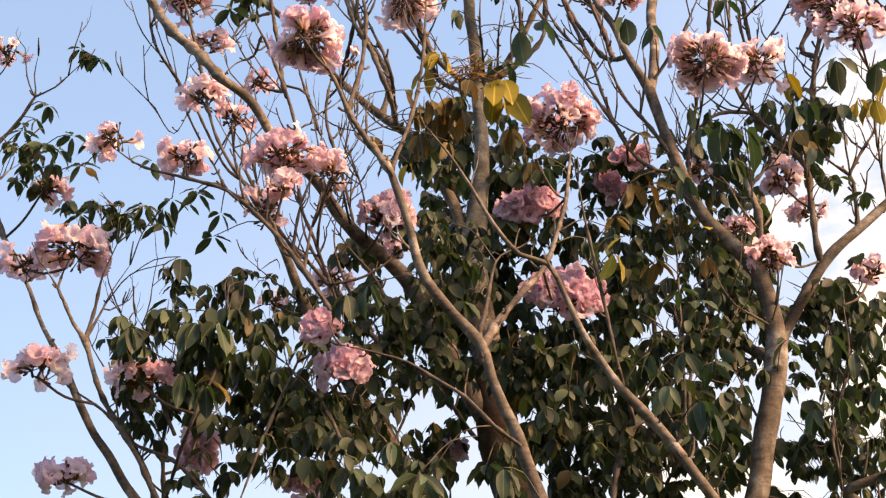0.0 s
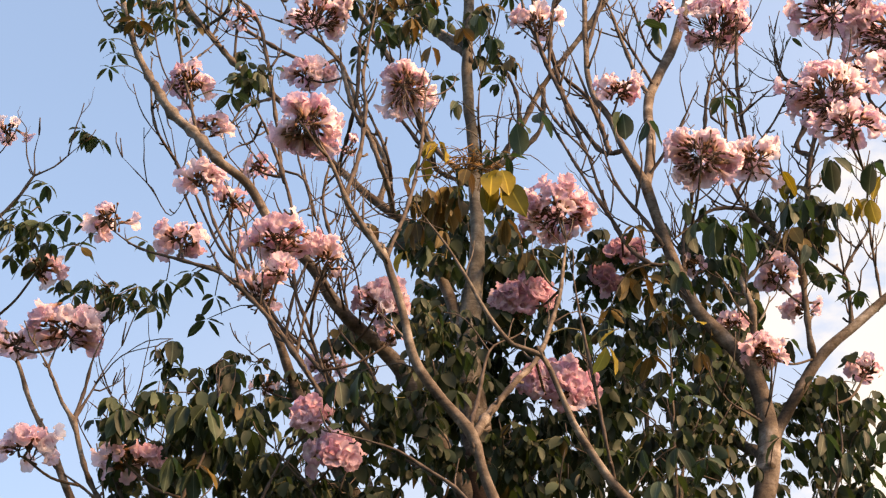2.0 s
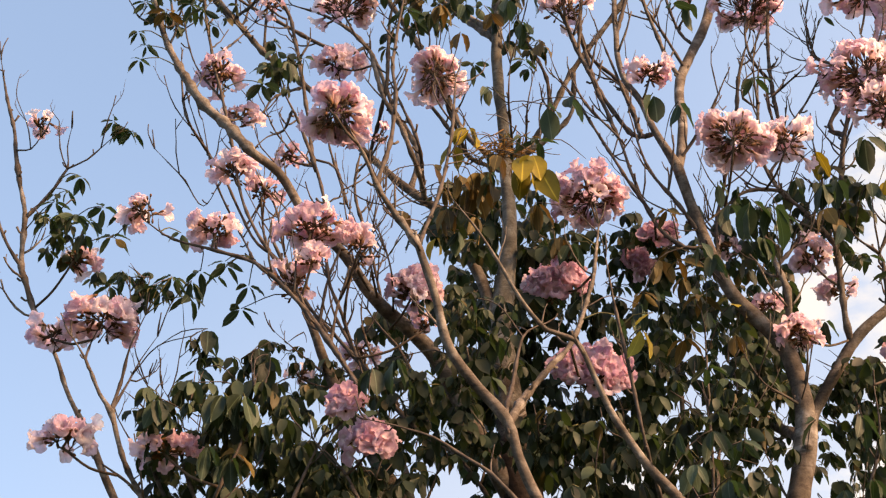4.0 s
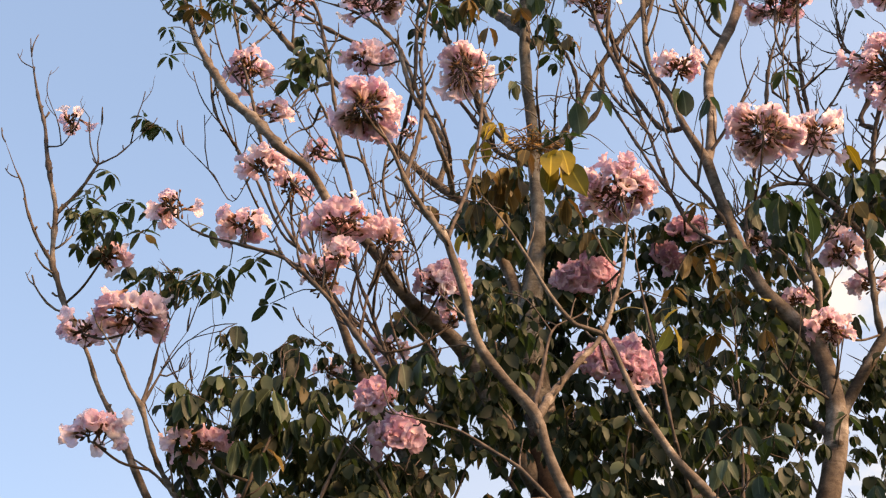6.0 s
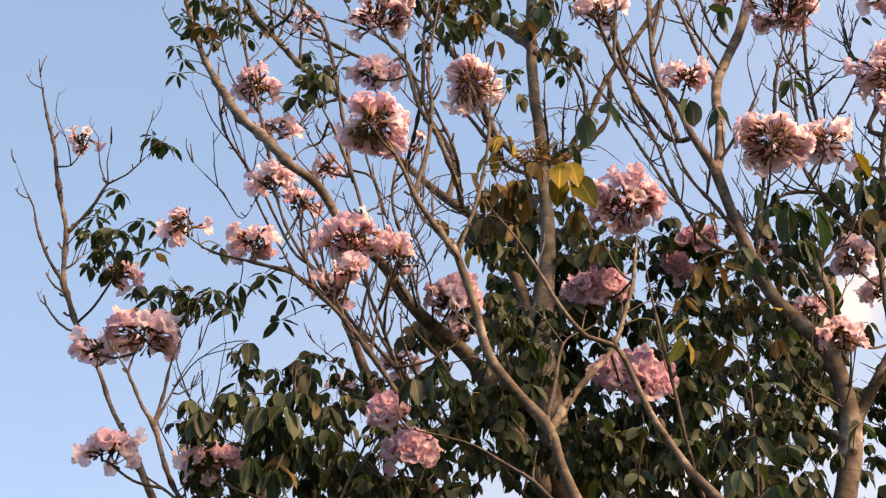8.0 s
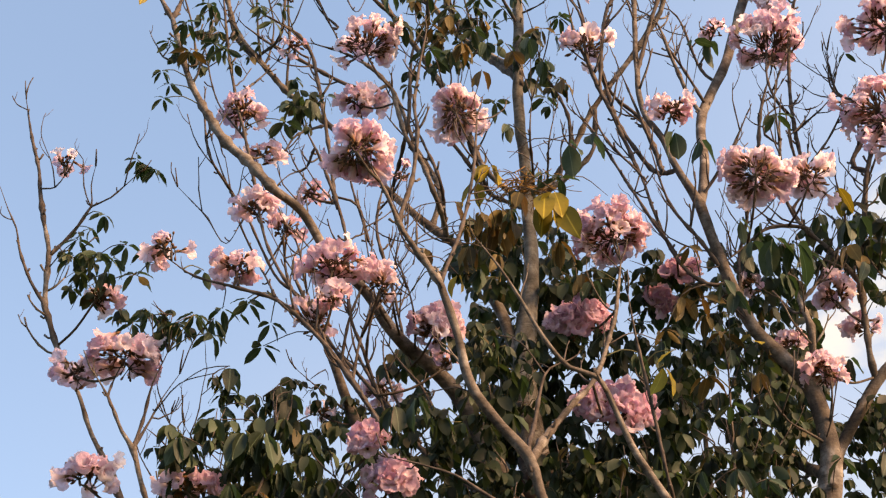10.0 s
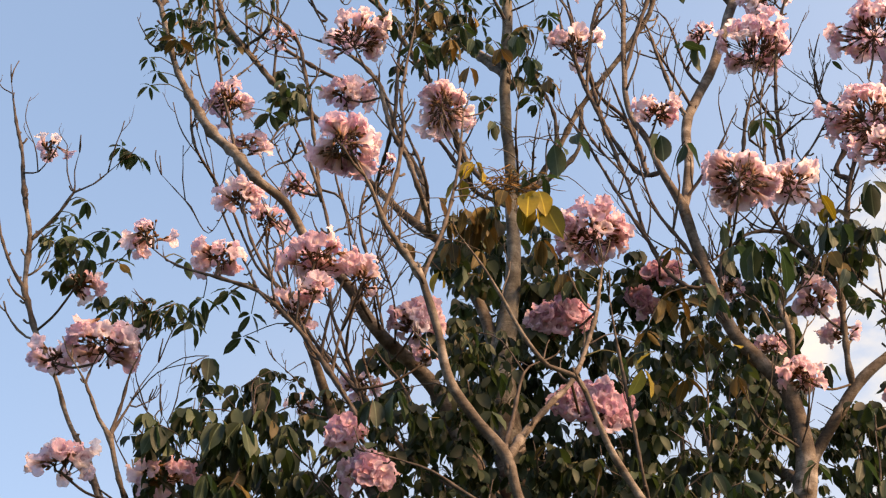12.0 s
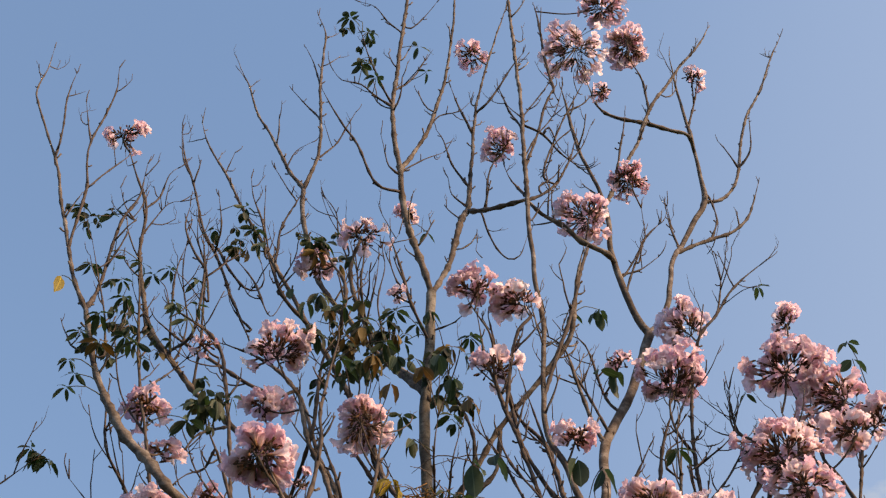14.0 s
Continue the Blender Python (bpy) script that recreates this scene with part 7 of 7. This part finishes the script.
leaf("g", 4, 0.098, (-0.503, 4.912, 5.609), -0.489, 4.810, 5.643)
leaf("g", 3, 0.096, (-0.111, 4.955, 5.829), -0.113, 4.955, 5.844)
leaf("g", 5, 0.096, (0.137, 4.955, 5.702), 0.294, 4.955, 5.751)
leaf("g", 4, 0.111, (0.453, 4.955, 5.566), 0.353, 4.955, 5.588)
leaf("g", 2, 0.133, (1.252, 5.100, 5.946), 1.309, 4.810, 5.990)
leaf("g", 2, 0.104, (1.241, 5.100, 5.985), 1.228, 4.810, 6.017)
leaf("g", 4, 0.128, (1.182, 5.056, 6.651), 1.329, 5.100, 6.689)
leaf("g", 4, 0.084, (2.023, 5.100, 6.858), 2.180, 4.955, 6.870)
leaf("g", 4, 0.079, (2.652, 4.955, 6.162), 2.529, 4.810, 6.362)
leaf("g", 2, 0.090, (2.652, 4.955, 6.162), 2.535, 4.810, 6.247)
leaf("g", 3, 0.064, (1.929, 4.982, 5.949), 1.942, 4.810, 5.956)
leaf("g", 5, 0.094, (1.593, 4.955, 5.539), 1.567, 4.810, 5.570)
leaf("g", 4, 0.095, (1.182, 5.056, 6.651), 1.176, 5.100, 6.670)
leaf("g", 6, 0.102, (-1.641, 4.955, 4.671), -1.409, 4.737, 4.718)
leaf("g", 5, 0.102, (-1.645, 4.955, 4.713), -1.272, 4.737, 4.761)
leaf("g", 5, 0.097, (-1.011, 4.375, 4.480), -1.164, 4.737, 4.747)
leaf("g", 5, 0.106, (-1.583, 4.955, 4.499), -1.335, 4.737, 4.606)
leaf("g", 4, 0.101, (-1.575, 4.955, 4.479), -1.220, 4.737, 4.620)
leaf("g", 5, 0.094, (-1.653, 4.955, 4.797), -1.501, 4.810, 4.837)
leaf("g", 5, 0.096, (-1.009, 4.593, 4.189), -0.926, 4.593, 4.344)
leaf("g", 4, 0.096, (-0.788, 4.375, 4.365), -0.817, 4.593, 4.370)
leaf("g", 5, 0.100, (-1.009, 4.593, 4.189), -0.977, 4.593, 4.292)
leaf("g", 4, 0.092, (-0.608, 4.552, 4.422), -0.719, 4.593, 4.397)
leaf("g", 4, 0.100, (-1.009, 4.593, 4.189), -0.852, 4.593, 4.255)
leaf("g", 4, 0.091, (-0.599, 4.504, 4.387), -0.623, 4.593, 4.307)
leaf("g", 5, 0.084, (-1.523, 4.895, 5.026), -1.409, 4.810, 4.970)
leaf("g", 6, 0.080, (-1.324, 4.685, 6.255), -1.245, 4.665, 6.282)
leaf("g", 5, 0.081, (-1.195, 4.743, 6.226), -1.097, 4.737, 6.259)
leaf("g", 5, 0.084, (-1.193, 4.766, 6.495), -1.057, 4.883, 6.533)
leaf("g", 5, 0.086, (-1.134, 4.634, 5.761), -1.187, 4.593, 5.775)
leaf("g", 5, 0.085, (-0.768, 5.100, 6.544), -0.926, 4.955, 6.585)
leaf("g", 4, 0.088, (-0.767, 5.100, 6.646), -0.796, 5.100, 6.667)
leaf("g", 5, 0.093, (-0.632, 5.245, 7.008), -0.659, 5.245, 7.100)
leaf("g", 6, 0.072, (-1.286, 4.810, 5.214), -1.268, 4.810, 5.237)
leaf("g", 3, 0.087, (-1.286, 4.810, 5.214), -1.215, 4.810, 5.212)

leaf("y", 1, 0.135, (1.836, 4.955, 5.062), 1.790, 4.850, 5.152)
leaf("y", 1, 0.140, (2.202, 4.883, 5.229), 2.260, 4.850, 5.153)
leaf("y", 1, 0.130, (2.275, 4.955, 5.220), 2.330, 4.850, 5.139)
leaf("g", 1, 0.140, (2.193, 4.955, 4.979), 2.167, 4.850, 5.026)
leaf("y", 1, 0.120, (2.178, 4.919, 4.918), 2.092, 4.850, 5.010)
leaf("g", 2, 0.110, (2.202, 4.883, 5.229), 2.215, 4.850, 5.220)
leaf("g", 2, 0.130, (2.202, 4.883, 5.229), 2.053, 4.850, 5.236)
leaf("g", 2, 0.140, (1.894, 4.955, 4.993), 1.862, 4.850, 4.991)
leaf("g", 1, 0.120, (1.748, 4.955, 4.946), 1.788, 4.850, 4.994)
leaf("o", 1, 0.120, (1.729, 4.955, 4.851), 1.797, 4.850, 4.861)
leaf("o", 2, 0.140, (1.856, 4.955, 4.778), 1.846, 4.850, 4.799)
leaf("g", 2, 0.120, (1.475, 4.858, 4.993), 1.442, 4.850, 4.965)
leaf("g", 1, 0.125, (1.358, 4.834, 4.886), 1.361, 4.850, 4.862)
leaf("g", 1, 0.100, (1.894, 4.955, 4.993), 1.994, 4.850, 4.992)
leaf("g", 1, 0.100, (1.946, 4.955, 5.179), 1.967, 4.850, 5.098)
leaf("g", 2, 0.100, (2.125, 4.946, 4.543), 2.045, 4.850, 4.568)
leaf("g", 1, 0.090, (1.854, 4.955, 4.648), 1.910, 4.850, 4.620)
leaf("g", 2, 0.110, (1.535, 4.866, 4.225), 1.713, 4.850, 4.301)
leaf("g", 2, 0.140, (0.517, 5.1, 6.267), 0.465, 5.1, 6.261)
leaf("g", 2, 0.140, (0.704, 4.955, 6.155), 0.592, 4.955, 6.138)
leaf("g", 5, 0.090, (0.681, 4.955, 6.304), 0.619, 4.955, 6.294)
leaf("g", 5, 0.085, (0.335, 5.124, 6.658), 0.217, 5.124, 6.572)
leaf("g", 4, 0.080, (0.386, 5.183, 6.588), 0.366, 5.183, 6.573)
leaf("g", 1, 0.110, (-0.343, 5.262, 6.771), -0.326, 5.262, 6.806)
leaf("g", 3, 0.110, (-0.025, 5.1, 6.563), -0.225, 5.1, 6.554)
leaf("o", 4, 0.110, (-0.072, 4.955, 6.164), 0.028, 4.955, 6.134)
leaf("g", 4, 0.100, (-0.001, 5.1, 6.041), 0.135, 5.1, 6.164)
leaf("g", 4, 0.090, (0.415, 5.217, 6.548), 0.306, 5.245, 6.493)
leaf("o", 3, 0.100, (0.59, 5.1, 5.965), 0.633, 5.1, 5.981)
leaf("o", 3, 0.110, (1.299, 4.838, 4.577), 1.157, 4.901, 4.532)
leaf("o", 4, 0.100, (1.327, 4.843, 4.495), 1.219, 4.889, 4.456)
leaf("o", 3, 0.120, (1.149, 4.814, 4.683), 1.064, 4.881, 4.603)
leaf("o", 4, 0.100, (1.16, 4.81, 4.668), 0.971, 4.837, 4.439)
leaf("o", 3, 0.110, (1.407, 4.851, 4.386), 1.399, 4.878, 4.382)
leaf("y", 2, 0.100, (1.352, 4.846, 4.462), 1.34, 4.894, 4.459)
leaf("o", 4, 0.100, (1.084, 4.837, 4.771), 1.151, 5.016, 4.774)
leaf("o", 3, 0.120, (1.345, 4.955, 4.729), 1.34, 5.0, 4.706)

# a tuft of dry brown straw caught in the fork of the trunk
STRAW = plain_material("dry straw", (0.13, 0.068, 0.025), (0.34, 0.19, 0.07), 50.0, 0.9)
verts, faces = [], []
for _ in range(110):
    a = np.array((0.412, 4.955, 5.231)) + np.array((rng.gauss(0, 0.065), rng.gauss(0, 0.04) - 0.06, rng.gauss(0, 0.022)))
    way = unit((rng.gauss(0, 1), rng.gauss(0, 0.6), rng.gauss(0, 0.35)))
    reach = rng.uniform(0.05, 0.12)
    tube(spline([(*a, 0.0026), (*(a + way * reach / 2 + (0, 0, rng.uniform(-0.03, 0.02))), 0.0024), (*(a + way * reach - (0, 0, 0.02)), 0.0016)], 0.03), 4, verts, faces)
tagged(under_tree("dry_tuft", mesh_of("dry_tuft", verts, faces, [STRAW]), "dry brown straw caught in the fork"), kind="stuff")

# dense inner foliage: leaves, length, centre, radii
foliage(42, 0.112, -0.497, 4.810, 3.671, 0.279, .5, 0.215)
foliage(40, 0.110, -0.758, 4.520, 3.680, 0.194, .3, 0.133)
foliage(40, 0.115, -0.292, 4.955, 3.732, 0.266, .5, 0.244)
foliage(20, 0.104, -0.565, 4.810, 3.356, 0.229, .4, 0.125)
foliage(41, 0.121, -0.074, 5.100, 3.970, 0.232, .4, 0.232)
foliage(22, 0.102, -0.220, 4.520, 3.268, 0.236, .4, 0.118)
foliage(19, 0.099, 0.033, 4.230, 3.102, 0.165, .3, 0.092)
foliage(81, 0.142, 0.336, 5.680, 4.411, 0.289, .4, 0.289)
foliage(42, 0.134, 0.356, 5.825, 4.917, 0.250, .4, 0.250)
foliage(40, 0.137, 0.440, 6.043, 5.486, 0.327, .3, 0.283)
foliage(20, 0.136, 0.448, 5.680, 5.455, 0.227, .2, 0.114)
foliage(42, 0.121, 0.706, 5.390, 4.943, 0.211, .3, 0.185)
foliage(42, 0.123, 0.843, 5.390, 4.610, 0.257, .4, 0.180)
foliage(80, 0.141, 0.804, 5.680, 4.294, 0.313, .4, 0.235)
foliage(68, 0.133, 0.710, 5.535, 3.844, 0.271, .4, 0.222)
foliage(54, 0.125, 1.047, 5.390, 4.266, 0.226, .5, 0.251)
foliage(57, 0.126, 1.039, 5.390, 3.887, 0.267, .5, 0.243)
foliage(43, 0.120, 1.176, 5.245, 3.574, 0.278, .5, 0.185)
foliage(50, 0.117, 1.363, 5.245, 4.194, 0.220, .5, 0.220)
foliage(39, 0.121, 1.271, 4.955, 3.701, 0.202, .5, 0.202)
foliage(33, 0.110, 1.277, 5.535, 4.814, 0.267, .4, 0.214)
foliage(32, 0.118, 1.489, 5.390, 5.039, 0.240, .4, 0.214)
foliage(22, 0.104, 1.080, 5.390, 4.975, 0.186, .3, 0.159)
foliage(28, 0.118, 1.819, 5.100, 5.038, 0.232, .3, 0.154)
foliage(14, 0.118, 2.002, 5.100, 5.039, 0.180, .3, 0.180)
foliage(22, 0.128, 1.706, 5.680, 4.528, 0.161, .3, 0.161)
foliage(26, 0.113, 1.867, 5.245, 4.248, 0.148, .3, 0.123)
foliage(14, 0.109, 2.052, 5.245, 4.303, 0.149, .3, 0.124)
foliage(49, 0.111, 1.908, 5.245, 4.030, 0.218, .5, 0.218)
foliage(46, 0.108, 2.032, 5.100, 3.885, 0.164, .5, 0.281)
foliage(52, 0.111, 1.844, 5.390, 3.675, 0.216, .5, 0.216)
foliage(24, 0.107, 2.009, 5.245, 3.495, 0.162, .4, 0.139)
foliage(16, 0.118, 1.611, 5.825, 3.736, 0.180, .3, 0.154)
foliage(35, 0.125, 0.888, 5.535, 3.558, 0.265, .4, 0.121)
foliage(7, 0.115, 0.413, 5.825, 4.075, 0.131, .2, 0.105)
foliage(29, 0.111, 0.283, 4.737, 4.043, 0.199, .25, 0.177)
foliage(14, 0.105, 0.247, 4.810, 3.786, 0.131, .2, 0.109)
foliage(22, 0.108, 0.491, 4.737, 3.752, 0.108, .2, 0.151)
foliage(19, 0.124, 0.519, 5.607, 4.855, 0.162, .2, 0.162)
foliage(14, 0.102, 0.195, 4.665, 4.205, 0.122, .2, 0.133)
foliage(27, 0.105, -0.105, 4.593, 3.422, 0.182, .3, 0.142)
foliage(10, 0.095, 0.453, 4.520, 3.305, 0.079, .2, 0.099)
foliage(12, 0.083, -1.413, 4.737, 4.700, 0.127, .15, 0.104)
foliage(12, 0.084, -1.047, 4.665, 4.352, 0.233, .15, 0.071)
foliage(6, 0.105, -0.592, 4.520, 3.968, 0.116, .1, 0.063)
foliage(4, 0.105, -0.770, 4.520, 3.980, 0.063, .1, 0.063)
foliage(14, 0.078, -1.083, 4.665, 5.928, 0.143, .15, 0.208)
foliage(8, 0.077, -0.996, 4.955, 6.178, 0.193, .15, 0.248)
foliage(26, 0.102, 0.022, 5.027, 6.296, 0.255, .25, 0.213)
foliage(12, 0.100, 0.221, 4.955, 6.176, 0.139, .2, 0.167)
foliage(12, 0.100, -0.588, 4.737, 5.537, 0.151, .15, 0.100)
foliage(6, 0.089, -0.583, 5.245, 7.250, 0.127, .12, 0.143)
foliage(12, 0.111, 0.512, 5.027, 6.015, 0.138, .2, 0.166)
foliage(5, 0.075, -1.391, 4.810, 6.811, 0.116, .1, 0.087)
foliage(6, 0.094, -0.165, 5.173, 7.137, 0.156, .1, 0.063)
foliage(6, 0.094, -0.077, 5.027, 8.858, 0.126, .1, 0.217)
foliage(16, 0.113, -0.590, 4.448, 3.713, 0.142, .2, 0.081)
foliage(10, 0.107, -0.874, 4.375, 3.657, 0.079, .15, 0.069)
foliage(9, 0.112, -0.024, 4.303, 3.774, 0.120, .15, 0.070)
foliage(20, 0.116, 0.210, 5.100, 4.984, 0.152, .25, 0.152)
foliage(12, 0.119, 0.640, 5.535, 4.990, 0.129, .2, 0.129)
foliage(6, 0.096, 0.400, 4.955, 5.269, 0.152, .2, 0.102)
foliage(11, 0.107, 0.414, 4.883, 4.354, 0.116, .15, 0.163)
foliage(13, 0.105, 0.836, 4.593, 3.708, 0.189, .15, 0.147)
foliage(12, 0.102, 1.097, 4.593, 3.777, 0.170, .15, 0.148)
foliage(12, 0.101, 0.684, 4.520, 3.475, 0.162, .15, 0.122)
foliage(13, 0.100, 0.917, 4.520, 3.344, 0.180, .15, 0.120)
foliage(8, 0.101, 0.585, 4.593, 3.755, 0.105, .12, 0.126)
foliage(8, 0.102, 1.225, 4.593, 3.414, 0.123, .12, 0.123)
foliage(24, 0.122, 1.640, 5.535, 4.692, 0.159, .3, 0.159)
foliage(15, 0.118, 1.470, 5.970, 5.117, 0.203, .3, 0.174)
foliage(22, 0.136, 1.142, 5.970, 4.789, 0.169, .3, 0.141)
foliage(13, 0.118, 1.613, 5.970, 4.968, 0.172, .3, 0.143)
foliage(14, 0.125, 1.828, 5.825, 5.049, 0.142, .3, 0.142)
foliage(7, 0.132, 1.260, 5.970, 4.430, 0.165, .3, 0.165)
foliage(14, 0.124, -0.059, 5.680, 4.741, 0.134, .3, 0.161)
foliage(16, 0.120, 1.590, 5.390, 4.154, 0.125, .3, 0.150)
foliage(16, 0.117, 1.498, 5.390, 4.436, 0.127, .3, 0.127)
foliage(24, 0.129, 0.570, 5.680, 4.650, 0.161, .3, 0.188)
foliage(12, 0.119, 0.067, 5.245, 4.037, 0.096, .3, 0.119)
foliage(18, 0.119, 0.162, 5.390, 3.686, 0.166, .3, 0.142)
foliage(14, 0.112, 0.767, 5.350, 4.984, 0.170, .2, 0.110)
foliage(16, 0.112, 1.042, 5.350, 5.015, 0.170, .2, 0.110)
foliage(12, 0.112, 1.218, 5.350, 5.093, 0.150, .2, 0.110)
foliage(8, 0.110, 0.600, 5.400, 5.040, 0.100, .2, 0.120)
foliage(16, 0.110, -0.440, 5.000, 3.740, 0.190, .25, 0.110)
foliage(16, 0.110, -0.165, 5.050, 3.700, 0.190, .25, 0.130)
foliage(14, 0.108, -0.850, 4.950, 3.680, 0.170, .25, 0.110)
foliage(10, 0.100, -0.332, 5.3, 4.34, 0.13, 0.2, 0.1)
foliage(10, 0.100, -0.466, 5.2, 4.181, 0.12, 0.2, 0.1)
foliage(12, 0.110, -0.178, 5.2, 4.182, 0.12, 0.2, 0.12)
foliage(5, 0.090, -0.535, 5.3, 4.452, 0.1, 0.2, 0.06)
foliage(8, 0.110, -0.819, 4.8, 3.602, 0.12, 0.2, 0.12)
foliage(12, 0.110, -0.633, 5.2, 3.77, 0.14, 0.2, 0.14)
foliage(14, 0.110, -0.333, 5.2, 3.772, 0.14, 0.2, 0.14)
